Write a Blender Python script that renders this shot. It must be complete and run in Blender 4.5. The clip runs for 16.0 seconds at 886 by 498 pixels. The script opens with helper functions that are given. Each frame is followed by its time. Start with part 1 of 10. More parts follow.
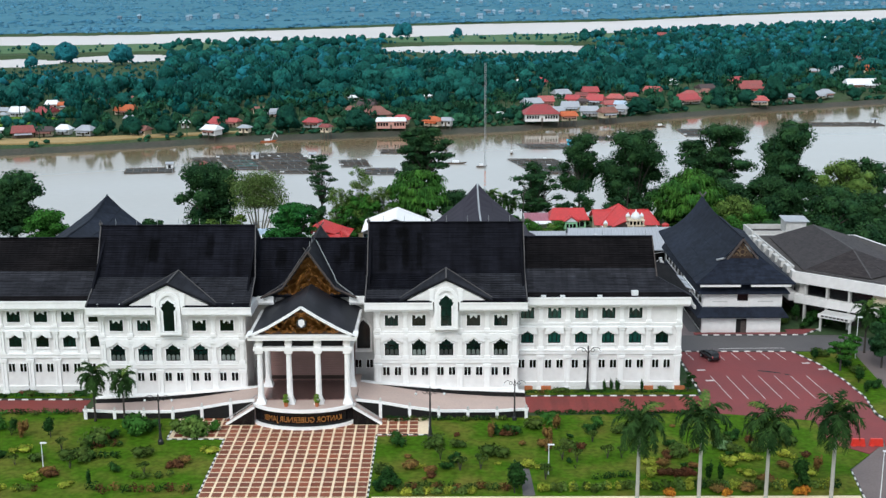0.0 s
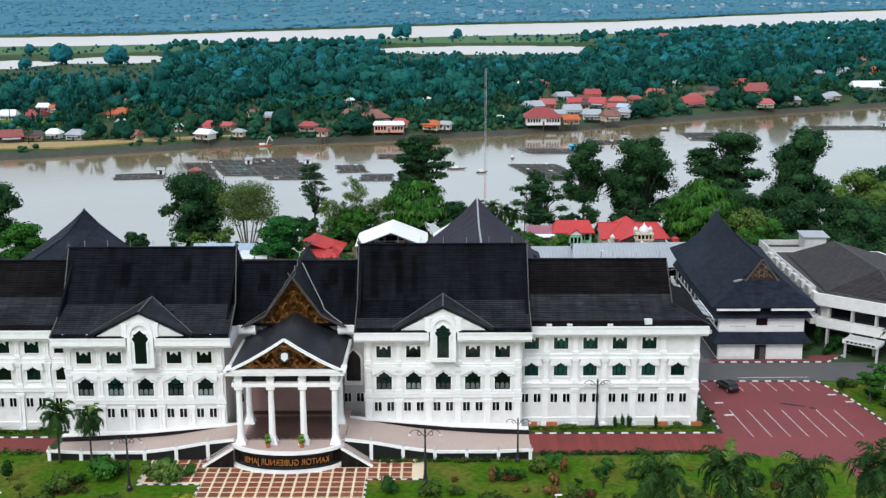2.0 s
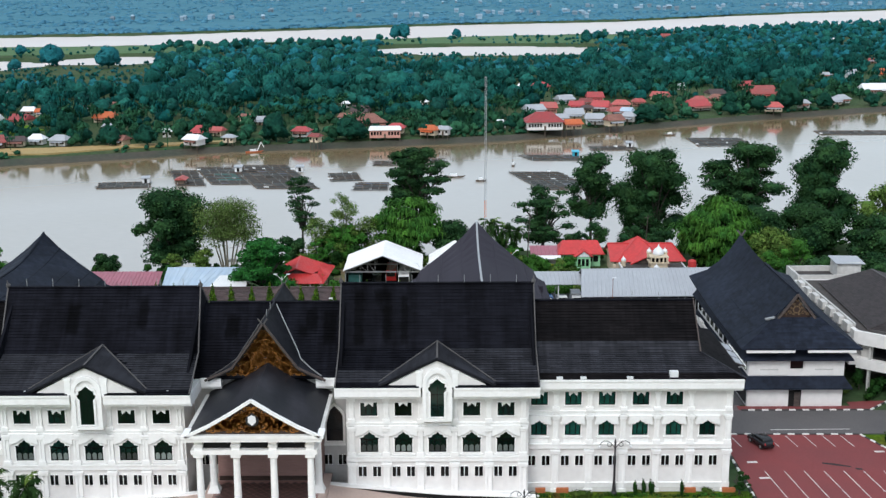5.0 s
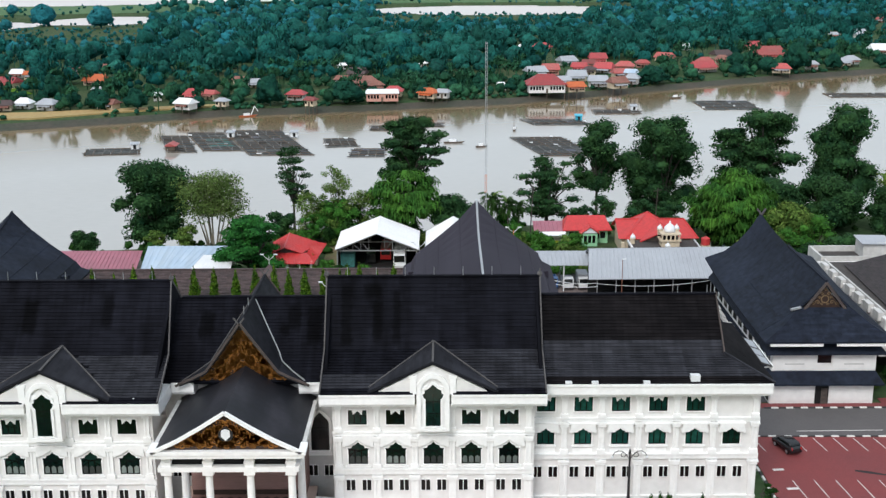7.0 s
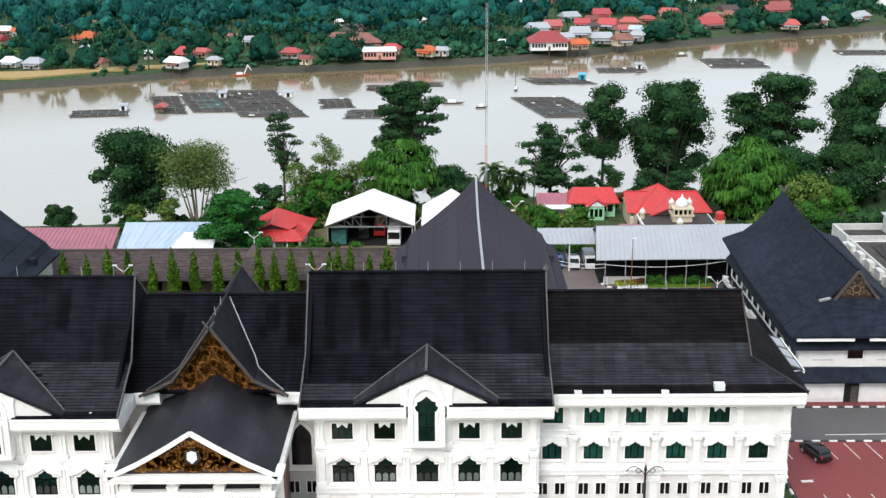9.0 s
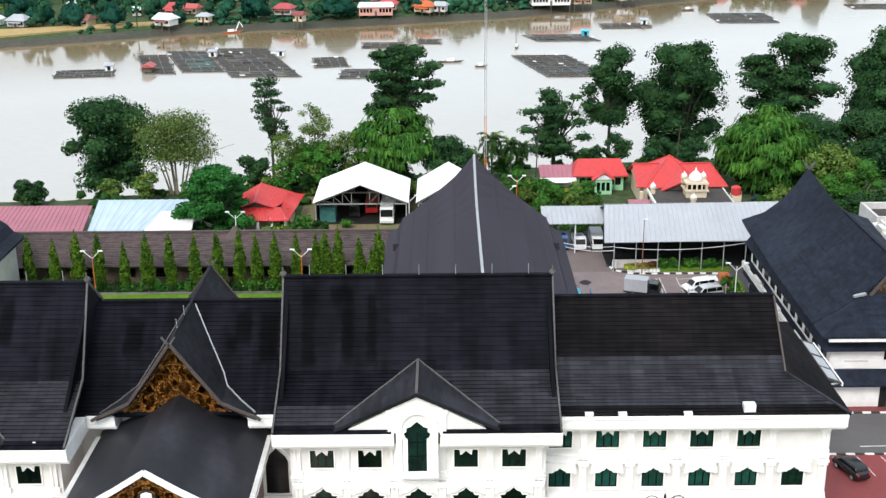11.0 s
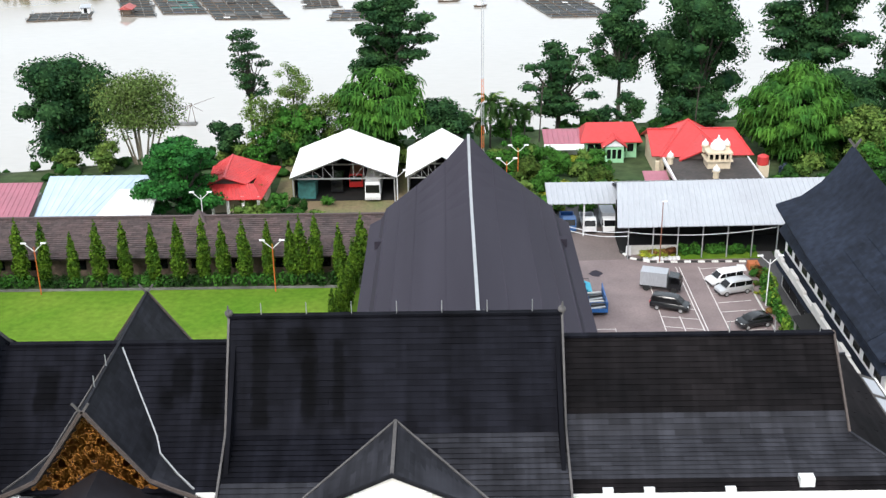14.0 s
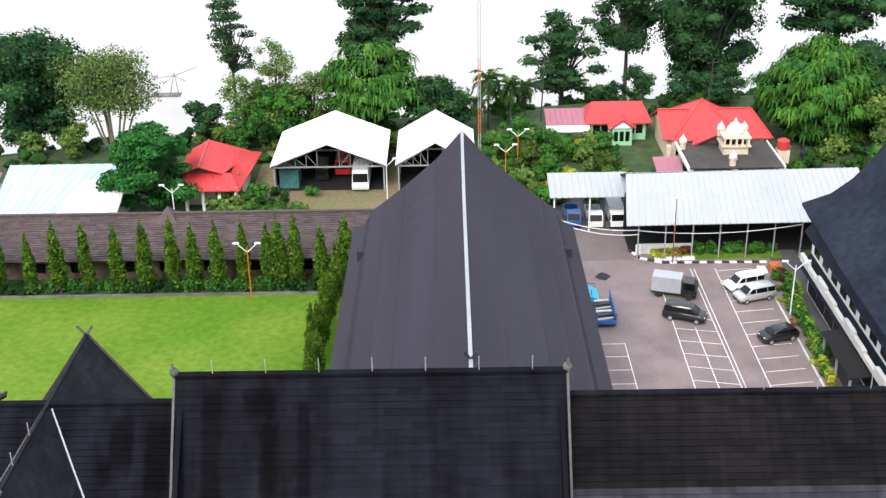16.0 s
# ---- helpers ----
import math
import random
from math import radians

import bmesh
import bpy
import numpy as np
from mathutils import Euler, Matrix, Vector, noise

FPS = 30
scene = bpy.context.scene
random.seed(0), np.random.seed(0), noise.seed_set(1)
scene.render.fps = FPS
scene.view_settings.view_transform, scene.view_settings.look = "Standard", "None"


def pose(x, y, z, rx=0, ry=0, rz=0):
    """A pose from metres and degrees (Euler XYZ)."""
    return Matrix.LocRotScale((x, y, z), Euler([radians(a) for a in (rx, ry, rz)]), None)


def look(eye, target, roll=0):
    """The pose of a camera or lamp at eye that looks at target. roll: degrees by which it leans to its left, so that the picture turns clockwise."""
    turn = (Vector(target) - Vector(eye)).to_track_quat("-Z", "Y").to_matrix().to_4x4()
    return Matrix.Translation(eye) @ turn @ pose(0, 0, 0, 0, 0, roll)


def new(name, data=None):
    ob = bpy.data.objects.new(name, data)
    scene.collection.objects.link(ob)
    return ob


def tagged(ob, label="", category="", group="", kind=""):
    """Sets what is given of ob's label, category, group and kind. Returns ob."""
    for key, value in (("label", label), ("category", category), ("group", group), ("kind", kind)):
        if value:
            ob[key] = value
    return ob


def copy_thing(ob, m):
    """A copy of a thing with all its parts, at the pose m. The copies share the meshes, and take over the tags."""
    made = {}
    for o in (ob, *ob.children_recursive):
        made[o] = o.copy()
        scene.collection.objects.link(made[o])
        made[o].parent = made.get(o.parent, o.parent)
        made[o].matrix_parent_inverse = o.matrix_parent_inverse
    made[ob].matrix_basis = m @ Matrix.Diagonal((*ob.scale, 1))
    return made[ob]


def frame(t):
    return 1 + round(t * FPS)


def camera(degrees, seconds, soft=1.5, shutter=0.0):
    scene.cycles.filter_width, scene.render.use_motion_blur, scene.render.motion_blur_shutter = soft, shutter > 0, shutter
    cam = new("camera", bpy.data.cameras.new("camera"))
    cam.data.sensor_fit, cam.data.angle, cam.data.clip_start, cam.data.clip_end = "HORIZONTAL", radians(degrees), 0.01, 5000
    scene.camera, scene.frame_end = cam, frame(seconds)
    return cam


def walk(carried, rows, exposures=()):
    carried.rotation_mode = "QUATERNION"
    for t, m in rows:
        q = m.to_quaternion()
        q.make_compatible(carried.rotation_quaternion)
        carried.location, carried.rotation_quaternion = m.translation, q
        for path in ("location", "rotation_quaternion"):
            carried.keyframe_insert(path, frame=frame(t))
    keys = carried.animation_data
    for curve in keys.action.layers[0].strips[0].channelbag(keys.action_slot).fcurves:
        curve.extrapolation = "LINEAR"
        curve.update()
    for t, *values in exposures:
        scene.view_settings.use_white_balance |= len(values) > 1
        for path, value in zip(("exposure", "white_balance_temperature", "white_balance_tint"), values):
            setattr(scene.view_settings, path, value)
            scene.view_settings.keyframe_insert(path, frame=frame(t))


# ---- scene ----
# ---------------------------------------------------------------- camera
cam = camera(41.3, 16.0, soft=1.4)
# seconds, eye, degrees below the horizon, lean, turn to the left: a level flight that slowly tips down
FLIGHT = [
    (0.0, (0.12, 0.0, 61.40), 13.16, -0.2, 0.12), (1.0, (0.33, 7.19, 61.41), 13.16, -0.2, 0.12), (2.0, (0.55, 14.40, 61.46), 13.15, -0.2, 0.12),
    (3.0, (0.72, 21.56, 61.51), 13.15, -0.2, 0.1), (4.0, (0.91, 28.76, 61.49), 13.14, -0.2, 0.08), (5.0, (1.10, 36.1, 61.45), 13.17, -0.2, 0.08),
    (5.4, (1.17, 39.0, 61.44), 13.42, -0.2, 0.08), (6.5, (1.36, 46.95, 61.42), 14.57, -0.25, 0.09), (7.0, (1.49, 50.52, 61.44), 15.13, -0.27, 0.09),
    (8.0, (1.75, 57.64, 61.50), 16.27, -0.3, 0.1), (9.0, (2.05, 64.64, 61.50), 17.34, -0.33, 0.13), (11.5, (2.86, 82.80, 61.37), 20.22, -0.57, 0.18),
    (12.5, (3.20, 89.97, 61.38), 21.35, -0.7, 0.22), (13.5, (3.75, 97.08, 61.39), 22.47, -0.83, 0.28), (14.5, (4.35, 104.2, 61.36), 23.61, -0.92, 0.34),
    (15.5, (4.86, 111.4, 61.37), 24.79, -1.0, 0.38), (16.0, (5.14, 114.92, 61.43), 25.37, -1.07, 0.44),
]
EXPOSURES = [(0.0, -0.15, 6080, 8), (4.0, -0.15, 6100, 9), (7.0, -0.08, 6300, 10), (9.0, 0.22, 6400, 10), (11.5, 0.42, 6480, 10), (12.5, 0.44, 6500, 10), (16.0, 0.78, 6500, 13)]
walk(cam, [(t, pose(*eye, 90 - down, 0, turn) @ pose(0, 0, 0, 0, 0, lean)) for t, eye, down, lean, turn in FLIGHT], EXPOSURES)

# ---------------------------------------------------------------- light: a bright, thinly overcast sky
SUN_ELEVATION, SUN_ROTATION = 46, 200
world = bpy.data.worlds.new("overcast_sky")
scene.world = world
world.use_nodes = True
wn, wl = world.node_tree.nodes, world.node_tree.links
wn.clear()
sky = wn.new("ShaderNodeTexSky")
sky.sky_type, sky.sun_disc = "NISHITA", False
sky.sun_elevation, sky.sun_rotation = radians(SUN_ELEVATION), radians(SUN_ROTATION)
sky.dust_density, sky.air_density, sky.ozone_density = 4.0, 1.0, 1.0
blue_sky, cloud = wn.new("ShaderNodeBackground"), wn.new("ShaderNodeBackground")
blue_sky.inputs["Strength"].default_value = 0.05
cloud.inputs["Color"].default_value, cloud.inputs["Strength"].default_value = (0.86, 0.95, 1.0, 1), 0.86
both, sky_out = wn.new("ShaderNodeAddShader"), wn.new("ShaderNodeOutputWorld")
wl.new(sky.outputs[0], blue_sky.inputs["Color"])
wl.new(blue_sky.outputs[0], both.inputs[0])
wl.new(cloud.outputs[0], both.inputs[1])
wl.new(both.outputs[0], sky_out.inputs["Surface"])
sun_data = bpy.data.lights.new("sun", "SUN")
sun_data.energy, sun_data.angle, sun_data.color = 1.9, radians(24), (1.0, 0.98, 0.95)
sun = new("sun", sun_data)
sun.matrix_basis = look((-70, -190, 210), (0, 0, 0))

# ---------------------------------------------------------------- materials
def surface(name, colour, rough=0.7, metal=0.0, vary=0.15, big=0.15, fine=3.0, bump=0.1, other=None, island=0.0, each=0.0,
            streak=None, spec=0.5, share=0.5, reach=0.25, smear=None, deep=0.05):
    """A material with large stains, fine grain, a little relief and, if asked, a tone of its own for each piece.
    big and fine: pattern per metre; smear: how the stains are drawn out; other: a second colour that the stains bring out; streak: scale of the grain along x, y, z."""
    m = bpy.data.materials.new(name)
    m.use_nodes = True
    n, l = m.node_tree.nodes, m.node_tree.links
    shader = n["Principled BSDF"]
    shader.inputs["Roughness"].default_value, shader.inputs["Metallic"].default_value = rough, metal
    shader.inputs["Specular IOR Level"].default_value = spec
    where = n.new("ShaderNodeNewGeometry")
    wide, grain = n.new("ShaderNodeTexNoise"), n.new("ShaderNodeTexNoise")
    wide.inputs["Scale"].default_value, wide.inputs["Detail"].default_value = big, 4
    grain.inputs["Scale"].default_value, grain.inputs["Detail"].default_value = fine, 3
    if smear:
        drawn = n.new("ShaderNodeVectorMath")
        drawn.operation = "MULTIPLY"
        drawn.inputs[1].default_value = smear
        l.new(where.outputs["Position"], drawn.inputs[0])
        l.new(drawn.outputs[0], wide.inputs["Vector"])
    else:
        l.new(where.outputs["Position"], wide.inputs["Vector"])
    if streak:
        stretch = n.new("ShaderNodeVectorMath")
        stretch.operation = "MULTIPLY"
        stretch.inputs[1].default_value = streak
        l.new(where.outputs["Position"], stretch.inputs[0])
        l.new(stretch.outputs[0], grain.inputs["Vector"])
    else:
        l.new(where.outputs["Position"], grain.inputs["Vector"])
    spread = n.new("ShaderNodeMapRange")
    spread.inputs["From Min"].default_value, spread.inputs["From Max"].default_value = share - reach, share + reach
    l.new(wide.outputs["Fac"], spread.inputs["Value"])
    second = other or [c * (1 - vary) for c in colour]
    stain = n.new("ShaderNodeMix")
    stain.data_type = "RGBA"
    stain.inputs["A"].default_value, stain.inputs["B"].default_value = (*colour, 1), (*second, 1)
    l.new(spread.outputs["Result"], stain.inputs["Factor"])
    tone = n.new("ShaderNodeMapRange")
    tone.inputs["From Min"].default_value, tone.inputs["From Max"].default_value = 0.25, 0.75
    tone.inputs["To Min"].default_value, tone.inputs["To Max"].default_value = 1 - vary, 1 + vary
    l.new(grain.outputs["Fac"], tone.inputs["Value"])
    value = tone.outputs["Result"]
    for amount, node, socket in ((island, where, "Random Per Island"), (each, None, "Random")):
        if amount:
            node = node or n.new("ShaderNodeObjectInfo")
            step, times = n.new("ShaderNodeMapRange"), n.new("ShaderNodeMath")
            step.inputs["To Min"].default_value, step.inputs["To Max"].default_value = 1 - amount, 1 + amount
            times.operation = "MULTIPLY"
            l.new(node.outputs[socket], step.inputs["Value"])
            l.new(value, times.inputs[0])
            l.new(step.outputs["Result"], times.inputs[1])
            value = times.outputs[0]
    tint = n.new("ShaderNodeVectorMath")
    tint.operation = "SCALE"
    l.new(stain.outputs["Result"], tint.inputs[0])
    l.new(value, tint.inputs["Scale"])
    l.new(tint.outputs[0], shader.inputs["Base Color"])
    if bump:
        relief = n.new("ShaderNodeBump")
        relief.inputs["Strength"].default_value, relief.inputs["Distance"].default_value = bump, deep
        l.new(grain.outputs["Fac"], relief.inputs["Height"])
        l.new(relief.outputs["Normal"], shader.inputs["Normal"])
    return m


def leafy(name, colour, other, rough=0.7, island=0.5, big=0.25, fine=2.0, vary=0.25, deep=0.0):
    """Foliage; deep: relief in metres of crowns that are seen from afar."""
    m = surface(name, colour, rough, vary=vary, big=big, fine=fine, bump=0.9 if deep else 0, other=other, island=island, spec=0.04, deep=deep)
    m.node_tree.nodes["Principled BSDF"].inputs["Subsurface Weight"].default_value = 0.0
    return m


WHITE = surface("white_painted_plaster", (0.78, 0.77, 0.755), 0.6, vary=0.06, big=0.4, fine=1.2, bump=0.05, other=(0.69, 0.67, 0.655))
TRIM = surface("white_painted_moulding", (0.90, 0.90, 0.89), 0.5, vary=0.04, big=0.6, fine=2.5, bump=0.03, other=(0.82, 0.81, 0.795))
# grey copy of the white plaster: shade of recessed walls is in its colour
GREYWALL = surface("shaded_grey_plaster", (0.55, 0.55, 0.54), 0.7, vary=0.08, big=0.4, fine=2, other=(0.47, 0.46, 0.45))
GLASS = surface("dark_green_window_glass", (0.004, 0.020, 0.016), 0.08, vary=0.4, big=0.35, fine=1.2, bump=0, other=(0.004, 0.008, 0.008), each=0.6, spec=0.4)
GLASS_TEAL = surface("teal_window_glass", (0.010, 0.058, 0.044), 0.08, vary=0.4, big=0.5, fine=1.6, bump=0, other=(0.005, 0.026, 0.026), each=0.6, spec=0.4)
GLASS_DARK = surface("dark_window_glass", (0.006, 0.007, 0.008), 0.12, vary=0.3, big=0.5, fine=1.5, bump=0, each=0.4, spec=0.35)
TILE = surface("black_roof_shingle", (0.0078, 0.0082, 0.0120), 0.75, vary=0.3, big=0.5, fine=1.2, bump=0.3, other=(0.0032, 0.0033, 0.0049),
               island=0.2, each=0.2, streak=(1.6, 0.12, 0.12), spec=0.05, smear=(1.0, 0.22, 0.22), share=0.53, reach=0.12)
TILE_PALE = surface("pale_roof_shingle", (0.0290, 0.0300, 0.0370), 0.7, vary=0.3, big=0.3, fine=1.2, bump=0.3, other=(0.0120, 0.0122, 0.0155),
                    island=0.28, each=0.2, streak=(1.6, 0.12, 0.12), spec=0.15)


def damp_patches(m, patches, depth=0.72):
    """Dark damp marks on a shingle roof: x from, to, height from, to."""
    n, l = m.node_tree.nodes, m.node_tree.links
    place, apart = n.new("ShaderNodeNewGeometry"), n.new("ShaderNodeSeparateXYZ")
    ragged, shift = n.new("ShaderNodeTexNoise"), n.new("ShaderNodeVectorMath")
    ragged.inputs["Scale"].default_value = 1.3
    shift.operation = "MULTIPLY_ADD"
    shift.inputs[1].default_value = (0.5, 0.5, 0.9)
    l.new(place.outputs["Position"], ragged.inputs["Vector"])
    l.new(ragged.outputs["Color"], shift.inputs[0])
    l.new(place.outputs["Position"], shift.inputs[2])
    l.new(shift.outputs[0], apart.inputs[0])
    total = None
    for x0, x1, z0, z1 in patches:
        sides = []
        for socket, a, b, soft in (("X", x0 + 0.25, x1 + 0.25, 0.22), ("Z", z0 + 0.45, z1 + 0.45, 0.5)):
            away, edge = n.new("ShaderNodeMath"), n.new("ShaderNodeMapRange")
            away.operation = "SUBTRACT"
            away.inputs[1].default_value = (a + b) / 2
            size = n.new("ShaderNodeMath")
            size.operation = "ABSOLUTE"
            edge.interpolation_type = "SMOOTHSTEP"
            edge.inputs["From Min"].default_value, edge.inputs["From Max"].default_value = (b - a) / 2 + soft, (b - a) / 2 - soft
            l.new(apart.outputs[socket], away.inputs[0])
            l.new(away.outputs[0], size.inputs[0])
            l.new(size.outputs[0], edge.inputs["Value"])
            sides.append(edge.outputs["Result"])
        both = n.new("ShaderNodeMath")
        both.operation = "MULTIPLY"
        l.new(sides[0], both.inputs[0])
        l.new(sides[1], both.inputs[1])
        if total:
            most = n.new("ShaderNodeMath")
            most.operation = "MAXIMUM"
            l.new(total, most.inputs[0])
            l.new(both.outputs[0], most.inputs[1])
            total = most.outputs[0]
        else:
            total = both.outputs[0]
    keep, tint = n.new("ShaderNodeMapRange"), n.new("ShaderNodeVectorMath")
    keep.inputs["To Min"].default_value, keep.inputs["To Max"].default_value = 1.0, 1.0 - depth
    tint.operation = "SCALE"
    base = n["Principled BSDF"].inputs["Base Color"]
    l.new(total, keep.inputs["Value"])
    l.new(base.links[0].from_socket, tint.inputs[0])
    l.new(keep.outputs["Result"], tint.inputs["Scale"])
    l.new(tint.outputs[0], base)


damp_patches(TILE, ((-16.0, -14.5, 19.0, 21.1), (-13.7, -12.1, 17.9, 20.95), (-16.7, -15.7, 18.5, 19.5), (-25.7, -24.1, 18.3, 20.6),
                    (-9.85, -8.7, 18.0, 23.8), (-7.5, -5.4, 22.4, 23.9), (-6.4, -5.35, 18.6, 22.3), (-4.2, -3.4, 18.4, 23.2), (-44.5, -43.0, 19.5, 22.5), (-36.0, -34.8, 20.0, 23.0)))
TILE_BROWN = surface("brown_black_shingle", (0.0098, 0.0086, 0.0094), 0.75, vary=0.3, big=0.4, fine=1.2, bump=0.3, other=(0.0046, 0.0043, 0.0050), island=0.25,
                     streak=(1.6, 0.12, 0.12), spec=0.05, smear=(0.4, 0.5, 0.5), share=0.53, reach=0.14)
# the paler streaks put a grey sheen into the roof colour
SHEEN = surface("sheen_streaked_roof_sheet", (0.0120, 0.0125, 0.0165), 0.5, vary=0.25, big=0.28, fine=1.5, bump=0.12, other=(0.034, 0.033, 0.041), streak=(0.8, 0.8, 0.3), spec=0.3, smear=(0.7, 0.25, 0.9), share=0.60, reach=0.10)
FELT = surface("grey_roof_membrane", (0.036, 0.032, 0.044), 0.75, vary=0.10, big=0.22, fine=0.35, bump=0.1, other=(0.027, 0.024, 0.034), streak=(1, 0.03, 0.1), spec=0.15, smear=(1.0, 0.1, 0.3), reach=0.2)
NAVY = surface("blue_black_roof_shingle", (0.0060, 0.0080, 0.0138), 0.7, vary=0.4, big=0.16, fine=1.1, bump=0.25, other=(0.0155, 0.0205, 0.0340), island=0.25, each=0.2, spec=0.12)
DARKBROWN = surface("dark_brown_roof_tile", (0.040, 0.031, 0.031), 0.75, vary=0.25, big=0.3, fine=3, bump=0.3, other=(0.026, 0.021, 0.022), island=0.3)
NAVY_DEEP = surface("deep_blue_black_shingle", (0.0180, 0.0188, 0.0240), 0.7, vary=0.35, big=0.3, fine=1.4, bump=0.25, other=(0.0095, 0.0100, 0.0125), island=0.25, spec=0.1)
BROWNTILE = surface("brown_clay_roof_tile", (0.078, 0.050, 0.048), 0.75, vary=0.25, big=0.4, fine=3, bump=0.3, other=(0.055, 0.042, 0.042), island=0.3)
RIDGE = surface("grey_ridge_board", (0.10, 0.095, 0.095), 0.65, vary=0.25, big=0.5, fine=3, spec=0.2)
RAKE = surface("worn_brown_rake_board", (0.075, 0.058, 0.052), 0.75, vary=0.3, big=0.5, fine=3, streak=(0.4, 0.4, 3))
GOLD = surface("gilded_carving", (0.42, 0.18, 0.032), 0.45, metal=0.25, vary=0.3, big=1.5, fine=6, bump=0.2, other=(0.28, 0.105, 0.02))
WORNGOLD = surface("worn_dull_carving", (0.20, 0.135, 0.070), 0.6, vary=0.3, big=1, fine=5)
CARVED = surface("dark_carving_ground", (0.035, 0.016, 0.010), 0.6, vary=0.3, big=1, fine=5)
SEAL = surface("white_enamel_seal", (0.75, 0.76, 0.78), 0.3, vary=0.05)
BLACK = surface("black_granite", (0.006, 0.006, 0.007), 0.25, vary=0.3, big=0.8, fine=6, bump=0.02, spec=0.3)
FLATROOF = surface("stained_flat_roof", (0.060, 0.050, 0.045), 0.85, vary=0.25, big=0.35, fine=2, other=(0.030, 0.027, 0.026))
# near-black that paints shade into openings and interiors; also a dark roof and nets
VOID = surface("near_black_shade", (0.004, 0.004, 0.004), 0.9, vary=0.3)
BEIGE = surface("beige_ramp_tile", (0.50, 0.38, 0.33), 0.6, vary=0.08, big=0.3, fine=4, other=(0.44, 0.34, 0.30), island=0.06, each=0.06)
PINKWALL = surface("brown_pink_panel", (0.30, 0.175, 0.155), 0.55, vary=0.12, big=0.4, fine=3, other=(0.23, 0.135, 0.12), streak=(0.3, 0.3, 4))
REDTILE = surface("brown_red_paving_tile", (0.215, 0.054, 0.018), 0.65, vary=0.25, big=0.2, fine=3, bump=0.1, other=(0.150, 0.040, 0.020), each=0.3, island=0.3)
PORCHTILE = surface("dark_brown_porch_tile", (0.060, 0.030, 0.026), 0.4, vary=0.2, big=0.8, fine=4, other=(0.038, 0.022, 0.020), island=0.15)
CREAM = surface("cream_paving_band", (0.82, 0.68, 0.46), 0.7, vary=0.12, big=0.3, fine=3, other=(0.68, 0.54, 0.38))
PAVER = surface("red_block_paving", (0.215, 0.040, 0.040), 0.75, vary=0.18, big=0.12, fine=5, bump=0.15, other=(0.165, 0.038, 0.040), streak=(1, 2.5, 1))
PAVER_LINE = surface("orange_red_strip_paving", (0.215, 0.030, 0.024), 0.7, vary=0.2, big=0.2, fine=4, bump=0.15, other=(0.16, 0.028, 0.024), each=0.12, island=0.12)
LINE = surface("worn_white_road_paint", (0.72, 0.70, 0.68), 0.7, vary=0.12, big=0.7, fine=5, other=(0.56, 0.52, 0.50))
ASPHALT = surface("worn_asphalt", (0.115, 0.105, 0.105), 0.85, vary=0.15, big=0.15, fine=6, bump=0.2, other=(0.085, 0.08, 0.082))
DARKWAY = surface("dark_asphalt", (0.050, 0.050, 0.056), 0.8, vary=0.2, big=0.3, fine=5, bump=0.2, other=(0.085, 0.082, 0.085))
STRIP = surface("brown_patched_asphalt", (0.135, 0.108, 0.102), 0.85, vary=0.15, big=0.25, fine=4, bump=0.2, other=(0.17, 0.135, 0.128))
YARD = surface("brownish_yard_asphalt", (0.215, 0.168, 0.165), 0.85, vary=0.14, big=0.2, fine=4, bump=0.2, other=(0.145, 0.112, 0.113), share=0.52, reach=0.16)
KERB_W = surface("white_kerb_paint", (0.75, 0.75, 0.72), 0.6, vary=0.1)
KERB_B = surface("black_kerb_paint", (0.03, 0.03, 0.03), 0.6, vary=0.2)
LAWN = surface("bright_mown_grass", (0.062, 0.158, 0.011), 0.9, vary=0.22, big=0.09, fine=1.2, bump=0.3, other=(0.140, 0.210, 0.028), spec=0.06)
GRASS = surface("garden_grass", (0.050, 0.114, 0.005), 0.9, vary=0.38, big=0.16, fine=1.3, bump=0.4, other=(0.125, 0.125, 0.022), spec=0.06, share=0.57, reach=0.13)
MEADOW = surface("river_meadow_grass", (0.075, 0.150, 0.070), 0.9, vary=0.25, big=0.01, fine=0.2, bump=0.2, other=(0.10, 0.165, 0.080), spec=0.1)
SOIL = surface("bare_earth", (0.20, 0.13, 0.085), 0.9, vary=0.25, big=0.2, fine=2, bump=0.3, other=(0.12, 0.14, 0.05))
WILD = surface("wild_ground", (0.026, 0.070, 0.026), 0.9, vary=0.35, big=0.04, fine=0.6, bump=0.4, other=(0.070, 0.085, 0.042), spec=0.1)
BARK = surface("grey_brown_bark", (0.055, 0.046, 0.038), 0.9, vary=0.3, big=0.8, fine=5, bump=0.4, streak=(2, 2, 0.4))
PALEBARK = surface("pale_palm_trunk", (0.42, 0.40, 0.36), 0.8, vary=0.15, big=0.8, fine=4, bump=0.2, streak=(0.4, 0.4, 4))
STEEL = surface("galvanised_steel", (0.42, 0.43, 0.44), 0.45, metal=0.5, vary=0.12)
DARKSTEEL = surface("black_painted_iron", (0.02, 0.02, 0.022), 0.45, vary=0.2)
WHITESTEEL = surface("white_painted_steel", (0.72, 0.73, 0.74), 0.45, vary=0.08)
RUSTPOLE = surface("rusty_brown_steel", (0.24, 0.10, 0.06), 0.6, vary=0.25, big=1, fine=6)
ORANGE = surface("orange_painted_steel", (0.55, 0.13, 0.03), 0.5, vary=0.15)
SHEET = surface("grey_corrugated_sheet", (0.40, 0.42, 0.45), 0.45, metal=0.15, vary=0.10, big=0.2, fine=2, other=(0.35, 0.36, 0.39), streak=(5, 0.3, 1))
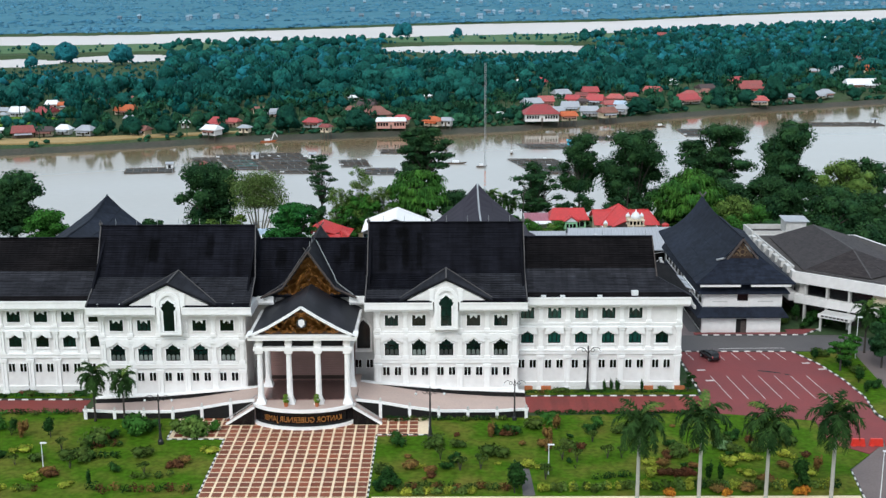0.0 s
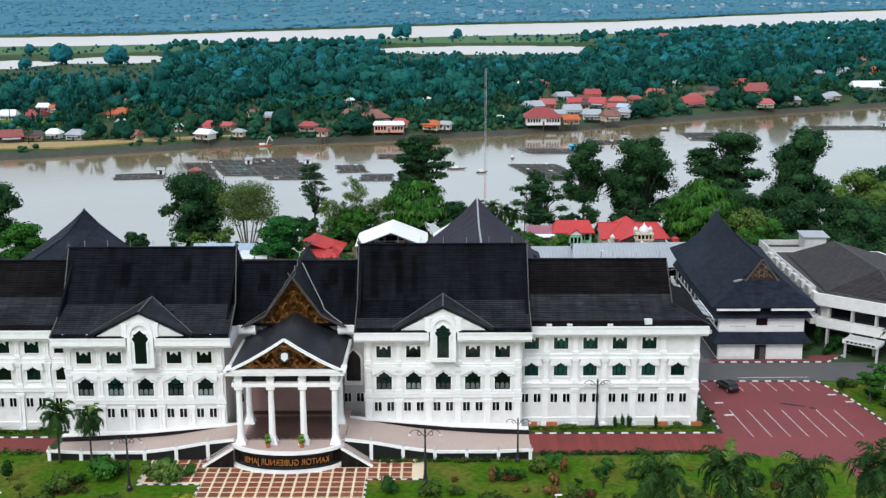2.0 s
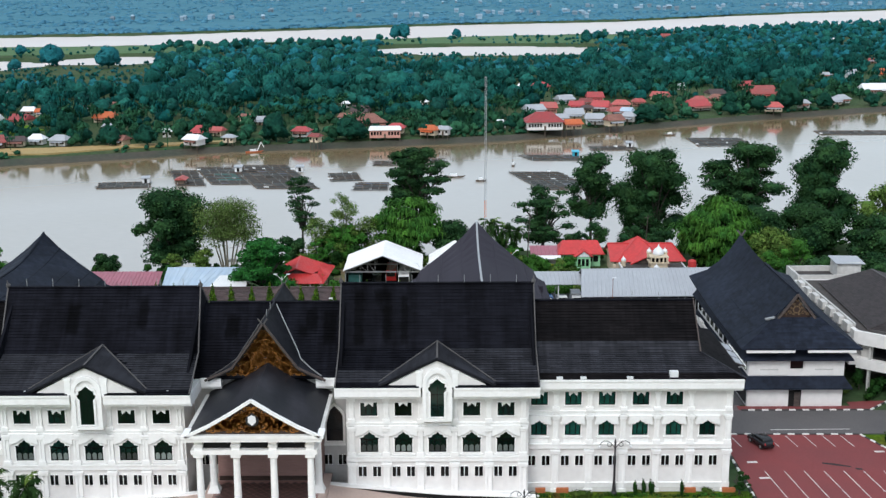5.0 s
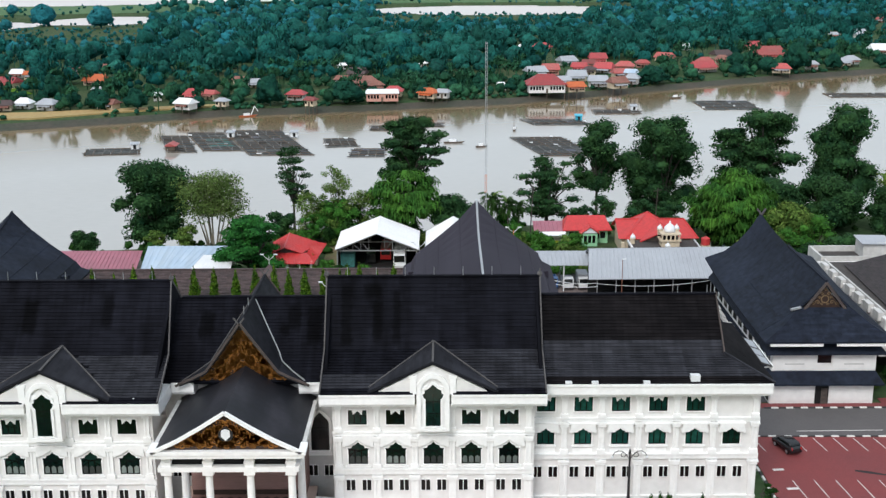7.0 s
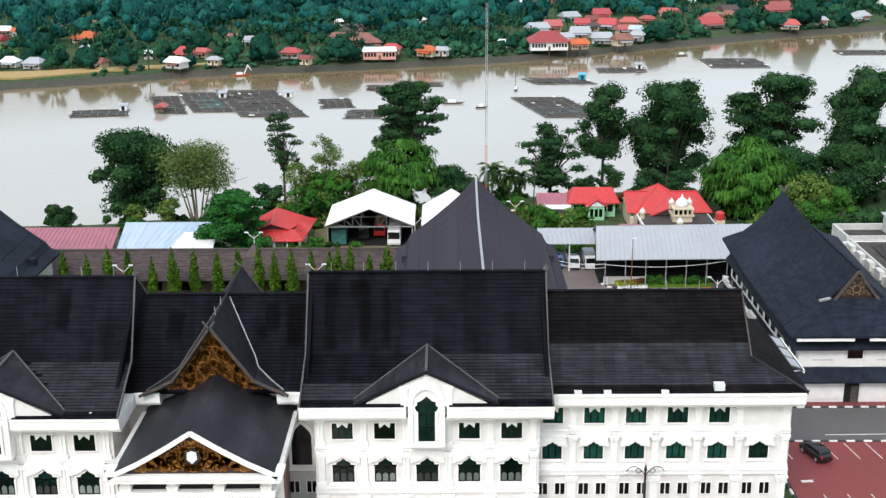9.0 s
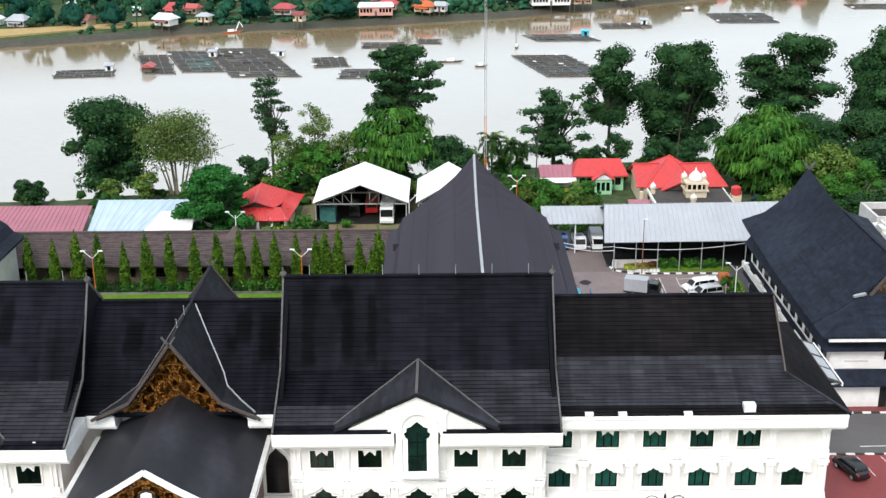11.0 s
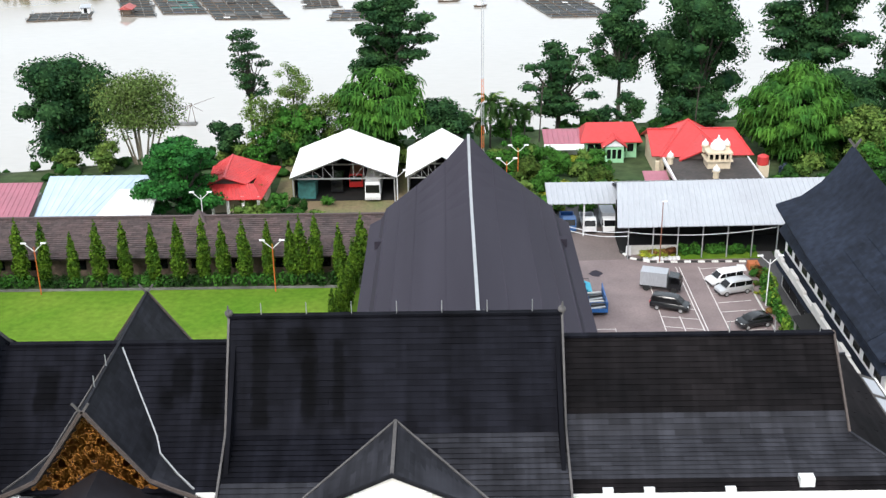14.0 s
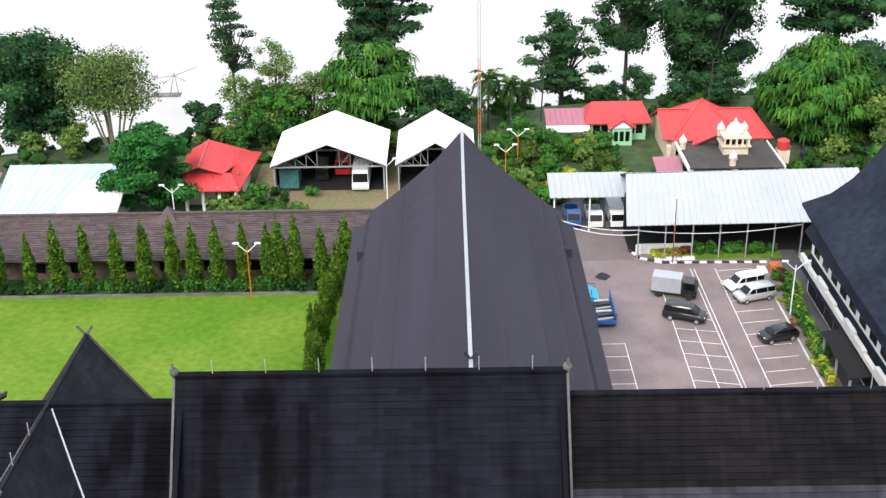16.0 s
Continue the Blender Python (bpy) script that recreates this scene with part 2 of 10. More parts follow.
SHEET_WHITE = surface("white_roof_sheet", (0.80, 0.80, 0.81), 0.45, vary=0.05, big=0.3, fine=2, other=(0.72, 0.73, 0.74), streak=(4, 0.3, 1))
SHEET_BLUE = surface("pale_blue_roof_sheet", (0.34, 0.44, 0.56), 0.5, vary=0.14, big=0.25, fine=1.0, other=(0.42, 0.50, 0.58), streak=(1.2, 0.05, 0.2))
SHEET_PINK = surface("faded_maroon_roof_sheet", (0.36, 0.12, 0.16), 0.5, vary=0.15, big=0.3, fine=2, other=(0.28, 0.10, 0.13), streak=(4, 0.3, 1))
SHEET_RED = surface("red_roof_sheet", (0.52, 0.035, 0.035), 0.45, vary=0.15, big=0.35, fine=2, bump=0.15, other=(0.42, 0.04, 0.04), island=0.08)
FADED_RED = surface("faded_red_roof_sheet", (0.36, 0.060, 0.055), 0.6, vary=0.25, big=0.15, fine=1.2, other=(0.26, 0.085, 0.075), each=0.35)
VILLAGE_RED = surface("sunburnt_red_roof_sheet", (0.40, 0.050, 0.055), 0.6, vary=0.2, big=0.3, fine=1.5, other=(0.30, 0.060, 0.060), each=0.25)
SHEET_ORANGE = surface("orange_roof_tile", (0.52, 0.12, 0.035), 0.6, vary=0.2, big=0.3, fine=2)
SHEET_RUST = surface("rusty_brown_roof_sheet", (0.17, 0.065, 0.05), 0.7, vary=0.3, big=0.3, fine=2, other=(0.26, 0.12, 0.09))
GREENPAINT = surface("pale_green_house_paint", (0.30, 0.60, 0.36), 0.6, vary=0.08)
CREAMWALL = surface("cream_house_paint", (0.62, 0.52, 0.38), 0.7, vary=0.1, big=0.5, fine=2)
PINKHOUSE = surface("salmon_house_paint", (0.58, 0.30, 0.24), 0.7, vary=0.1)
TIMBER = surface("weathered_timber", (0.13, 0.095, 0.07), 0.85, vary=0.3, big=0.6, fine=3)
STONEWALL = surface("stained_white_concrete", (0.60, 0.59, 0.57), 0.75, vary=0.1, big=0.35, fine=2, other=(0.44, 0.43, 0.41))
WALKWAY = surface("bleached_walkway_boards", (0.17, 0.168, 0.16), 0.85, vary=0.3, big=0.2, fine=1, other=(0.07, 0.068, 0.065))
NET = surface("dark_fish_net", (0.016, 0.023, 0.026), 0.85, vary=0.4, big=0.25, fine=1.5, other=(0.055, 0.065, 0.066))
NET_TEAL = surface("teal_net_cover", (0.035, 0.15, 0.14), 0.8, vary=0.35, big=0.4, fine=1.5)
BLUEPAINT = surface("blue_plastic", (0.018, 0.10, 0.30), 0.4, vary=0.15)
CYANPAINT = surface("sky_blue_paint", (0.05, 0.42, 0.58), 0.4, vary=0.15)
REDPAINT = surface("red_vehicle_paint", (0.45, 0.02, 0.02), 0.3, vary=0.1)
CARBLACK = surface("black_car_paint", (0.012, 0.013, 0.015), 0.2, vary=0.1, spec=0.6)
CARSILVER = surface("silver_car_paint", (0.52, 0.53, 0.54), 0.3, metal=0.4, vary=0.05)
CARWHITE = surface("white_car_paint", (0.75, 0.76, 0.77), 0.3, vary=0.05)
RUBBER = surface("tyre_rubber", (0.015, 0.015, 0.015), 0.8, vary=0.2)
BARRIER = surface("red_barrier_plastic", (0.62, 0.035, 0.02), 0.4, vary=0.08)
CURTAIN = surface("pale_curtain_behind_glass", (0.11, 0.13, 0.12), 0.6, vary=0.2, each=0.9)
TERRACOTTA = surface("terracotta", (0.45, 0.14, 0.05), 0.7, vary=0.15)
L_DARK = leafy("dark_tree_leaves", (0.007, 0.030, 0.015), (0.036, 0.086, 0.026), big=0.35)
L_MID = leafy("green_tree_leaves", (0.025, 0.095, 0.016), (0.045, 0.135, 0.020))
NAVYPLASTIC = surface("dark_blue_plastic", (0.02, 0.03, 0.06), 0.45, vary=0.2, big=1, fine=8)
L_BRIGHT = leafy("bright_willow_leaves", (0.055, 0.150, 0.022), (0.020, 0.075, 0.014), big=0.5)
L_WEEP = leafy("weeping_tree_leaves", (0.060, 0.150, 0.020), (0.016, 0.066, 0.014), big=0.3)
L_OLIVE = leafy("sparse_olive_leaves", (0.105, 0.150, 0.042), (0.055, 0.100, 0.026))
L_CONIFER = leafy("columnar_conifer_leaves", (0.098, 0.172, 0.015), (0.015, 0.052, 0.009), big=1.1)
L_PALM = leafy("palm_fronds", (0.008, 0.026, 0.008), (0.036, 0.076, 0.018))
L_SHRUB = leafy("dark_shrub_leaves", (0.008, 0.030, 0.008), (0.024, 0.066, 0.012))
L_EMERALD = leafy("emerald_tree_leaves", (0.034, 0.150, 0.026), (0.012, 0.060, 0.018), big=0.4)
L_GOLD = leafy("orange_yellow_leaves", (0.42, 0.20, 0.02), (0.30, 0.09, 0.015), big=1.2)
L_LIME = leafy("lime_shrub_leaves", (0.16, 0.24, 0.03), (0.10, 0.20, 0.025))
L_RED = leafy("red_brown_shrub_leaves", (0.105, 0.034, 0.018), (0.055, 0.036, 0.014))
STEMS = surface("pale_bare_stems", (0.30, 0.26, 0.19), 0.85, vary=0.2, big=0.8, fine=4, bump=0.2)
L_LOOSE = leafy("loose_yellow_green_leaves", (0.120, 0.178, 0.038), (0.042, 0.092, 0.020), big=0.5)
L_PALE = leafy("pale_grey_green_leaves", (0.14, 0.23, 0.10), (0.09, 0.16, 0.06), big=0.8)
L_BANK = leafy("far_bank_leaves", (0.006, 0.044, 0.032), (0.034, 0.108, 0.048), big=0.06, island=0.45, fine=0.7, vary=0.45, deep=0.9)
L_GIANT = leafy("bank_giant_leaves", (0.006, 0.040, 0.030), (0.014, 0.066, 0.040), big=0.2, island=0.4, fine=0.7, vary=0.45, deep=0.9)
# the next three leaf colours have the blue distance haze painted in
L_FAR = leafy("hazed_river_forest_leaves", (0.004, 0.058, 0.057), (0.021, 0.108, 0.082), big=0.025, island=0.42, fine=0.5, vary=0.45, deep=1.3)
L_PLAIN = leafy("hazed_plain_grove_leaves", (0.010, 0.098, 0.122), (0.026, 0.150, 0.165), big=0.015, island=0.3, fine=0.35, vary=0.35, deep=1.5)
L_DIST = leafy("hazed_plain_forest_leaves", (0.058, 0.175, 0.265), (0.092, 0.240, 0.335), big=0.004, island=0.1, fine=0.12, vary=0.18)
L_YELLOW = leafy("yellow_green_garden_leaves", (0.30, 0.30, 0.035), (0.15, 0.21, 0.025), big=0.8)
L_GARDEN = leafy("olive_garden_leaves", (0.026, 0.060, 0.012), (0.070, 0.100, 0.020), big=0.6)
L_ORANGE = leafy("orange_brown_garden_leaves", (0.17, 0.078, 0.028), (0.10, 0.085, 0.022), big=0.9)
# blue haze of the far plain is put into its ground colour
PLAIN = surface("hazed_far_plain_scrub", (0.055, 0.165, 0.220), 0.9, vary=0.15, big=0.006, fine=0.05, bump=0.1, other=(0.080, 0.205, 0.270), spec=0.05)
OCHRE = surface("ochre_earth_path", (0.42, 0.26, 0.10), 0.9, vary=0.2, big=0.05, fine=0.6, bump=0.2, other=(0.30, 0.24, 0.10))


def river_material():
    """Silty water, paler in midstream; sediment and tree reflection painted brown towards far bank."""
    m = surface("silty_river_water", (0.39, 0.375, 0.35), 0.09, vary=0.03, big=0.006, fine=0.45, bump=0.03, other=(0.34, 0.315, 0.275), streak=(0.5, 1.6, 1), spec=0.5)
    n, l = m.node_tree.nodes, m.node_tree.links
    place, along, silt_reflection, mix = n.new("ShaderNodeNewGeometry"), n.new("ShaderNodeVectorMath"), n.new("ShaderNodeMapRange"), n.new("ShaderNodeMix")
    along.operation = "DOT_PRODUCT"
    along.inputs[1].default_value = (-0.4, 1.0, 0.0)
    silt_reflection.interpolation_type = "SMOOTHSTEP"
    silt_reflection.inputs["From Min"].default_value, silt_reflection.inputs["From Max"].default_value = 500, 610
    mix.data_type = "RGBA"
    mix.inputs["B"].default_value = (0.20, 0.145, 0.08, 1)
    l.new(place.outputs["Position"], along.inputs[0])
    l.new(along.outputs["Value"], silt_reflection.inputs["Value"])
    l.new(silt_reflection.outputs["Result"], mix.inputs["Factor"])
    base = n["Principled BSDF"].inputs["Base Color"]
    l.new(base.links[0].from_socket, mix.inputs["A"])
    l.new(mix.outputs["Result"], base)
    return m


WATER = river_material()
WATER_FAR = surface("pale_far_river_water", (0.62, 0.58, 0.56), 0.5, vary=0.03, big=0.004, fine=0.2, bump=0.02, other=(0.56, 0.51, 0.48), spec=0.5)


# ---------------------------------------------------------------- mesh helpers
class Mesh:
    """Collects vertices and faces of one part."""

    def __init__(self):
        self.v, self.f = [], []

    def add(self, verts, faces):
        k = len(self.v)
        self.v.extend(tuple(p) for p in verts)
        self.f.extend(tuple(i + k for i in face) for face in faces)
        return self

    def box(self, x0, x1, y0, y1, z0, z1, taper=0.0):
        t = taper
        return self.add([(x0, y0, z0), (x1, y0, z0), (x1, y1, z0), (x0, y1, z0), (x0 + t, y0 + t, z1), (x1 - t, y0 + t, z1), (x1 - t, y1 - t, z1), (x0 + t, y1 - t, z1)],
                        [(0, 3, 2, 1), (4, 5, 6, 7), (0, 1, 5, 4), (1, 2, 6, 5), (2, 3, 7, 6), (3, 0, 4, 7)])

    def bar(self, a, b, w, h=None):
        """A square bar from a to b."""
        a, b, h = Vector(a), Vector(b), h or w
        d = (b - a).normalized()
        side = d.cross(Vector((0, 0, 1)))
        side = side.normalized() if side.length > 1e-4 else Vector((1, 0, 0))
        up = side.cross(d)
        s, u = side * w / 2, up * h / 2
        return self.add([a - s - u, a + s - u, a + s + u, a - s + u, b - s - u, b + s - u, b + s + u, b - s + u],
                        [(0, 1, 2, 3), (7, 6, 5, 4), (0, 4, 5, 1), (1, 5, 6, 2), (2, 6, 7, 3), (3, 7, 4, 0)])

    def sweep(self, points, w, h):
        """One welded bar of w by h along a line of points."""
        pts = [Vector(q) for q in points]
        rings = []
        for i, q in enumerate(pts):
            d = (pts[min(i + 1, len(pts) - 1)] - pts[max(i - 1, 0)]).normalized()
            side = d.cross(Vector((0, 0, 1)))
            side = side.normalized() if side.length > 1e-4 else Vector((1, 0, 0))
            up = side.cross(d)
            rings += [q - side * w / 2 - up * h / 2, q + side * w / 2 - up * h / 2, q + side * w / 2 + up * h / 2, q - side * w / 2 + up * h / 2]
        f = [(4 * i + j, 4 * i + 4 + j, 4 * i + 4 + (j + 1) % 4, 4 * i + (j + 1) % 4) for i in range(len(pts) - 1) for j in range(4)]
        return self.add(rings, f + [(0, 1, 2, 3), tuple(range(4 * len(pts) - 4, 4 * len(pts)))[::-1]])

    def tube(self, a, b, r0, r1=None, n=8):
        a, b, r1 = Vector(a), Vector(b), r0 if r1 is None else r1
        d = (b - a).normalized()
        s = d.orthogonal().normalized()
        u = d.cross(s)
        ring = [s * math.cos(2 * math.pi * i / n) + u * math.sin(2 * math.pi * i / n) for i in range(n)]
        return self.add([a + c * r0 for c in ring] + [b + c * r1 for c in ring],
                        [(i, (i + 1) % n, n + (i + 1) % n, n + i) for i in range(n)] + [tuple(range(n))[::-1], tuple(range(n, 2 * n))])

    def lathe(self, x, y, profile, n=12):
        """profile: radius and height, from below upwards."""
        k = len(profile)
        v = [(x + r * math.cos(2 * math.pi * i / n), y + r * math.sin(2 * math.pi * i / n), z) for r, z in profile for i in range(n)]
        f = [(j * n + i, j * n + (i + 1) % n, (j + 1) * n + (i + 1) % n, (j + 1) * n + i) for j in range(k - 1) for i in range(n)]
        return self.add(v, f + [tuple(range(n))[::-1], tuple(range((k - 1) * n, k * n))])

    def prism_y(self, poly, y0, y1):
        """A polygon of (x, z), counter-clockwise seen from the front, run from y0 back to y1."""
        n = len(poly)
        return self.add([(x, y0, z) for x, z in poly] + [(x, y1, z) for x, z in poly],
                        [tuple(range(n)), tuple(range(n, 2 * n))[::-1]] + [(i, n + i, n + (i + 1) % n, (i + 1) % n) for i in range(n)])

    def prism_z(self, poly, z0, z1):
        n = len(poly)
        return self.add([(x, y, z0) for x, y in poly] + [(x, y, z1) for x, y in poly],
                        [tuple(range(n))[::-1], tuple(range(n, 2 * n))] + [(i, (i + 1) % n, n + (i + 1) % n, n + i) for i in range(n)])

    def slab(self, a, b, c, d, thick):
        """A plate: the upper face a, b, c, d, counter-clockwise from above."""
        p = [Vector(q) for q in (a, b, c, d)]
        nrm = (p[2] - p[0]).cross(p[3] - p[1]).normalized() * thick
        return self.add(p + [q - nrm for q in p], [(0, 1, 2, 3), (7, 6, 5, 4), (0, 4, 5, 1), (1, 5, 6, 2), (2, 6, 7, 3), (3, 7, 4, 0)])

    def ball(self, x, y, z, rx, ry=None, rz=None, n=10, m=6):
        ry, rz = ry or rx, rz or rx
        v = [(x, y, z - rz)] + [(x + rx * math.sin(math.pi * j / m) * math.cos(2 * math.pi * i / n), y + ry * math.sin(math.pi * j / m) * math.sin(2 * math.pi * i / n),
                                 z - rz * math.cos(math.pi * j / m)) for j in range(1, m) for i in range(n)] + [(x, y, z + rz)]
        f = [(0, 1 + (i + 1) % n, 1 + i) for i in range(n)]
        f += [(1 + j * n + i, 1 + j * n + (i + 1) % n, 1 + (j + 1) * n + (i + 1) % n, 1 + (j + 1) * n + i) for j in range(m - 2) for i in range(n)]
        e = len(v) - 1
        return self.add(v, f + [(e, e - n + i, e - n + (i + 1) % n) for i in range(n)])

    def tiles(self, a, b, c, d, long, high, lift=0.075, skip=None):
        """Overlapping roof tiles on the patch a (lower left), b (lower right), c (upper right), d (upper left)."""
        for quad in tile_quads(a, b, c, d, long, high, lift, skip):
            self.add(*quad)
        return self


def shell(rows, thick=0.25):
    """A roof skin from rows of points, welded into one piece, with a flat underside and edges."""
    made, n, k = Mesh(), len(rows), len(rows[0])
    top = [tuple(p) for row in rows for p in row]
    made.v = top + [(x, y, z - thick) for x, y, z in top]
    o = n * k
    for i in range(n - 1):
        for j in range(k - 1):
            a = i * k + j
            made.f += [(a, a + 1, a + k + 1, a + k), (o + a + k, o + a + k + 1, o + a + 1, o + a)]
    rim = [j for j in range(k)] + [i * k + k - 1 for i in range(1, n)] + [(n - 1) * k + j for j in range(k - 2, -1, -1)] + [i * k for i in range(n - 2, 0, -1)]
    for a, b in zip(rim, rim[1:] + rim[:1]):
        made.f.append((b, a, o + a, o + b))
    return made


def tile_quads(a, b, c, d, long, high, lift=0.075, skip=None):
    a, b, c, d = (Vector(p) for p in (a, b, c, d))
    nrm = (c - a).cross(d - b).normalized()
    rows = max(1, round(((d - a).length + (c - b).length) / 2 / high))
    out = []
    for j in range(rows):
        v0, v1 = j / rows, (j + 1.12) / rows if j < rows - 1 else 1
        l0, l1, u0, u1 = a.lerp(d, v0), a.lerp(d, v1), b.lerp(c, v0), b.lerp(c, v1)
        cols = max(1, round((u0 - l0).length / long))
        shift = (j % 2) * 0.5
        edges = [0.0] + [(i + shift) / cols for i in range(0 if shift else 1, cols) if 0.02 < (i + shift) / cols < 0.98] + [1.0]
        for s, e in zip(edges, edges[1:]):
            p0, p1, p2, p3 = l0.lerp(u0, s), l0.lerp(u0, e), l1.lerp(u1, e), l1.lerp(u1, s)
            if skip and skip((p0 + p2) / 2):
                continue
            h = nrm * (lift * random.uniform(0.8, 1.3))
            out.append(([p0 + h, p1 + h, p2 + nrm * 0.006, p3 + nrm * 0.006, p0 - nrm * 0.02, p1 - nrm * 0.02], [(0, 1, 2, 3), (4, 5, 1, 0), (4, 0, 3), (1, 5, 2)]))
    return out


def spot(ob):
    p = Vector((0, 0, 0))
    while ob:
        p, ob = p + ob.location, ob.parent
    return p


def link(name, made, material, parent=None, at=None, smooth=False):
    """Links a Mesh as one object: under a parent, or as a thing of its own with its base at the point at."""
    o = spot(parent) if parent else Vector(at or (0, 0, 0))
    data = bpy.data.meshes.new(name)
    data.from_pydata([(x - o.x, y - o.y, z - o.z) for x, y, z in made.v], [], made.f)
    if smooth:
        data.polygons.foreach_set("use_smooth", [True] * len(data.polygons))
    data.materials.append(material)
    ob = new(name, data)
    if parent:
        ob.parent = parent
    else:
        ob.location = o
    return ob


def part(name, made, material, parent, label="", smooth=False):
    ob = link(name, made, material, parent, smooth=smooth)
    return tagged(ob, label) if label else ob


def piece(name, data, parent, at, rz=0.0):
    """One more object on a mesh that alike pieces share."""
    ob = new(name, data)
    ob.parent = parent
    ob.location = Vector(at) - spot(parent)
    ob.rotation_euler = (0, 0, radians(rz))
    return ob


def thing(name, at, label, category, group="", kind=""):
    ob = new(name)
    ob.location, ob.empty_display_size = at, 0.5
    return tagged(ob, label, category, group, kind)


def setting(name, made, material, label, category, smooth=False):
    return tagged(link(name, made, material, at=(0, 0, 0), smooth=smooth), label, category, kind="structure")


def big_mesh(name, verts, quads, material, at=(0, 0, 0), parent=None, smooth=False):
    """A mesh from numpy arrays: verts (n, 3) and faces (m, 3) or (m, 4)."""
    o = np.array(spot(parent) if parent else at, dtype=float)
    data = bpy.data.meshes.new(name)
    k = quads.shape[1]
    data.vertices.add(len(verts))
    data.vertices.foreach_set("co", (np.asarray(verts) - o).astype(np.float32).ravel())
    data.loops.add(quads.size)
    data.loops.foreach_set("vertex_index", quads.astype(np.int32).ravel())
    data.polygons.add(len(quads))
    data.polygons.foreach_set("loop_start", np.arange(0, quads.size, k, dtype=np.int32))
    if smooth:
        data.polygons.foreach_set("use_smooth", np.ones(len(quads), dtype=bool))
    data.update(calc_edges=True)
    data.materials.append(material)
    ob = new(name, data)
    if parent:
        ob.parent = parent
    else:
        ob.location = o
    return ob


def leaves(blobs, count, size, rng, flat=0.3, fill=0.55, droop=0.0, loose=0.55):
    """Leaf clumps as small bent quads spread through ellipsoids (x, y, z, rx, ry, rz). Returns verts and quads."""
    blobs = np.asarray(blobs, dtype=float)
    weight = (blobs[:, 3] * blobs[:, 4] * blobs[:, 5]) ** (2 / 3)
    pick = rng.choice(len(blobs), count, p=weight / weight.sum())
    d = rng.normal(size=(count, 3))
    d /= np.linalg.norm(d, axis=1)[:, None]
    r = fill + (1.06 - fill) * rng.random(count) ** 0.6 + 0.5 * np.maximum(rng.random(count) - 0.75, 0)
    c = blobs[pick, :3] + d * blobs[pick, 3:] * r[:, None]
    nrm = d + rng.normal(size=(count, 3)) * loose
    nrm[:, 2] += flat
    nrm /= np.linalg.norm(nrm, axis=1)[:, None]
    side = np.cross(nrm, rng.normal(size=(count, 3)))
    side /= np.linalg.norm(side, axis=1)[:, None]
    up = np.cross(nrm, side)
    if droop:
        up = up * (1 - droop) + np.array([0, 0, -1.0]) * droop
    s = size * (0.45 + 1.0 * rng.random(count) ** 1.5)[:, None]
    w = s * (0.45 if droop else 0.7)
    v = np.stack([c - side * w, c - up * s + nrm * s * 0.12, c + side * w, c + up * s + nrm * s * 0.12], axis=1).reshape(-1, 3)
    return v, np.arange(4 * count).reshape(-1, 4)

# ---------------------------------------------------------------- ground, rivers, paving
WATER_Z = -20.0


def shore_near(x):
    return np.interp(x, [-400, -80, -40, 10, 100, 300], [300, 318, 335, 345, 350, 380])


def edge_near(x):
    return np.interp(x, [-120, -64, -34, 20, 45, 120], [274, 277, 284, 296, 300, 304])


def shore_far(x):
    return np.interp(x, [-900, -207, -147, -101, -37, 34, 100, 174, 283, 900], [400, 543, 566, 588, 602, 624, 662, 704, 755, 990])


def river_near(x):
    return np.interp(x, [-2500, -520, -392, -171, -64, 9, 87, 237, 485, 697, 1000, 3000], [350, 1372, 1390, 1470, 1530, 1570, 1600, 1640, 1810, 1960, 2230, 3600])


def river_far(x):
    return np.interp(x, [-2500, -606, -426, -196, 12, 310, 572, 991, 3000], [620, 1626, 1676, 1833, 1982, 2101, 2364, 2693, 4150])


def height(x, y):
    """The land: level ground of the grounds, the bank, the river bed, the low plain beyond with its ponds and the second river."""
    x, y = np.asarray(x, dtype=float), np.asarray(y, dtype=float)
    near, far = shore_near(x), shore_far(x)
    edge = edge_near(x)
    z = np.interp((y - edge) / (near - edge + 6), [0, 0.1, 1.0], [0, -1.0, -21.5])
    z = np.where(y < edge, 0.0, z)
    z = np.where(y > near + 6, -22.0, z)
    beyond = np.interp(y - far, [-8, 0, 6, 60, 400], [-22, -20.2, -17.5, -16.5, -17.0])
    z = np.where(y > far - 8, beyond, z)
    for cx, cy, rx, ry in ((60, 1310, 150, 95), (-420, 1105, 62, 80), (-318, 1175, 62, 75)):
        inside = ((x - cx) / rx) ** 2 + ((y - cy) / ry) ** 2
        z = np.where(inside < 1.0, -22.0, z)
    z = np.where((y > river_near(x)) & (y < river_far(x)), -22.0, z)
    z = np.where(y >= river_far(x), -17.0, z)
    return z + np.where(z > -1e-6, -0.02, 0)


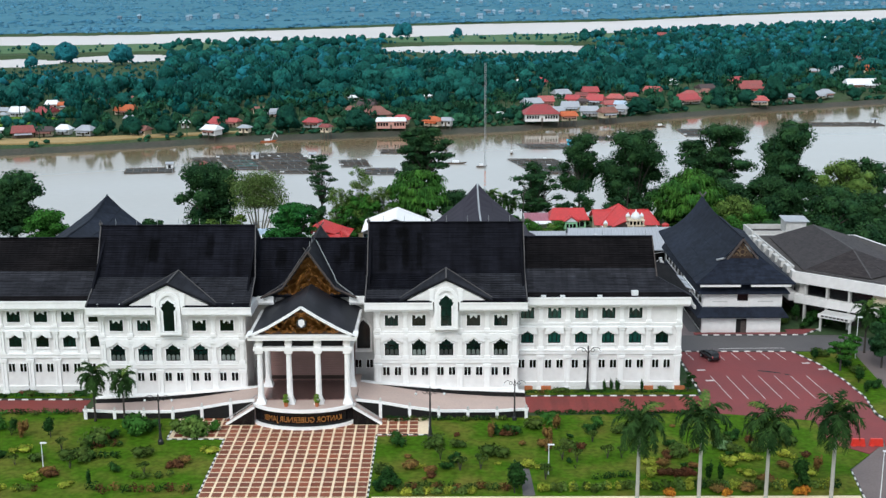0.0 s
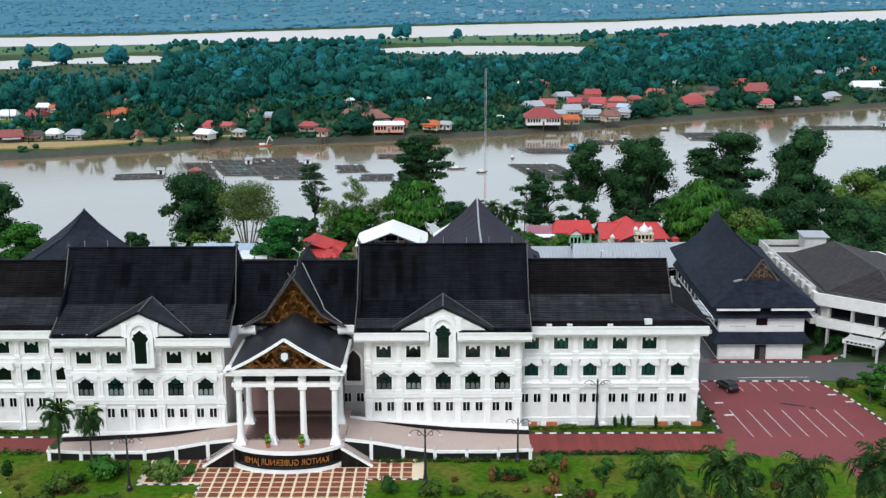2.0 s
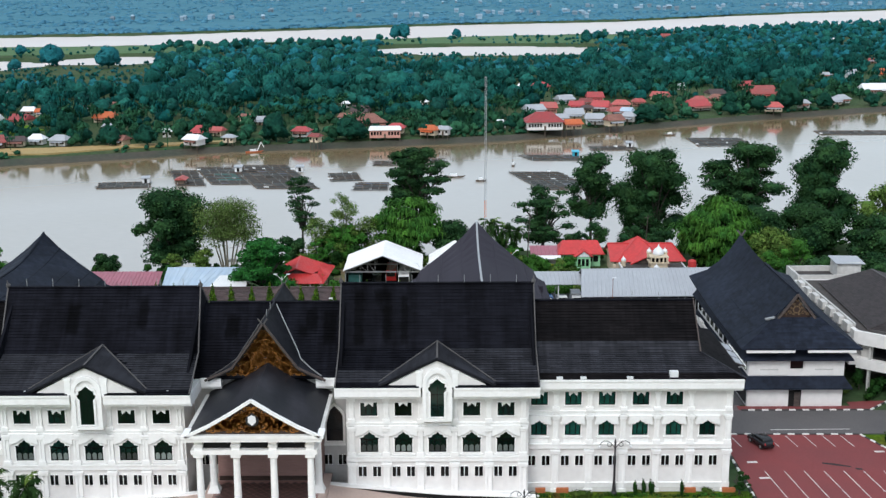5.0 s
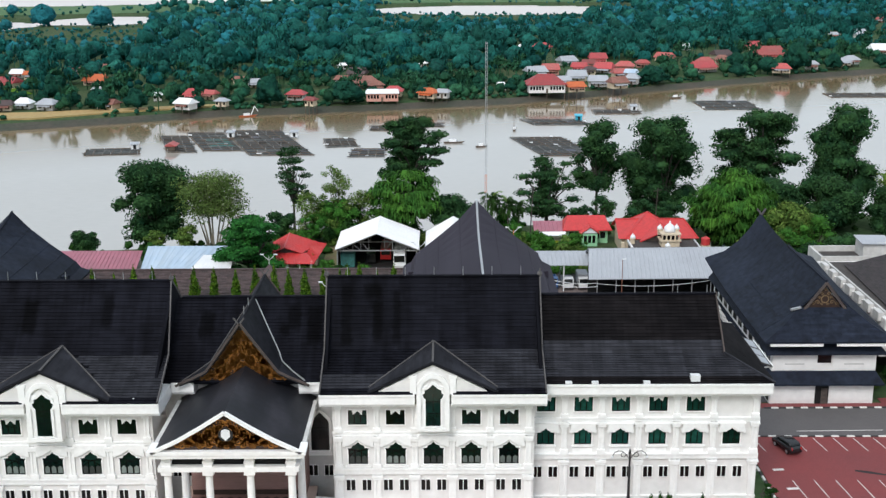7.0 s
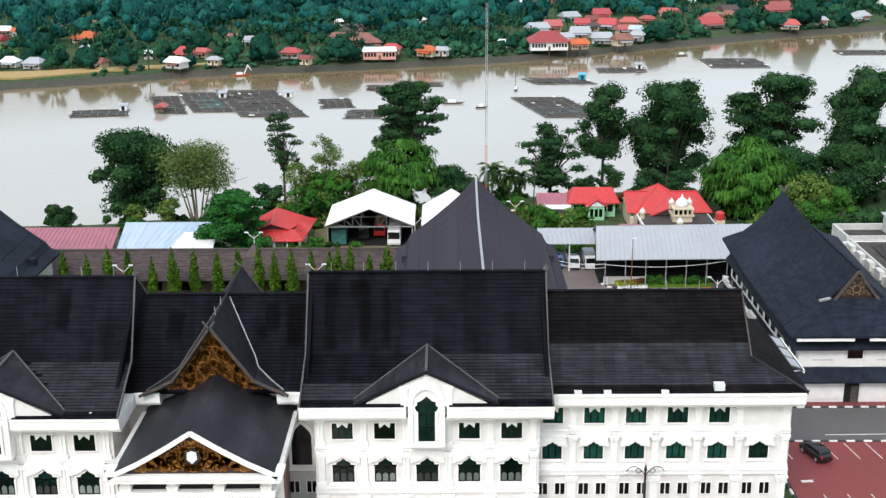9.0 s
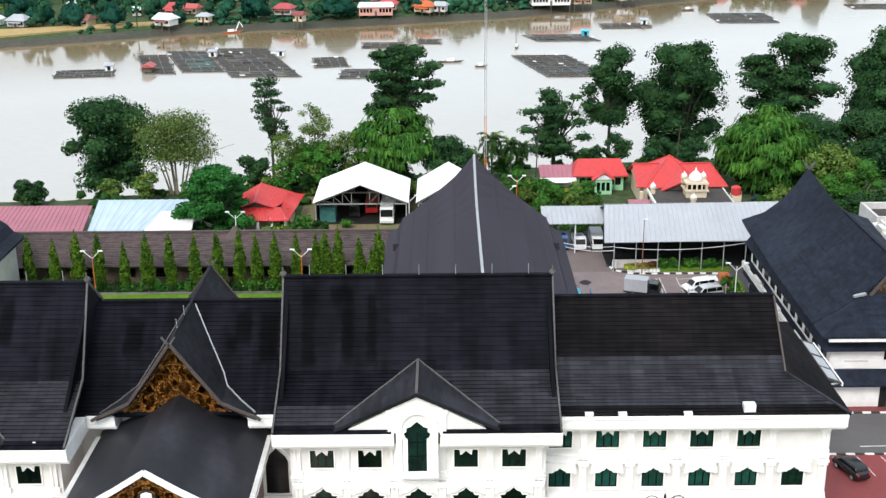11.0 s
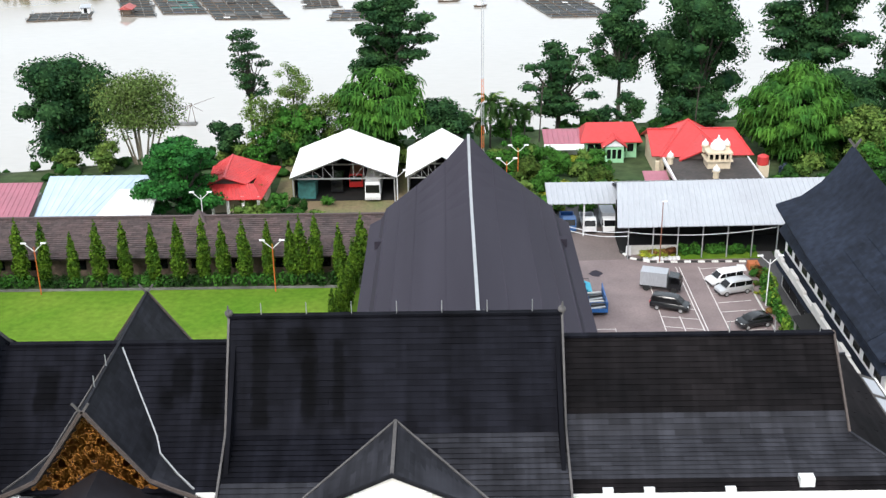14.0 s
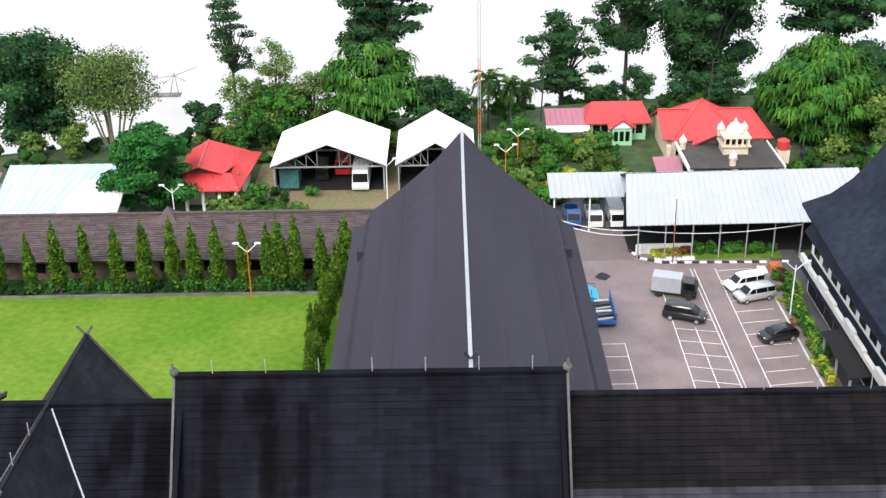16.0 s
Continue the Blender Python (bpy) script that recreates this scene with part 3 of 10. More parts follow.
def ground_sheet():
    ys = np.concatenate([np.arange(-400, 100, 100), np.arange(100, 265, 30), np.arange(268, 400, 4), np.arange(400, 800, 5), np.arange(800, 1500, 12), np.arange(1500, 2800, 20), np.arange(2800, 4900, 120)])
    u = np.linspace(-1, 1, 161)
    grid_y, grid_u = np.meshgrid(ys, u, indexing="ij")
    grid_x = grid_u * np.maximum(320, grid_y * 0.72 + 150)
    grid_z = height(grid_x, grid_y)
    v = np.stack([grid_x, grid_y, grid_z], axis=-1).reshape(-1, 3)
    i, j = np.meshgrid(np.arange(len(ys) - 1), np.arange(len(u) - 1), indexing="ij")
    a = (i * len(u) + j).ravel()
    ob = big_mesh("ground", v, np.stack([a, a + 1, a + 1 + len(u), a + len(u)], axis=1), WILD, smooth=False)
    tagged(ob, "overgrown green and brown land falling to a river", "ground", kind="structure")


ground_sheet()
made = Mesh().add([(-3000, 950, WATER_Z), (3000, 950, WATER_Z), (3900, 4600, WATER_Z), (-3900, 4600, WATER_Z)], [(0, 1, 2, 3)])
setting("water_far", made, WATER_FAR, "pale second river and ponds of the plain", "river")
made = Mesh().add([(-3000, 280, WATER_Z), (3000, 280, WATER_Z), (3000, 950, WATER_Z), (-3000, 950, WATER_Z)], [(0, 1, 2, 3)])
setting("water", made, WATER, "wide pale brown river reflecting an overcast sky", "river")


def flat(name, poly, z, material, label, category, thick=0.05):
    return setting(name, Mesh().prism_z(poly, z - thick, z), material, label, category)


def kerb(points, name="kerb", w=0.3, h=0.18, step=1.0, z=0.0):
    """A black and white kerb along a line of (x, y): one thing, its stones the parts."""
    whole = thing(name, (*points[0], z), "kerb of stones painted black and white in turn", "kerb", kind="structure")
    shapes = {}
    k = 0
    for (x0, y0), (x1, y1) in zip(points, points[1:]):
        run = math.hypot(x1 - x0, y1 - y0)
        n = max(1, round(run / step))
        angle = math.degrees(math.atan2(y1 - y0, x1 - x0))
        for i in range(n):
            key = (k % 2, round(run / n, 3))
            if key not in shapes:
                e = run / n / 2 - 0.012
                data = bpy.data.meshes.new("kerb_stone")
                m = Mesh().box(-e, e, -w / 2, w / 2, 0, h, 0.03)
                data.from_pydata(m.v, [], m.f)
                data.materials.append(KERB_W if k % 2 else KERB_B)
                shapes[key] = data
            s = (i + 0.5) / n
            piece("kerb_stone", shapes[key], whole, (x0 + (x1 - x0) * s, y0 + (y1 - y0) * s, z), angle)
            k += 1
    return whole


XC = -19.75
# the garden lawns and the plaza between them
flat("garden_lawn_east", [(-9.3, -60), (45, -60), (47, 60), (50.2, 131), (51.6, 139.2), (55.5, 143.6), (51.5, 147.5), (52, 156.4), (38, 159), (-2.2, 157.2), (-2.2, 150.6), (-9.5, 150.6)], 0.05, GRASS, "green front lawn planted with scattered shrubs", "lawn")
flat("garden_lawn_west", [(-110, -60), (-30, -60), (-30, 149.4), (-37.8, 149.4), (-37.8, 157), (-52, 159.5), (-110, 159.5)], 0.05, GRASS, "green front lawn planted with scattered shrubs", "lawn")
flat("plaza", [(-29.9, -60), (-9.4, -60), (-9.4, 150.7), (-2.3, 150.7), (-2.3, 157.6), (-37.7, 157.6), (-37.7, 149.5), (-29.9, 149.5)], 0.03, CREAM, "plaza paved with brown red squares in a cream grid", "plaza")
flat("garden_path", [(-8.9, 124), (50, 124), (50, 131.2), (-8.9, 131.2)], 0.07, CREAM, "pale cream path across the front lawn", "path")
flat("garden_walk", [(9.4, 131.4), (10.9, 131.4), (10.7, 139.4), (9.6, 139.4)], 0.072, ASPHALT, "short grey walk across the front lawn", "path", 0.03)
# red paving and road
flat("strip_paving_east", [(11.7, 159.2), (38.6, 159.2), (38.6, 165.6), (11.7, 165.6)], 0.06, PAVER_LINE, "orange red paved strip with narrow joints", "pavement")
flat("strip_paving_west", [(-110, 159.8), (-52.5, 159.8), (-52.5, 164.6), (-110, 164.6)], 0.06, PAVER_LINE, "orange red paved strip with narrow joints", "pavement")
flat("parking_lot", [(38.6, 158.6), (52.1, 155.6), (51.6, 147.6), (55.6, 143.8), (62.4, 151.6), (61.2, 158.0), (62.2, 165), (61.6, 172.4), (60.3, 179.8), (57.9, 186.6), (38.6, 186.8)], 0.07, PAVER, "red block paved parking lot with white bay lines", "parking lot")
flat("drive_road", [(36.5, 187.0), (80, 187.0), (71, 195.8), (36.5, 195.8)], 0.04, ASPHALT, "grey asphalt drive between the buildings", "road")
flat("east_road", [(57, -60), (80, -60), (80, 187.0), (68, 187.0), (66, 165), (62.5, 152), (55.4, 143.4), (51.4, 138.6), (50.0, 130.5), (48, 100), (45.5, -60)], 0.035, STRIP, "damp brownish asphalt road past the garden", "road")
flat("east_verge", [(57.9, 186.4), (60.6, 179.8), (61.9, 172.4), (62.5, 165), (61.8, 158.5), (62.8, 152.6), (66.5, 163), (67.7, 186.4)], 0.09, GRASS, "grass verge with small trees beside the road", "verge")
flat("red_forecourt", [(43.5, 195.9), (62.6, 195.9), (66, 199.5), (60, 199), (60, 197.4), (43.5, 197.4)], 0.10, PAVER, "narrow red pavement before the side office", "pavement")
kerb([(39, 186.75), (57.7, 186.6), (60.3, 179.7), (61.7, 172.3), (62.3, 165), (61.6, 158.5), (62.6, 152.5)])
kerb([(43.8, 195.85), (62.4, 195.85), (66.2, 199.4)])
kerb([(51.5, 138.9), (50.75, 134.0), (50.35, 130.6)], w=0.22, h=0.14, step=0.8)
kerb([(11.8, 165.75), (38.4, 165.75)])
kerb([(-100, 164.75), (-52.8, 164.75)])
kerb([(-29.95, 100), (-29.95, 149.4), (-37.8, 149.4), (-37.8, 156)], w=0.25, h=0.14, step=0.7)
kerb([(-9.35, 100), (-9.35, 150.8), (-2.2, 150.8), (-2.2, 157)], w=0.25, h=0.14, step=0.7)
kerb([(38.3, 165.9), (38.3, 186.5)], step=1.2)
# bay lines, each a painted bar of its own
lines = thing("bay_marking", (48, 172, 0.075), "white painted parking bay lines on red paving", "road marking", kind="structure")


def paint(x0, y0, x1, y1, w=0.1, z=0.075, parent=lines, material=LINE):
    part("painted_line", Mesh().bar((x0, y0, z), (x1, y1, z), w, 0.008), material, parent)


for i in range(7):
    paint(41.5 + 2.5 * i, 174.5, 41.95 + 2.5 * i, 169.5)
    paint(41.95 + 2.5 * i, 169.2, 42.4 + 2.5 * i, 164.4)
    paint(39.9 + 2.5 * i, 186.2, 40.5 + 2.5 * i, 182.4)
for x, y in ((40.0, 177.3), (40.3, 172.4), (59.3, 177.6), (57.6, 180.6)):
    paint(x, y, x + 1.3, y + 0.1, 0.5)
paint(46, 188.4, 57, 188.6, 0.15, 0.05)
for pts in ([(49.6, 177.2), (51.2, 176.8), (52.8, 176.0), (52.9, 175.6), (51.0, 176.2), (49.5, 176.8)], [(53.2, 175.5), (54.0, 175.3), (54.1, 174.8), (53.3, 174.9)]):
    flat("tar_stain", pts, 0.078, RUBBER, "dark tar stain on the red paving", "stain", 0.006)

# the back court: lawn, yard, kerbed bed
flat("back_lawn", [(-92, 188), (-3, 188), (-3, 233), (-92, 233)], 0.05, LAWN, "bright mown lawn of the back court", "lawn")
flat("yard", [(15, 188), (44, 188), (44, 252), (15, 252)], 0.03, YARD, "brownish asphalt yard with white bay lines", "yard")
flat("yard_strip", [(15, 240.1), (27.0, 240.7), (26.7, 252), (15, 252)], 0.036, STRIP, "strip of darker asphalt before the truck shelter", "yard", 0.03)
tagged(link("oil_stain", Mesh().prism_z([(22.6 + r * math.cos(a), 236.3 + 1.25 * r * math.sin(a)) for a, r in ((0.0, 0.95), (0.7, 0.8), (1.5, 0.9), (2.3, 0.7), (3.2, 0.95), (4.1, 0.75), (5.0, 0.85), (5.7, 0.7))], 0.028, 0.036), FELT, at=(22.6, 236.3, 0.03)), "dark oil stain on the yard", "stain", kind="structure")
flat("side_path", [(42.9, 198), (46.4, 198), (46.4, 250), (42.9, 250)], 0.045, DARKWAY, "dark asphalt path beside the side office", "path")
flat("mosque_yard", [(15, 252.2), (60, 252.2), (58, 268), (28, 268), (15, 258)], 0.02, DARKWAY, "dark paved yard by the mosque", "yard")
flat("garage_yard", [(-22, 247), (8, 247), (8, 281), (-22, 281)], 0.025, SOIL, "bare earth yard before the carports", "yard")
yard_lines = thing("bay_marking", (33, 225, 0.035), "thin white parking lines on the yard", "road marking", kind="structure")
for x0, x1, x2, x3 in ((28.9, 238, 28.6, 212), (33.0, 238, 33.1, 212), (33.45, 238, 33.5, 212), (30.9, 224, 30.9, 212), (35.9, 238, 35.9, 212)):
    paint(x0, x1, x2, x3, 0.1, 0.035, yard_lines)
for i in range(6):
    paint(28.7, 213.5 + 2.6 * i, 33.0, 212.6 + 2.6 * i, 0.09, 0.035, yard_lines)
for i in range(11):
    paint(35.9, 212.3 + 2.5 * i, 40.2, 212.9 + 2.5 * i, 0.09, 0.035, yard_lines)
for i in range(4):
    paint(19.5, 213 + 2.6 * i, 23.0, 213 + 2.6 * i, 0.09, 0.035, yard_lines)
paint(23.0, 212, 23.0, 221, 0.09, 0.035, yard_lines)
kerb([(26.6, 243.2), (27.6, 240.9), (30, 239.6), (42.3, 239.4)], w=0.35, h=0.2, step=0.9)
tagged(link("kerb", Mesh().box(40.9, 41.1, 212, 238.5, 0, 0.16, 0.02), STONEWALL, at=(41, 225, 0)), "plain pale kerb beside the yard hedge", "kerb", kind="structure")
tagged(link("bed_wall", Mesh().box(-60, -3, 233.0, 233.25, 0, 0.3, 0.02), WALKWAY, at=(-31, 233.1, 0)), "low grey stained edging wall of the conifer bed", "wall", kind="structure")

# ---------------------------------------------------------------- the government building
hq = thing("government_building", (XC, 175, 0), "white government building with steep black roofs and a columned portico", "building")
PAV, PAV_W = 19.95, 10.7
EAVE, BREAK, TOP = (164.3, 15.05), (170.6, 17.75), (175.5, 24.5)
W_EAVE, W_BREAK, W_TOP = (167.3, 14.95), (171.4, 16.85), (176.9, 21.9)
# the western half is set forward to fit the camera's view
FWD, W_FWD = {-1: -2.2, 1: 0.0}, {-1: -1.2, 1: 0.0}


def skew(p, s):
    """Shears the western pavilion's roof to fit the camera's view: ridge west and lower."""
    if s > 0:
        return tuple(p)
    u = (p[2] - EAVE[1]) / (TOP[1] - EAVE[1])
    return (p[0] - 0.95 * u, p[1], p[2] - 0.38 * u)


def nearer(line, by):
    return (line[0] + by, line[1])


def wall_block(name, x0, x1, y0, y1, z0, z1, material=WHITE):
    return part(name, Mesh().box(x0, x1, y0, y1, z0, z1), material, hq)


# bodies
for s in (-1, 1):
    c = XC + s * PAV
    wall_block("wall", c - PAV_W, c + PAV_W, 166.0 + FWD[s], 185, 0, 14.2)
    a, b = sorted((c + s * PAV_W, XC + s * 55.2))
    wall_block("wall", a, b, 168.5 + W_FWD[s], 185, 0, 14.2)
# the recess between the pavilions gets its shade from the grey plaster
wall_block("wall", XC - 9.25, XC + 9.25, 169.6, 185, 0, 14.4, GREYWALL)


def cornice(x0, x1, y, z0=13.55, z1=15.0, depth=20.0):
    """A white eaves cornice: fascia with a bead above and a step below."""
    outline = [(y + depth, z0), (y + 0.35, z0), (y + 0.35, z0 + 0.35), (y, z0 + 0.35), (y, z1 - 0.25), (y - 0.1, z1 - 0.25), (y - 0.1, z1), (y + depth, z1)]
    n = len(outline)
    m = Mesh().add([(x0, *q) for q in outline] + [(x1, *q) for q in outline], [tuple(range(n))[::-1], tuple(range(n, 2 * n))] + [(i, (i + 1) % n, n + (i + 1) % n, n + i) for i in range(n)])
    return part("cornice", m, TRIM, hq)


def split_cornice(c, gap, y):
    cornice(c - 11.9, c - gap, y)
    cornice(c + gap, c + 11.9, y)


for s in (-1, 1):
    split_cornice(XC + s * PAV, 1.9, 164.35 + FWD[s])
    a, b = sorted((XC + s * (PAV + 11.95), XC + s * 56.1))
    cornice(a, b, 167.2 + W_FWD[s], 13.4, 14.9, 18.6)
    a, b = sorted((XC + s * 5.6, XC + s * (PAV - 11.95)))
    cornice(a, b, 167.6, 13.7, 15.1, 8.0)


# windows
def window_shape(kind):
    """The outline of an opening, (x, z) about its sill's middle."""
    if kind == "cusped":
        return [(-0.93, 0), (0.93, 0), (0.93, 1.48), (1.06, 1.70), (0.62, 1.74), (0.56, 1.98), (0.26, 2.10), (0, 2.38), (-0.26, 2.10), (-0.56, 1.98), (-0.62, 1.74), (-1.06, 1.70), (-0.93, 1.48)]
    if kind == "shouldered":
        return [(-0.84, 0), (0.84, 0), (0.84, 1.34), (0.5, 1.38), (0.44, 1.52), (0.2, 1.62), (0, 1.84), (-0.2, 1.62), (-0.44, 1.52), (-0.5, 1.38), (-0.84, 1.34)]
    if kind == "tall":
        return [(-0.85, 0), (0.85, 0), (0.85, 3.0), (1.05, 3.15), (1.2, 3.55), (0.95, 3.7), (0.95, 4.05), (0.6, 4.15), (0, 4.65), (-0.6, 4.15), (-0.95, 4.05), (-0.95, 3.7), (-1.2, 3.55), (-1.05, 3.15), (-0.85, 3.0)]
    if kind == "niche":
        return [(-1.0, 0), (1.0, 0), (1.0, 3.2), (0.85, 3.6), (0.4, 4.1), (0, 4.5), (-0.4, 4.1), (-0.85, 3.6), (-1.0, 3.2)]
    if kind == "top":
        return [(-0.88, 0), (0.88, 0), (0.88, 1.56), (-0.88, 1.56)]
    return [(-0.215, 0), (0.215, 0), (0.215, 1.28), (-0.215, 1.28)]


def outline_frame(m, poly, w, y0, y1):
    """A frame of bars that follows an outline, proud of the wall."""
    n = len(poly)
    out = []
    for i, (x, z) in enumerate(poly):
        a, b = Vector(poly[i - 1]), Vector(poly[(i + 1) % n])
        d = (b - a).normalized()
        out.append((x + d.y * w, z - d.x * w))
    for i in range(n):
        j = (i + 1) % n
        p = [poly[i], out[i], out[j], poly[j]]
        m.add([(x, y0, z) for x, z in p] + [(x, y1, z) for x, z in p],
              [(0, 1, 2, 3), (7, 6, 5, 4), (0, 4, 5, 1), (1, 5, 6, 2), (2, 6, 7, 3), (3, 7, 4, 0)])


SHARED = {}


def window(kind, x, y, z, glass=GLASS):
    """A window: pane, frame and glazing bars; alike windows share their meshes."""
    key = (kind, glass.name)
    if key not in SHARED:
        poly = window_shape(kind)
        pane = Mesh().prism_y(poly, -0.03, 0.02)
        frame_m = Mesh()
        outline_frame(frame_m, poly, 0.14 if kind in ("cusped", "shouldered", "top") else 0.30 if kind in ("tall", "niche") else 0.07, -0.14, 0.05)
        wide, tall = max(p[0] for p in poly), max(p[1] for p in poly)
        if kind in ("tall", "niche"):
            frame_m.box(-wide - 0.3, wide + 0.3, -0.25, 0.05, -0.55, -0.2)
        bars = Mesh()
        if kind in ("cusped", "shouldered", "top"):
            edge, low = wide if kind != "cusped" else 0.93, {"cusped": 1.48, "shouldered": 1.34, "top": 1.56}[kind]
            for bx in (-edge + 0.05, -0.3, 0.3, edge - 0.05):
                bars.box(bx - 0.05, bx + 0.05, -0.06, -0.032, 0.08, low)
            bars.box(-edge, edge, -0.062, -0.031, 0, 0.09)
            if kind == "cusped":
                # bowed tracery that crosses in the head of the window
                for s in (-1, 1):
                    bow = [(s * (-0.9 + 1.8 * u), -0.05, 0.75 + 0.95 * u ** 0.6) for u in (0, 0.15, 0.35, 0.6, 0.8, 1.0)]
                    for p, q in zip(bow, bow[1:]):
                        bars.bar(p, q, 0.02, 0.07)
                bars.box(-0.93, 0.93, -0.064, -0.033, 1.44, 1.52)
        elif kind in ("tall", "niche"):
            bars.box(-0.035, 0.035, -0.06, -0.032, 0, tall - 1)
            for bz in (0.3, 0.58):
                bars.box(-wide * 0.8, wide * 0.8, -0.062, -0.034, tall * bz, tall * bz + 0.07)
        extra = sill = apron = swag = None
        if kind == "top":
            # a scalloped white valance in the head of the window
            extra = Mesh().prism_y([(-0.5, 1.56), (-0.46, 1.34), (-0.42, 1.06), (-0.22, 1.24), (0, 1.46), (0.22, 1.24), (0.42, 1.06), (0.46, 1.34), (0.5, 1.56)][::-1], -0.12, -0.03)
        elif kind == "shouldered":
            # a deep scalloped hood over the head
            extra = Mesh().prism_y([(-1.3, 1.5), (-1.14, 1.36), (-1.02, 1.5), (-0.52, 1.54), (-0.46, 1.66), (-0.2, 1.78), (0, 2.0), (0.2, 1.78), (0.46, 1.66), (0.52, 1.54), (1.02, 1.5), (1.14, 1.36), (1.3, 1.5), (1.16, 2.34), (1.3, 2.38), (1.3, 2.48), (-1.3, 2.48), (-1.3, 2.38), (-1.16, 2.34)], -0.46, 0.05)
            sill, apron = Mesh().box(-1.05, 1.05, -0.2, 0.05, -0.3, -0.14), Mesh().box(-0.95, 0.95, -0.06, 0.05, -1.05, -0.4)
        elif kind == "cusped":
            extra = Mesh()
            extra.prism_y([(-1.5, 1.98), (-1.3, 1.92), (-1.1, 2.06), (-0.8, 2.12), (-0.4, 2.38), (0, 2.66), (0.4, 2.38), (0.8, 2.12), (1.1, 2.06), (1.3, 1.92), (1.5, 1.98), (1.38, 2.96), (1.55, 3.0), (1.55, 3.14), (-1.55, 3.14), (-1.55, 3.0), (-1.38, 2.96)], -0.36, 0.05)
            sill, apron = Mesh().box(-1.2, 1.2, -0.2, 0.05, -0.32, -0.16), Mesh().box(-1.05, 1.05, -0.06, 0.05, -1.05, -0.4)
            swag = Mesh()
            for a, b in ((-0.82, -0.38), (-0.22, 0.22), (0.38, 0.82)):
                swag.prism_y([(a, 0.1), (b, 0.1), (b, 0.72), ((a + b) / 2, 0.9), (a, 0.72)], -0.044, -0.031)
        meshes = []
        for nm, mm, mat in (("pane", pane, glass), ("window_frame", frame_m, TRIM), ("window_grille", bars, GLASS_DARK), ("hood_mould", extra, TRIM), ("window_sill", sill, TRIM), ("apron_panel", apron, TRIM), ("curtain", swag if glass is GLASS else None, CURTAIN)):
            if mm and mm.f:
                data = bpy.data.meshes.new(nm)
                data.from_pydata(mm.v, [], mm.f)
                data.materials.append(mat)
                meshes.append((nm, data))
        SHARED[key] = meshes
    meshes = SHARED[key]
    base = new("window", meshes[1][1])
    base.parent = hq
    base.location = Vector((x, y, z)) - spot(hq)
    if kind in ("cusped", "shouldered", "top"):
        base.scale = (1.12, 1, 1.06)
    elif kind == "tall":
        base.scale = (0.92, 1, 1)
    for nm, data in (meshes[0], *meshes[2:]):
        ob = new(nm, data)
        ob.parent = base
    return base


def pilaster(x, y, z0, z1, w=0.62):
    """A pier with base and capital between two bays."""
    m = Mesh().box(x - w / 2, x + w / 2, y - 0.1, y + 0.1, z0, z1)
    for e in (-1, 1):
        m.box(x + e * w * 0.33 - w * 0.17, x + e * w * 0.33 + w * 0.17, y - 0.24, y - 0.09, z0, z1)
    for z, e, h in ((z0, 0.16, 0.5), (z1 - 0.55, 0.14, 0.3), (z1 - 0.25, 0.22, 0.25)):
        m.box(x - w / 2 - e, x + w / 2 + e, y - 0.22 - e, y + 0.1, z, z + h, 0.03)
    part("pilaster", m, TRIM, hq)


def band(x0, x1, y, z, h, out):
    outline = [(y + 0.1, z - 0.16), (y - out * 0.5, z - 0.16), (y - out * 0.5, z), (y - out, z), (y - out, z + h), (y - out - 0.1, z + h), (y - out - 0.1, z + h + 0.16), (y + 0.1, z + h + 0.16)]
    n = len(outline)
    m = Mesh().add([(x0 - 0.04, *q) for q in outline] + [(x1 + 0.04, *q) for q in outline], [tuple(range(n))[::-1], tuple(range(n, 2 * n))] + [(i, (i + 1) % n, n + (i + 1) % n, n + i) for i in range(n)])
    part("string_course", m, TRIM, hq)


def front(bays, y, x0, x1, edges, skip_top=(), up=0.0, glass=GLASS):
    """The storeys of one front; up: how much higher its openings sit."""
    band(x0, x1, y, 5.35 + up, 0.45, 0.26)
    band(x0, x1, y, 9.75 + 0.9 * up, 0.28, 0.16)
    band(x0, x1, y, 0.9, 0.35, 0.12)
    for x in edges:
        pilaster(x, y, 0.1, 5.2 + up, 0.8)
        pilaster(x, y, 5.95 + up, 9.7 + 0.9 * up)
        pilaster(x, y, 10.15 + 0.9 * up, 13.4, 0.56)
    for x in bays:
        window("shouldered" if up else "cusped", x, y, 6.45 + 2.1 * up, glass).scale.z = 1.08 - 0.1 * up
        if x not in skip_top:
            window("top", x, y, 11.0 + 0.7 * up, glass)
        for off in (-0.86, 0.86):
            for k in (-0.26, 0.26):
                window("low", x + off + k, y, 3.35 + 0.5 * up, GLASS_DARK)


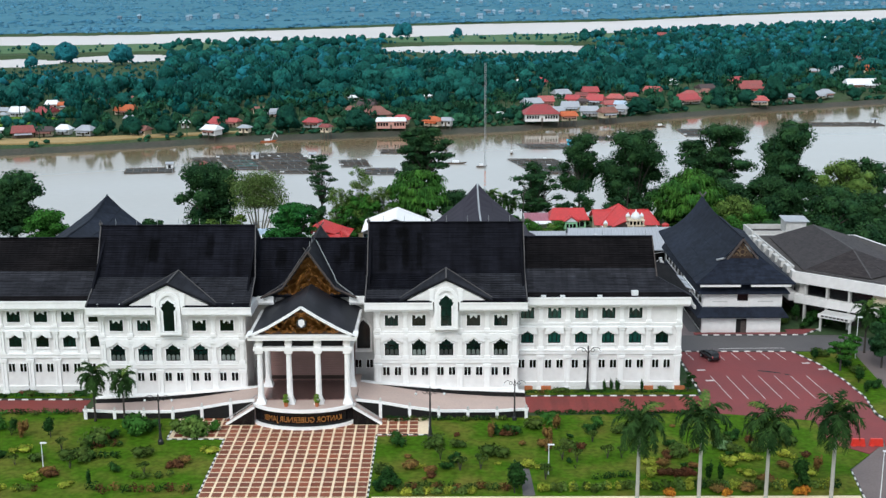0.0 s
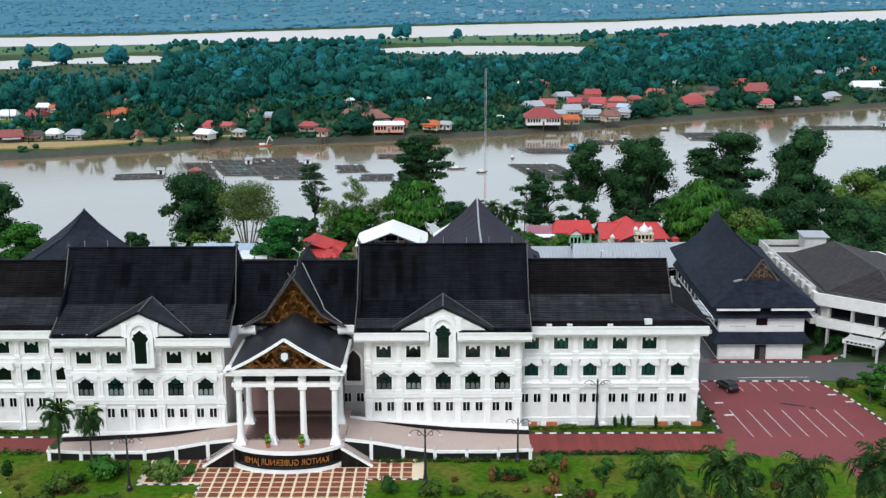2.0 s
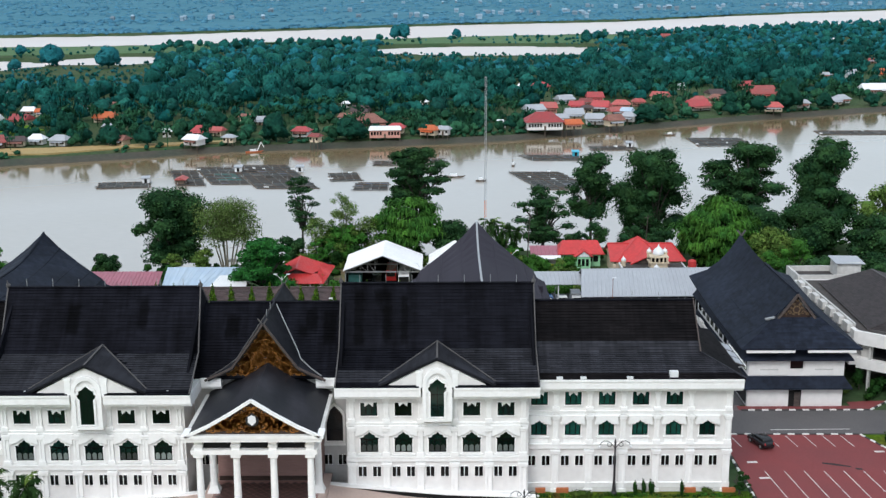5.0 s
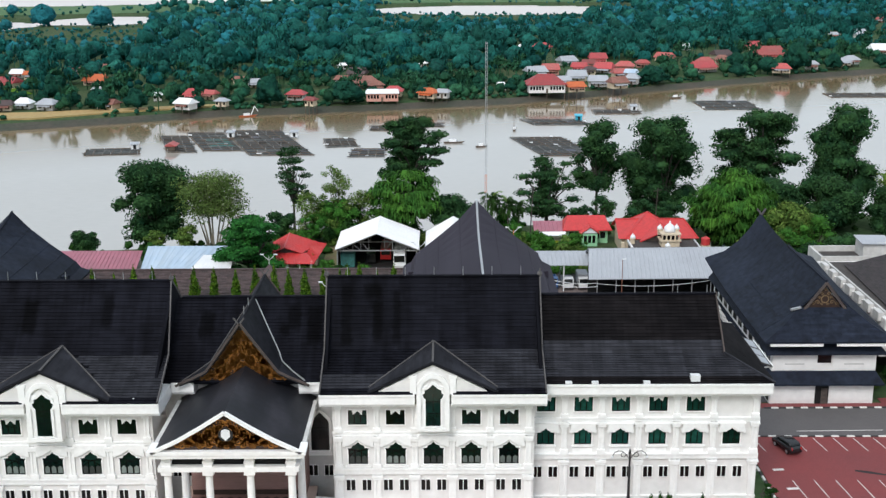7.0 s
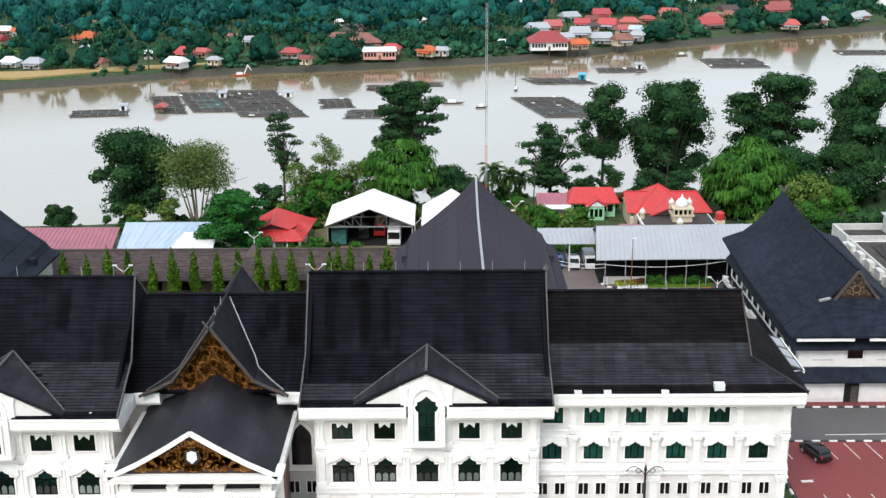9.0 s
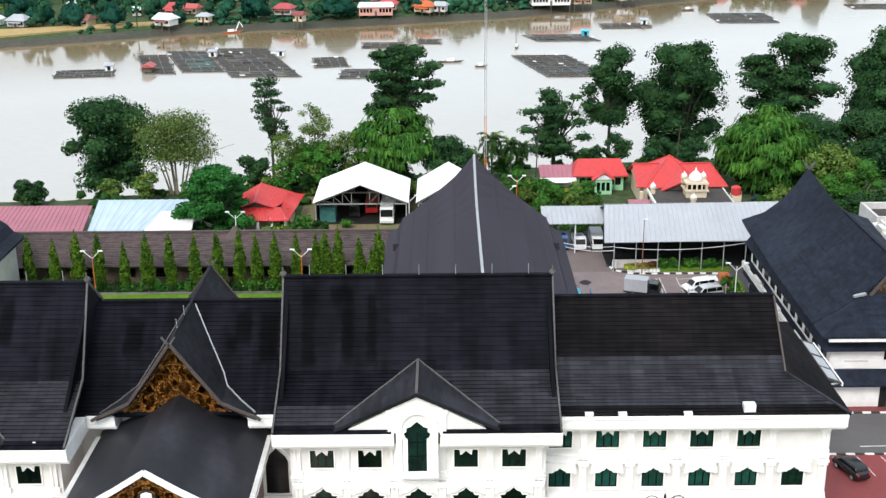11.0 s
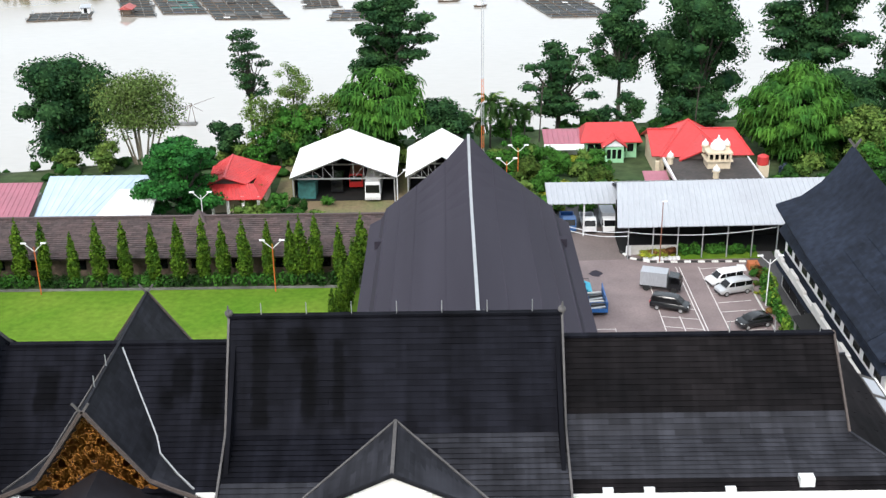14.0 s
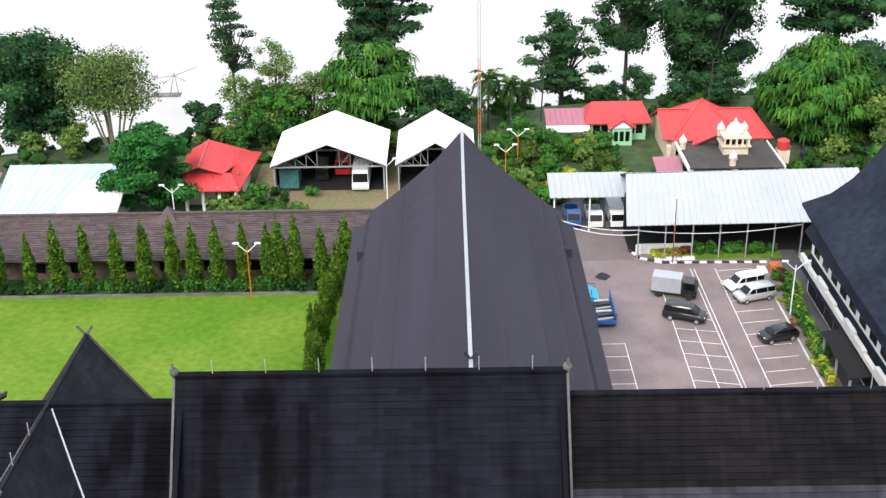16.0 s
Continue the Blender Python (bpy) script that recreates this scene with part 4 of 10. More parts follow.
for s in (-1, 1):
    c = XC + s * PAV
    front([c + 4.02 * i for i in range(-2, 3)], 166.0 + FWD[s], c - PAV_W, c + PAV_W, [c - 10.1, *(c + 4.02 * (i + 0.5) for i in range(-2, 2)), c + 10.1], (c,))
    f = FWD[s]
    window("tall", c, 164.6 + f, 11.4)
    bays = [XC + s * (32.1 + 4.03 * i) for i in range(6)]
    a, b = sorted((XC + s * (PAV + PAV_W), XC + s * 55.2))
    front(bays, 168.5 + W_FWD[s], a, b, [XC + s * (34.1 + 4.03 * i) for i in range(5)] + [XC + s * 54.7], (bays[5],), 0.5, GLASS_TEAL if s > 0 else GLASS)
    window("niche", XC + s * 7.5, 169.6, 6.4, GLASS_DARK)
    for off in (-0.86, 0.86):
        for k in (-0.26, 0.26):
            window("low", XC + s * 7.5 + off + k, 169.6, 3.35, GLASS_DARK)
    # gabled bay over the tall window
    gable = Mesh().prism_y([(c - 6.1, 15.0), (c + 6.1, 15.0), (c, 18.25)], 164.7 + f, 166.3 + f)
    part("gable_wall", gable, WHITE, hq)
    turn = [math.pi * k / 12 for k in range(13)]
    ring = [(c + 1.72, 10.85)] + [(c + 1.72 * math.cos(t), 15.35 + 1.9 * math.sin(t)) for t in turn] + [(c - 1.72, 10.85), (c - 1.25, 10.85)] + [(c + 1.25 * math.cos(t), 15.35 + 1.38 * math.sin(t)) for t in turn[::-1]] + [(c + 1.25, 10.85)]
    arch = Mesh().prism_y(ring, 164.42 + f, 166.2 + f)
    part("recess_panel", Mesh().box(c - 1.26, c + 1.26, 164.68 + f, 166.1 + f, 10.85, 15.9), TRIM, hq)
    for e in (-1, 1):
        ends = sorted((c + e * 1.74, c + e * 2.4))
        part("ear_block", Mesh().prism_y([(ends[0], 15.0), (ends[1], 15.0), (ends[1], 16.7), (ends[1] + 0.12, 16.7), (ends[1] + 0.12, 17.05), (ends[0] - 0.12, 17.05), (ends[0] - 0.12, 16.7), (ends[0], 16.7)], 164.5 + f, 166.2 + f), TRIM, hq)
    part("window_surround", arch, TRIM, hq)

# downlight boxes and small units on the eaves
for x in (14.6, 17.4, 22.9):
    part("eave_lamp", Mesh().box(x - 0.36, x + 0.36, 167.25, 167.6, 14.95, 15.2), WHITESTEEL, hq)
part("eave_box", Mesh().box(27.6, 28.6, 167.5, 168.2, 14.95, 15.75), WHITESTEEL, hq)
for x in (-9.2, -6.6, 8.6, -30.5, -34.4, -46.8, -50):
    part("eave_lamp", Mesh().tube((x, 165.0 if x > -15 else 162.8, 15.0), (x, 165.0 if x > -15 else 162.8, 15.35), 0.13), WHITESTEEL, hq)


# roofs
def roof_skin(name, quads, parent=hq, material=TILE, thick=0.25):
    m = Mesh()
    for q in quads:
        m.slab(*q, thick)
    return part(name, m, material, parent)


def y_mirror(p, top):
    return (p[0], 2 * top - p[1], p[2])


def saddle(x0, x1, eave, brk, top, ends=(0, 0)):
    """Quads of a roof that breaks from a shallow skirt to a steep top; ends: how far the skirt runs out past each end."""
    a, b = ends
    out = []
    for back in (False, True):
        e0, e1 = (x0 - a, eave[0], eave[1]), (x1 + b, eave[0], eave[1])
        b0, b1 = (x0, brk[0], brk[1]), (x1, brk[0], brk[1])
        t0, t1 = (x0, top[0], top[1]), (x1, top[0], top[1])
        for q in ((e0, e1, b1, b0), (b0, b1, t1, t0)):
            if back:
                q = tuple(y_mirror(p, top[0]) for p in q)
                q = (q[1], q[0], q[3], q[2])
            out.append(q)
    return out


def gable_end(x, brk, top, s, material=TILE):
    x -= s * 0.25
    m = Mesh()
    poly = [(brk[0] + 0.35, brk[1]), (2 * top[0] - brk[0] - 0.35, brk[1]), (top[0], top[1] - 0.35)]
    m.add([(x, y, z) for y, z in poly] + [(x - s * 0.3, y, z) for y, z in poly], [(0, 1, 2), (5, 4, 3), (0, 3, 4, 1), (1, 4, 5, 2), (2, 5, 3, 0)])
    part("gable_wall", m, material, hq)


def rake(points, w=0.15, h=0.26, material=RIDGE):
    part("rake_board", Mesh().sweep(points, w, h), material, hq)


def rods(points, tall=1.0):
    for p in points:
        part("lightning_rod", Mesh().tube(p, (p[0], p[1], p[2] + tall), 0.035, n=5), STEEL, hq)


for s in (-1, 1):
    c = XC + s * PAV
    x0, x1 = c - 11.8, c + 11.8
    f = FWD[s]
    eave, brk = nearer(EAVE, f), nearer(BREAK, f * 0.6)
    quads = [tuple(skew(p, s) for p in q) for q in saddle(x0, x1, eave, brk, TOP)]
    lip = (eave[0] + 2.0, eave[1] + 2.0 * (brk[1] - eave[1]) / (brk[0] - eave[0]))
    for xa, xb, e in ((x0, c - 2.1, eave), (c - 2.1, c + 2.1, lip), (c + 2.1, x1, eave)):
        roof_skin("skirt_roof", [tuple(skew(p, s) for p in ((xa, *e), (xb, *e), (xb, *brk), (xa, *brk)))])
    roof_skin("roof", quads[1:2])
    roof_skin("roof", quads[2:3])
    roof_skin("roof", quads[3:4])
    for x, e in ((x0, -1), (x1, 1)):
        gable_end(x - (0.5 if s < 0 else 0), (eave[0] + 1.2, eave[1] - 0.2), (TOP[0], TOP[1] - (0.4 if s < 0 else 0)), e)
        for k in (0, 1):
            line = [(x, eave[0], eave[1] + 0.1), (x, brk[0], brk[1] + 0.1), (x, TOP[0], TOP[1] + 0.12)]
            rake([y_mirror(skew(p, s), TOP[0]) if k else skew(p, s) for p in line])
        fx, _, fz = skew((x, 0, TOP[1]), s)
        m = Mesh().tube((fx, TOP[0] - 0.1, fz), (fx, TOP[0] - 0.2, fz + 1.0), 0.16, 0.05, 6).ball(fx, TOP[0], fz + 0.3, 0.3)
        part("ridge_finial", m, RIDGE, hq)
    part("ridge_cap", Mesh().bar(skew((x0, TOP[0], TOP[1] + 0.08), s), skew((x1, TOP[0], TOP[1] + 0.08), s), 0.5, 0.18), TILE, hq)
    rods([skew((c - 9.5 + 3.2 * i, TOP[0], TOP[1] + 0.1), s) for i in range(7)])
    # dormer roof
    peak, low = 18.45, 15.2
    foot = 6.75
    yb = brk[0] + (peak - brk[1]) * (TOP[0] - brk[0]) / (TOP[1] - brk[1])
    dq = [((c - foot, 164.6 + f, low), (c, 164.5 + f, peak), (c, yb, peak), (c - foot, 165.2 + f, low + 0.22)),
          ((c, 164.5 + f, peak), (c + foot, 164.6 + f, low), (c + foot, 165.2 + f, low + 0.22), (c, yb, peak))]
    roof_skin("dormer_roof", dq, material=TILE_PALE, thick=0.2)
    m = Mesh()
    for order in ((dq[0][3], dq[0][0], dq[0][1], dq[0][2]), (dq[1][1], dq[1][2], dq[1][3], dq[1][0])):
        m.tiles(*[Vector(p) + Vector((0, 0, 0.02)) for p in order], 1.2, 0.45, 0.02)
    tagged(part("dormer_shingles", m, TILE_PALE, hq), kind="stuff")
    rake([(c - foot, 164.5 + f, low + 0.05), (c, 164.4 + f, peak + 0.1), (c + foot, 164.5 + f, low + 0.05)], 0.16, 0.2, NAVY_DEEP)
    part("ridge_cap", Mesh().bar((c, 164.4 + f, peak + 0.1), (c, yb, peak + 0.1), 0.24, 0.14), RIDGE, hq)
    rake([(c - foot, 165.2 + f, low + 0.3), (c, yb, peak + 0.08)], 0.14, 0.12)
    rake([(c + foot, 165.2 + f, low + 0.3), (c, yb, peak + 0.08)], 0.14, 0.12)

    # wing roofs: gabled top on a hipped skirt
    a, b = XC + s * (PAV + 11.9), XC + s * 51.7
    x0, x1 = min(a, b), max(a, b)
    ends = (0, 4.6) if s > 0 else (4.6, 0)
    w_eave, w_brk = nearer(W_EAVE, W_FWD[s]), nearer(W_BREAK, W_FWD[s] * 0.6)
    quads = saddle(x0, x1, w_eave, w_brk, W_TOP, ends)
    ex, bx = XC + s * 56.3, XC + s * 51.7
    back = [2 * W_TOP[0] - w_eave[0], 2 * W_TOP[0] - w_brk[0]]
    side = ((ex, w_eave[0], w_eave[1]), (ex, back[0], w_eave[1]), (bx, back[1], w_brk[1]), (bx, w_brk[0], w_brk[1]))
    if s < 0:
        side = (side[1], side[0], side[3], side[2])
    roof_skin("roof", quads + [side])
    gable_end(bx, w_brk, W_TOP, s)
    for k in (0, 1):
        line = [(ex, w_eave[0], w_eave[1] + 0.1), (bx, w_brk[0], w_brk[1] + 0.12), (bx, W_TOP[0], W_TOP[1] + 0.12)]
        line = [y_mirror(p, W_TOP[0]) if k else p for p in line]
        rake(line[:2], 0.2, 0.16, TILE_PALE)
        rake(line[1:], material=RAKE)
    part("ridge_cap", Mesh().bar((x0, W_TOP[0], W_TOP[1] + 0.08), (x1, W_TOP[0], W_TOP[1] + 0.08), 0.5, 0.18), TILE, hq)
    rods([(bx - s * (1 + 3.3 * i), W_TOP[0], W_TOP[1] + 0.1) for i in range(3)])
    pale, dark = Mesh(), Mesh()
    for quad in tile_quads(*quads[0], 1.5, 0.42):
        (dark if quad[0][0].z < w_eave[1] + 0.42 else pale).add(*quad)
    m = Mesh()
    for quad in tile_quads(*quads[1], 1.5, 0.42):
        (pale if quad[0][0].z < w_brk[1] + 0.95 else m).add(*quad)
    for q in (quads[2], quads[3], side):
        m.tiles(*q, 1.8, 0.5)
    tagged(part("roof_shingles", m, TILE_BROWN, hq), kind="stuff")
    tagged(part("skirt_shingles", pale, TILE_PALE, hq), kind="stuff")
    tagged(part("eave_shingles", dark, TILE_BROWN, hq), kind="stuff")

# the roof over the middle and its cross gable
MID_TOP = (176.9, 21.75)
mid_quads = saddle(XC - 9.3, XC + 8.3, (167.7, 15.1), (171.6, 17.1), MID_TOP)
roof_skin("roof", mid_quads)
part("ridge_cap", Mesh().bar((XC - 8.3, MID_TOP[0], MID_TOP[1] + 0.08), (XC + 8.3, MID_TOP[0], MID_TOP[1] + 0.08), 0.5, 0.18), TILE, hq)
m = Mesh()
for q in mid_quads:
    m.tiles(*q, 1.5, 0.42)
tagged(part("roof_shingles", m, TILE, hq), kind="stuff")
XG = -20.05
CROSS = [(0.0, 21.85), (1.9, 19.15), (3.85, 16.45), (5.2, 15.75), (6.7, 15.1)]
def bent_roof(curve, y0, y1, xm=XC):
    """Skin and shingles of a gable roof along y with the given half section."""
    line = [(xm - d, z) for d, z in curve[::-1]] + [(xm + d, z) for d, z in curve[1:]]
    skin = shell([[(x, y, z) for x, z in line] for y in (y0, y1)], 0.22)
    over = Mesh()
    for (d0, z0), (d1, z1) in zip(curve, curve[1:]):
        for s in (-1, 1):
            q = ((xm + s * d1, y0, z1), (xm + s * d1, y1, z1), (xm + s * d0, y1, z0), (xm + s * d0, y0, z0))
            if s < 0:
                q = (q[1], q[0], q[3], q[2])
            over.tiles(*[Vector(p) + Vector((0, 0, 0.012)) for p in q], 1.5, 0.42, 0.022)
    return skin, over


m, shingles = bent_roof(CROSS, 167.1, 185.5, XG)
part("cross_roof", m, SHEEN, hq)
tagged(part("cross_roof_shingles", shingles, NAVY_DEEP, hq), kind="stuff")
for y in (167.05, 185.5):
    for s in (-1, 1):
        rake([(XG + s * d, y, z + 0.12) for d, z in CROSS] + [(XG + s * 7.1, y, 14.95)], 0.14, 0.26 if y < 170 else 0.16, RAKE)
        m = Mesh().bar((XG, y, 21.8), (XG - s * 0.55, y - 0.1, 22.6), 0.1, 0.16)
        part("crossed_finial", m, RIDGE, hq)
part("ridge_cap", Mesh().bar((XG, 167.1, 21.92), (XG, 185.5, 21.92), 0.22, 0.12), NAVY_DEEP, hq)
rods([(XG, 170.2 + 3.0 * i, 21.95) for i in range(2)], 0.9)
# pale valley flashing where the cross gable meets the roof behind it
for s in (-1, 1):
    steps = [(0.25 + 6.3 * k / 14) for k in range(15)]
    valley = [(XG + s * d, float(np.interp(np.interp(d, [q[0] for q in CROSS], [q[1] for q in CROSS]), [15.1, 17.1, 21.75], [167.7, 171.6, 176.9])), float(np.interp(d, [q[0] for q in CROSS], [q[1] for q in CROSS])) + 0.1) for d in steps]
    rake(valley, 0.1, 0.14, STEEL if s > 0 else RIDGE)


def carving(name, poly, y, inside, lines_y, scale, xm=XC, grain=0.38, bold=0.1):
    """A dark panel with gilded scrolls of real thickness, mirrored about the middle."""
    part(name, Mesh().prism_y(poly, y, y + 0.2), CARVED, hq)
    rng = random.Random(5)
    m = Mesh()
    for _ in range(int(400 * scale)):
        x, z = rng.uniform(0, 6.3), rng.uniform(lines_y[0], lines_y[1])
        if not inside(x, z):
            continue
        r, turn, way = rng.uniform(0.6, 1.25) * grain, rng.uniform(0, 6.28), rng.choice((-1, 1))
        pts = []
        for k in range(9):
            a = turn + way * k * 0.62
            rr = r * (1 - 0.085 * k)
            pts.append((x + rr * math.cos(a), z + rr * math.sin(a)))
        if not all(inside(px, pz) for px, pz in pts):
            continue
        for s in (-1, 1):
            for (xa, za), (xb, zb) in zip(pts, pts[1:]):
                m.bar((xm + s * xa, y - 0.03, za), (xm + s * xb, y - 0.03, zb), 0.1, 1.2 * bold)
    part("scrollwork", m, GOLD, hq, "gilded scrollwork carving")


def cross_top(x):
    return float(np.interp(abs(x), [d for d, _ in CROSS], [z for _, z in CROSS]))


panel = [(XG - 6.1, 15.1), (XG + 6.1, 15.1)] + [(XG + d, z - 0.25) for d, z in CROSS[::-1][1:]] + [(XG - d, z - 0.25) for d, z in CROSS[1:-1]]
carving("carved_gable", panel, 168.0, lambda x, z: -0.2 <= x and z < cross_top(x) - 0.42 and z > 15.3, (15.4, 21.3), 4.0, XG, 0.20, 0.075)

# ---------------------------------------------------------------- the portico
P_TIP, P_EAVE, P_FOOT = 16.95, 12.8, 7.3
curve = [(0.0, P_TIP), (2.4, 15.4), (4.8, 14.0), (P_FOOT, P_EAVE)]
m = bent_roof(curve, 155.3, 169.4)[0]
part("portico_roof", m, SHEEN, hq, "dark roof sheet with its sheen painted as pale streaks")
for s in (-1, 1):
    m = Mesh()
    for (d0, z0), (d1, z1) in zip(curve, curve[1:]):
        m.bar((XC + s * d0, 155.15, z0), (XC + s * d1, 155.15, z1), 0.4, 0.32)
    part("pediment_cornice", m, TRIM, hq)
    part("portico_gutter", Mesh().box(XC + s * 7.3 - 0.2, XC + s * 7.3 + 0.2, 155.3, 168.2, 12.5, 12.9), STONEWALL, hq)
tri_poly = [(XC - 6.5, 13.0), (XC + 6.5, 13.0), (XC, 16.75)]
carving("pediment_panel", tri_poly, 155.5, lambda x, z: -0.1 <= x and 13.15 < z < 16.5 - x * 0.58, (13.2, 16.4), 1.2)
m = Mesh().tube((XC, 155.36, 14.6), (XC, 155.5, 14.6), 0.72, n=16)
part("seal_ring", m, DARKSTEEL, hq)
part("seal", Mesh().prism_y([(XC - 0.45, 14.45), (XC, 14.02), (XC + 0.45, 14.45), (XC + 0.4, 15.05), (XC, 15.2), (XC - 0.4, 15.05)], 155.25, 155.37), SEAL, hq, "white shield shaped seal")
m = Mesh().box(XC - 7.5, XC + 7.5, 155.1, 157.2, 12.2, 12.6).box(XC - 7.7, XC + 7.7, 154.95, 157.3, 12.6, 12.95)
m.box(XC - 7.4, XC - 6.0, 157.2, 169.4, 12.0, 12.6).box(XC + 6.0, XC + 7.4, 157.2, 169.4, 12.0, 12.6)
part("entablature", m, TRIM, hq)
m = Mesh().box(XC - 6.9, XC + 6.9, 155.7, 156.9, 10.5, 11.0)
m.box(XC - 6.9, XC - 6.2, 156.9, 168, 10.5, 11.0).box(XC + 6.2, XC + 6.9, 156.9, 168, 10.5, 11.0)
part("architrave", m, TRIM, hq)
# added near-black panels paint the shade in the open gap above the beam
for i in range(3):
    part("frieze_panel", Mesh().box(XC - 5.65 + 4.07 * i, XC - 2.48 + 4.07 * i, 156.45, 156.6, 11.0, 12.2), VOID, hq)
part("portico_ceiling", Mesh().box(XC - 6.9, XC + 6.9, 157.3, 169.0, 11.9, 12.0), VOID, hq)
P_FLOOR = 2.65


def column(x, y):
    m = Mesh()
    m.lathe(x, y, [(0.50, 3.5), (0.50, 3.65), (0.44, 3.9), (0.40, 7.0), (0.36, 9.8), (0.36, 9.9), (0.45, 10.0), (0.45, 10.1)], 14)
    m.box(x - 0.72, x + 0.72, y - 0.72, y + 0.72, P_FLOOR, 2.95, 0.05).box(x - 0.6, x + 0.6, y - 0.6, y + 0.6, 2.95, 3.5, 0.14)
    m.box(x - 0.54, x + 0.54, y - 0.54, y + 0.54, 10.1, 10.5).box(x - 0.44, x + 0.44, y - 0.44, y + 0.44, 11.0, 12.2)
    m.box(x - 0.52, x + 0.52, y - 0.52, y + 0.52, 11.35, 11.55)
    part("column", m, TRIM, hq, "white classical column")


for d in (-6.1, -2.03, 2.03, 6.1):
    column(XC + d, 156.3)
for d in (-6.1, 6.1):
    column(XC + d, 163.5)
wall_block("entrance_wall", XC - 6.2, XC + 6.2, 166.6, 169.6, 2.6, 12.0, PINKWALL)
for i in range(22):
    part("wall_panel", Mesh().box(XC - 6.1, XC + 6.1, 166.48, 166.62, 3.3 + 0.36 * i, 3.635 + 0.36 * i), PINKWALL, hq)
part("wall_skirting", Mesh().box(XC - 6.1, XC + 6.1, 166.44, 166.52, 2.66, 3.2), CARVED, hq)

# terrace, curved sign wall, stairs and ramps
arc = [(XC + 7.6 * math.sin(a), 157.6 - 4.6 * math.cos(a) if abs(a) < 1.2 else 156.0) for a in [-1.2 + 0.15 * i for i in range(17)]]
deck = [(XC - 7.2, 168.5)] + arc + [(XC + 7.2, 168.5)]
part("terrace", Mesh().prism_z(deck, 2.35, P_FLOOR), BEIGE, hq)
part("terrace_base", Mesh().prism_z([(XC + (x - XC) * 0.985, y + 0.12) for x, y in deck], 0, 2.35), BLACK, hq)
m = Mesh()
low = Mesh().sweep([(x, y - 0.25, 0.18) for x, y in arc], 0.55, 0.36)
for (x0, y0), (x1, y1) in zip(arc, arc[1:]):
    m.bar((x0, y0, 2.62), (x1, y1, 2.62), 0.4, 0.42)
part("terrace_rim", m, TRIM, hq)
part("terrace_plinth", low, TRIM, hq)
# carpet tiles inside the porch
m = Mesh()
for i in range(12):
    for j in range(9):
        for e in (0.0, 0.495):
            x, y = XC - 5.9 + 0.99 * i + e, 157.6 + 0.99 * j + e
            if x < XC + 5.2 and y < 165.5:
                m.prism_z([(x + 0.48, y + 0.03), (x + 0.93, y + 0.48), (x + 0.48, y + 0.93), (x + 0.03, y + 0.48)], 2.652, 2.664)
part("porch_floor", Mesh().box(XC - 6.1, XC + 6.1, 157.4, 166.5, 2.62, 2.656), PINKWALL, hq)
part("porch_floor_pattern", m, PORCHTILE, hq)
# sign letters, seen mirrored as the film shows them
sign_curve = bpy.data.curves.new("sign_text", "FONT")
sign_curve.body, sign_curve.size, sign_curve.extrude, sign_curve.align_x, sign_curve.align_y = "KANTOR GUBERNUR JAMBI", 1.15, 0.04, "CENTER", "CENTER"
sign_tmp = bpy.data.objects.new("sign_tmp", sign_curve)
scene.collection.objects.link(sign_tmp)
bpy.context.view_layer.update()
flat_sign = bpy.data.meshes.new_from_object(sign_tmp.evaluated_get(bpy.context.evaluated_depsgraph_get()))
bpy.data.objects.remove(sign_tmp)
span = max(abs(v.co.x) for v in flat_sign.vertices)
for v in flat_sign.vertices:
    u = -v.co.x / span * 0.78
    v.co = Vector((7.6 * math.sin(u), 157.6 - 4.6 * math.cos(u) - 0.06 - v.co.z - 175, v.co.y * 1.0 + 1.35))
flat_sign.flip_normals()
flat_sign.materials.clear()
flat_sign.materials.append(GOLD)
letters = new("sign_letters", flat_sign)
letters.parent = hq
tagged(letters, "gilded mirrored letters on the curved black wall")
